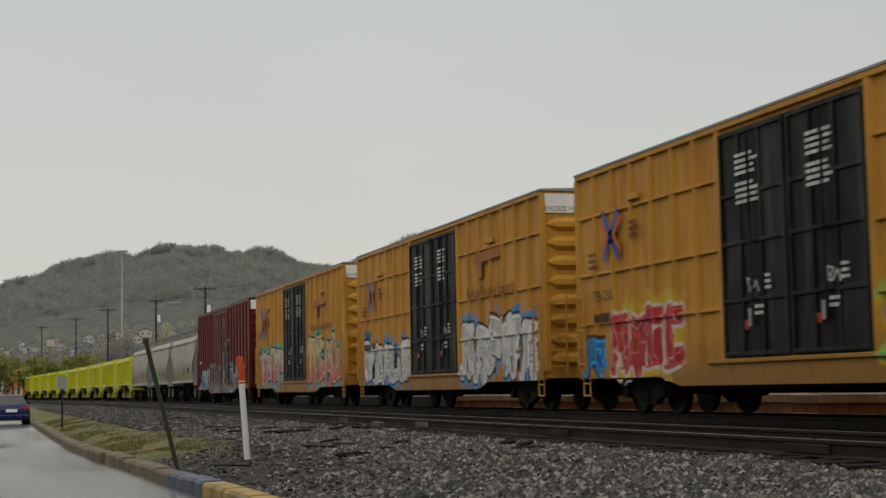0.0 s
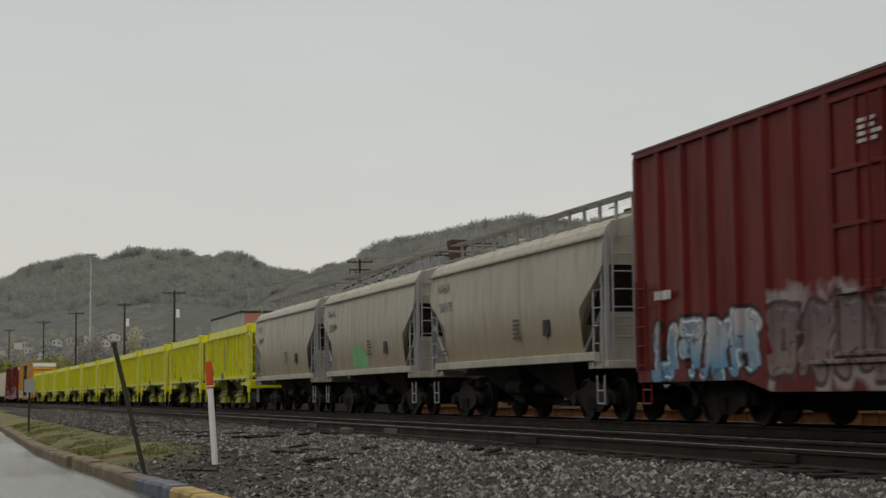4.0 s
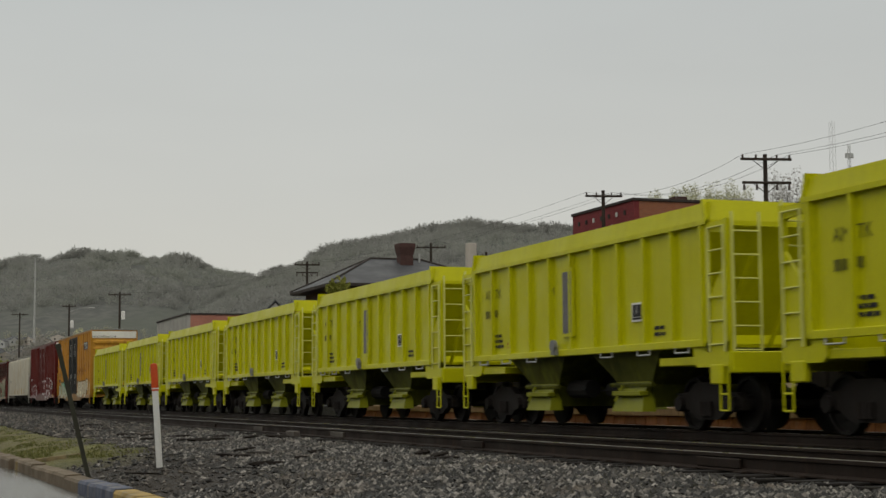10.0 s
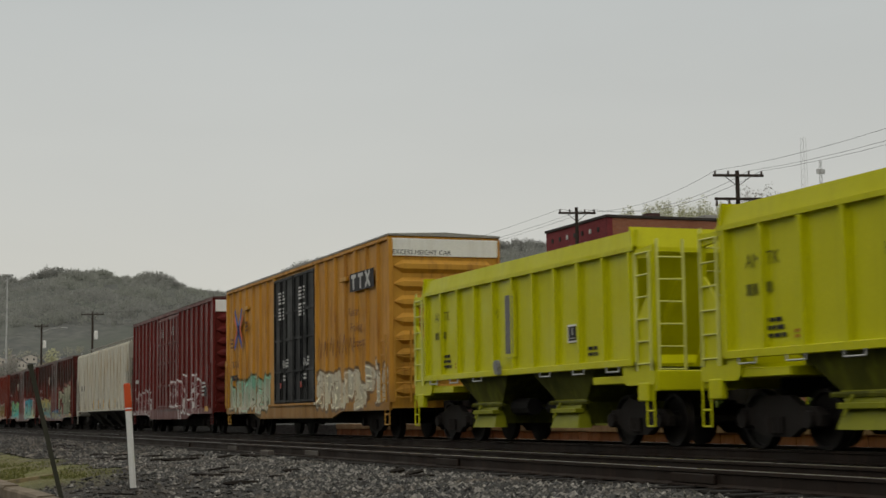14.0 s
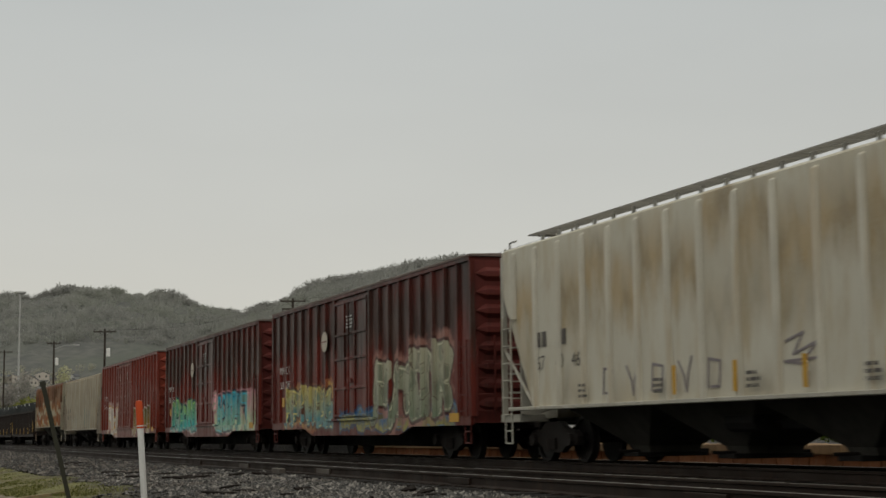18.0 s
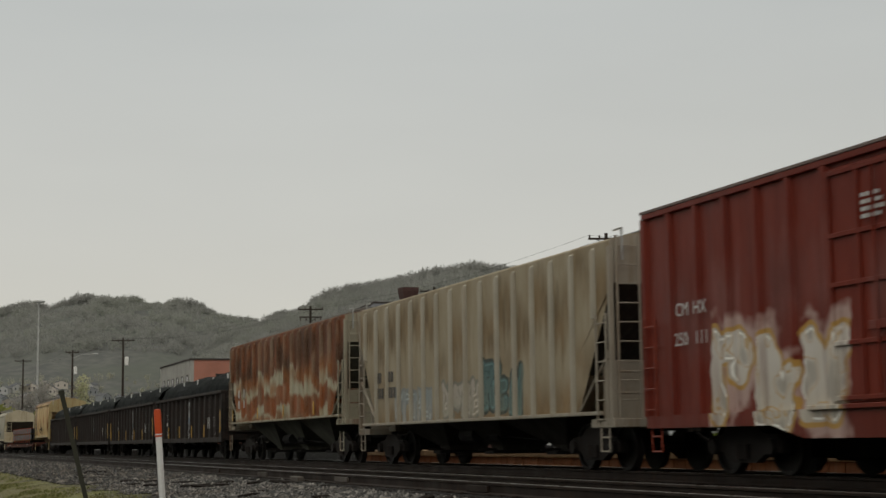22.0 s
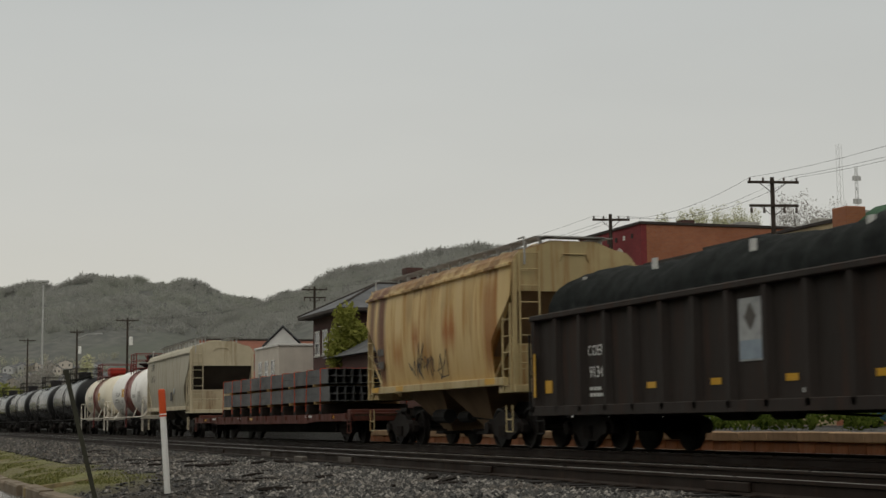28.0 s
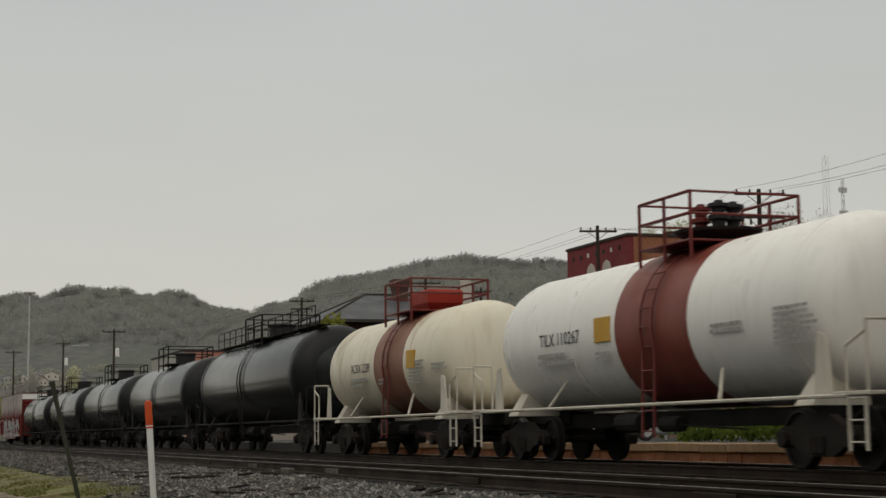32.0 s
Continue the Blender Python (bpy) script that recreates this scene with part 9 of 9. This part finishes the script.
t2 = tank_car("tank_car", "cream tank car with faded band and bright red valve housing", 12.7, 1.40, 2.46, paint, m_whitefit, (-2.1, 0.4), surface("faded_band", (0.26, 0.12, 0.08), 0.5), "box", rail_mat=m_maroon, cy=-0.8, g=1.1)
tank_labels(t2, 1.40, 2.46, 12.7, "RCRX 2289", -2.75)
join_train(t2, 565.0, 577.7)
# the paler upper band is sky sheen put into the colour
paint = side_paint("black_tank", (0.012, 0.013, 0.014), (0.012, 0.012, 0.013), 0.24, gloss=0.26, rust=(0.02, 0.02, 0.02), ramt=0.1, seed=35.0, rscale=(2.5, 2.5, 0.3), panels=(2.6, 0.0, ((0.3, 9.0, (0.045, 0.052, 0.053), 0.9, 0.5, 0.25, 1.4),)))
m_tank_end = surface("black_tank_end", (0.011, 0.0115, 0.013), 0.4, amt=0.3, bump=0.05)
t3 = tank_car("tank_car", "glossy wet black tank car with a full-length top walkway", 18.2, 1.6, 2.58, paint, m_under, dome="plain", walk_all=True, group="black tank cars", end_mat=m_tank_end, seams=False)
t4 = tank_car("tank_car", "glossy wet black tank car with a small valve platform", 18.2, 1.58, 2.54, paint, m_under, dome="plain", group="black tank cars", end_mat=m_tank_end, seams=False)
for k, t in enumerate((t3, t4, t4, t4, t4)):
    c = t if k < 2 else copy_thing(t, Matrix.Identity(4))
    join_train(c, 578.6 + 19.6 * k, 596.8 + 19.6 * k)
red_boxcar(676.8, 695.2, 4.7, [(-7, 7, 0.8, 2.4, GREY, (0.3, 0.3, 0.3), BOXRED_D, None)], 37.0, "distant red boxcar with a pale upper body", soot=(3.0, (0.5, 0.48, 0.46), 0.9), fitted=True)


# ---- what moves ----
def rail_pose(s, dx=0.0, dy=0.0, dz=0.0):
    turn = math.degrees(max(0.0, s - BEND) / RADIUS)
    return pose(XT + bend(s), s, 0, 0, 0, turn) @ pose(dx, dy, dz)


def motions():
    for ob, u in TRAIN:
        off = ob.get("offset", (0.0, 0.0, 0.0))
        walk(ob, [(t, rail_pose(u - SPEED * t, *off)) for t in range(33)])
    lead = {}
    for k, w in WHEELSETS:
        if k not in lead:
            y = -0.889 if k == 0 else 0.889
            turn = math.degrees(SPEED / WHEEL_R) / FPS
            walk(w, [(i / FPS, pose(0, y, WHEEL_R, turn * i)) for i in range(32 * FPS + 1)])
            lead[k] = w
    for k, part_name, in ((0, "wheelset"), (1, "wheelset")):
        act = lead[k].animation_data
        for o in bpy.data.objects:
            if o.name.startswith(part_name) and o.data == lead[k].data and o != lead[k]:
                o.rotation_mode = "QUATERNION"
                o.animation_data_create()
                o.animation_data.action = act.action
                o.animation_data.action_slot = act.action_slot


motions()
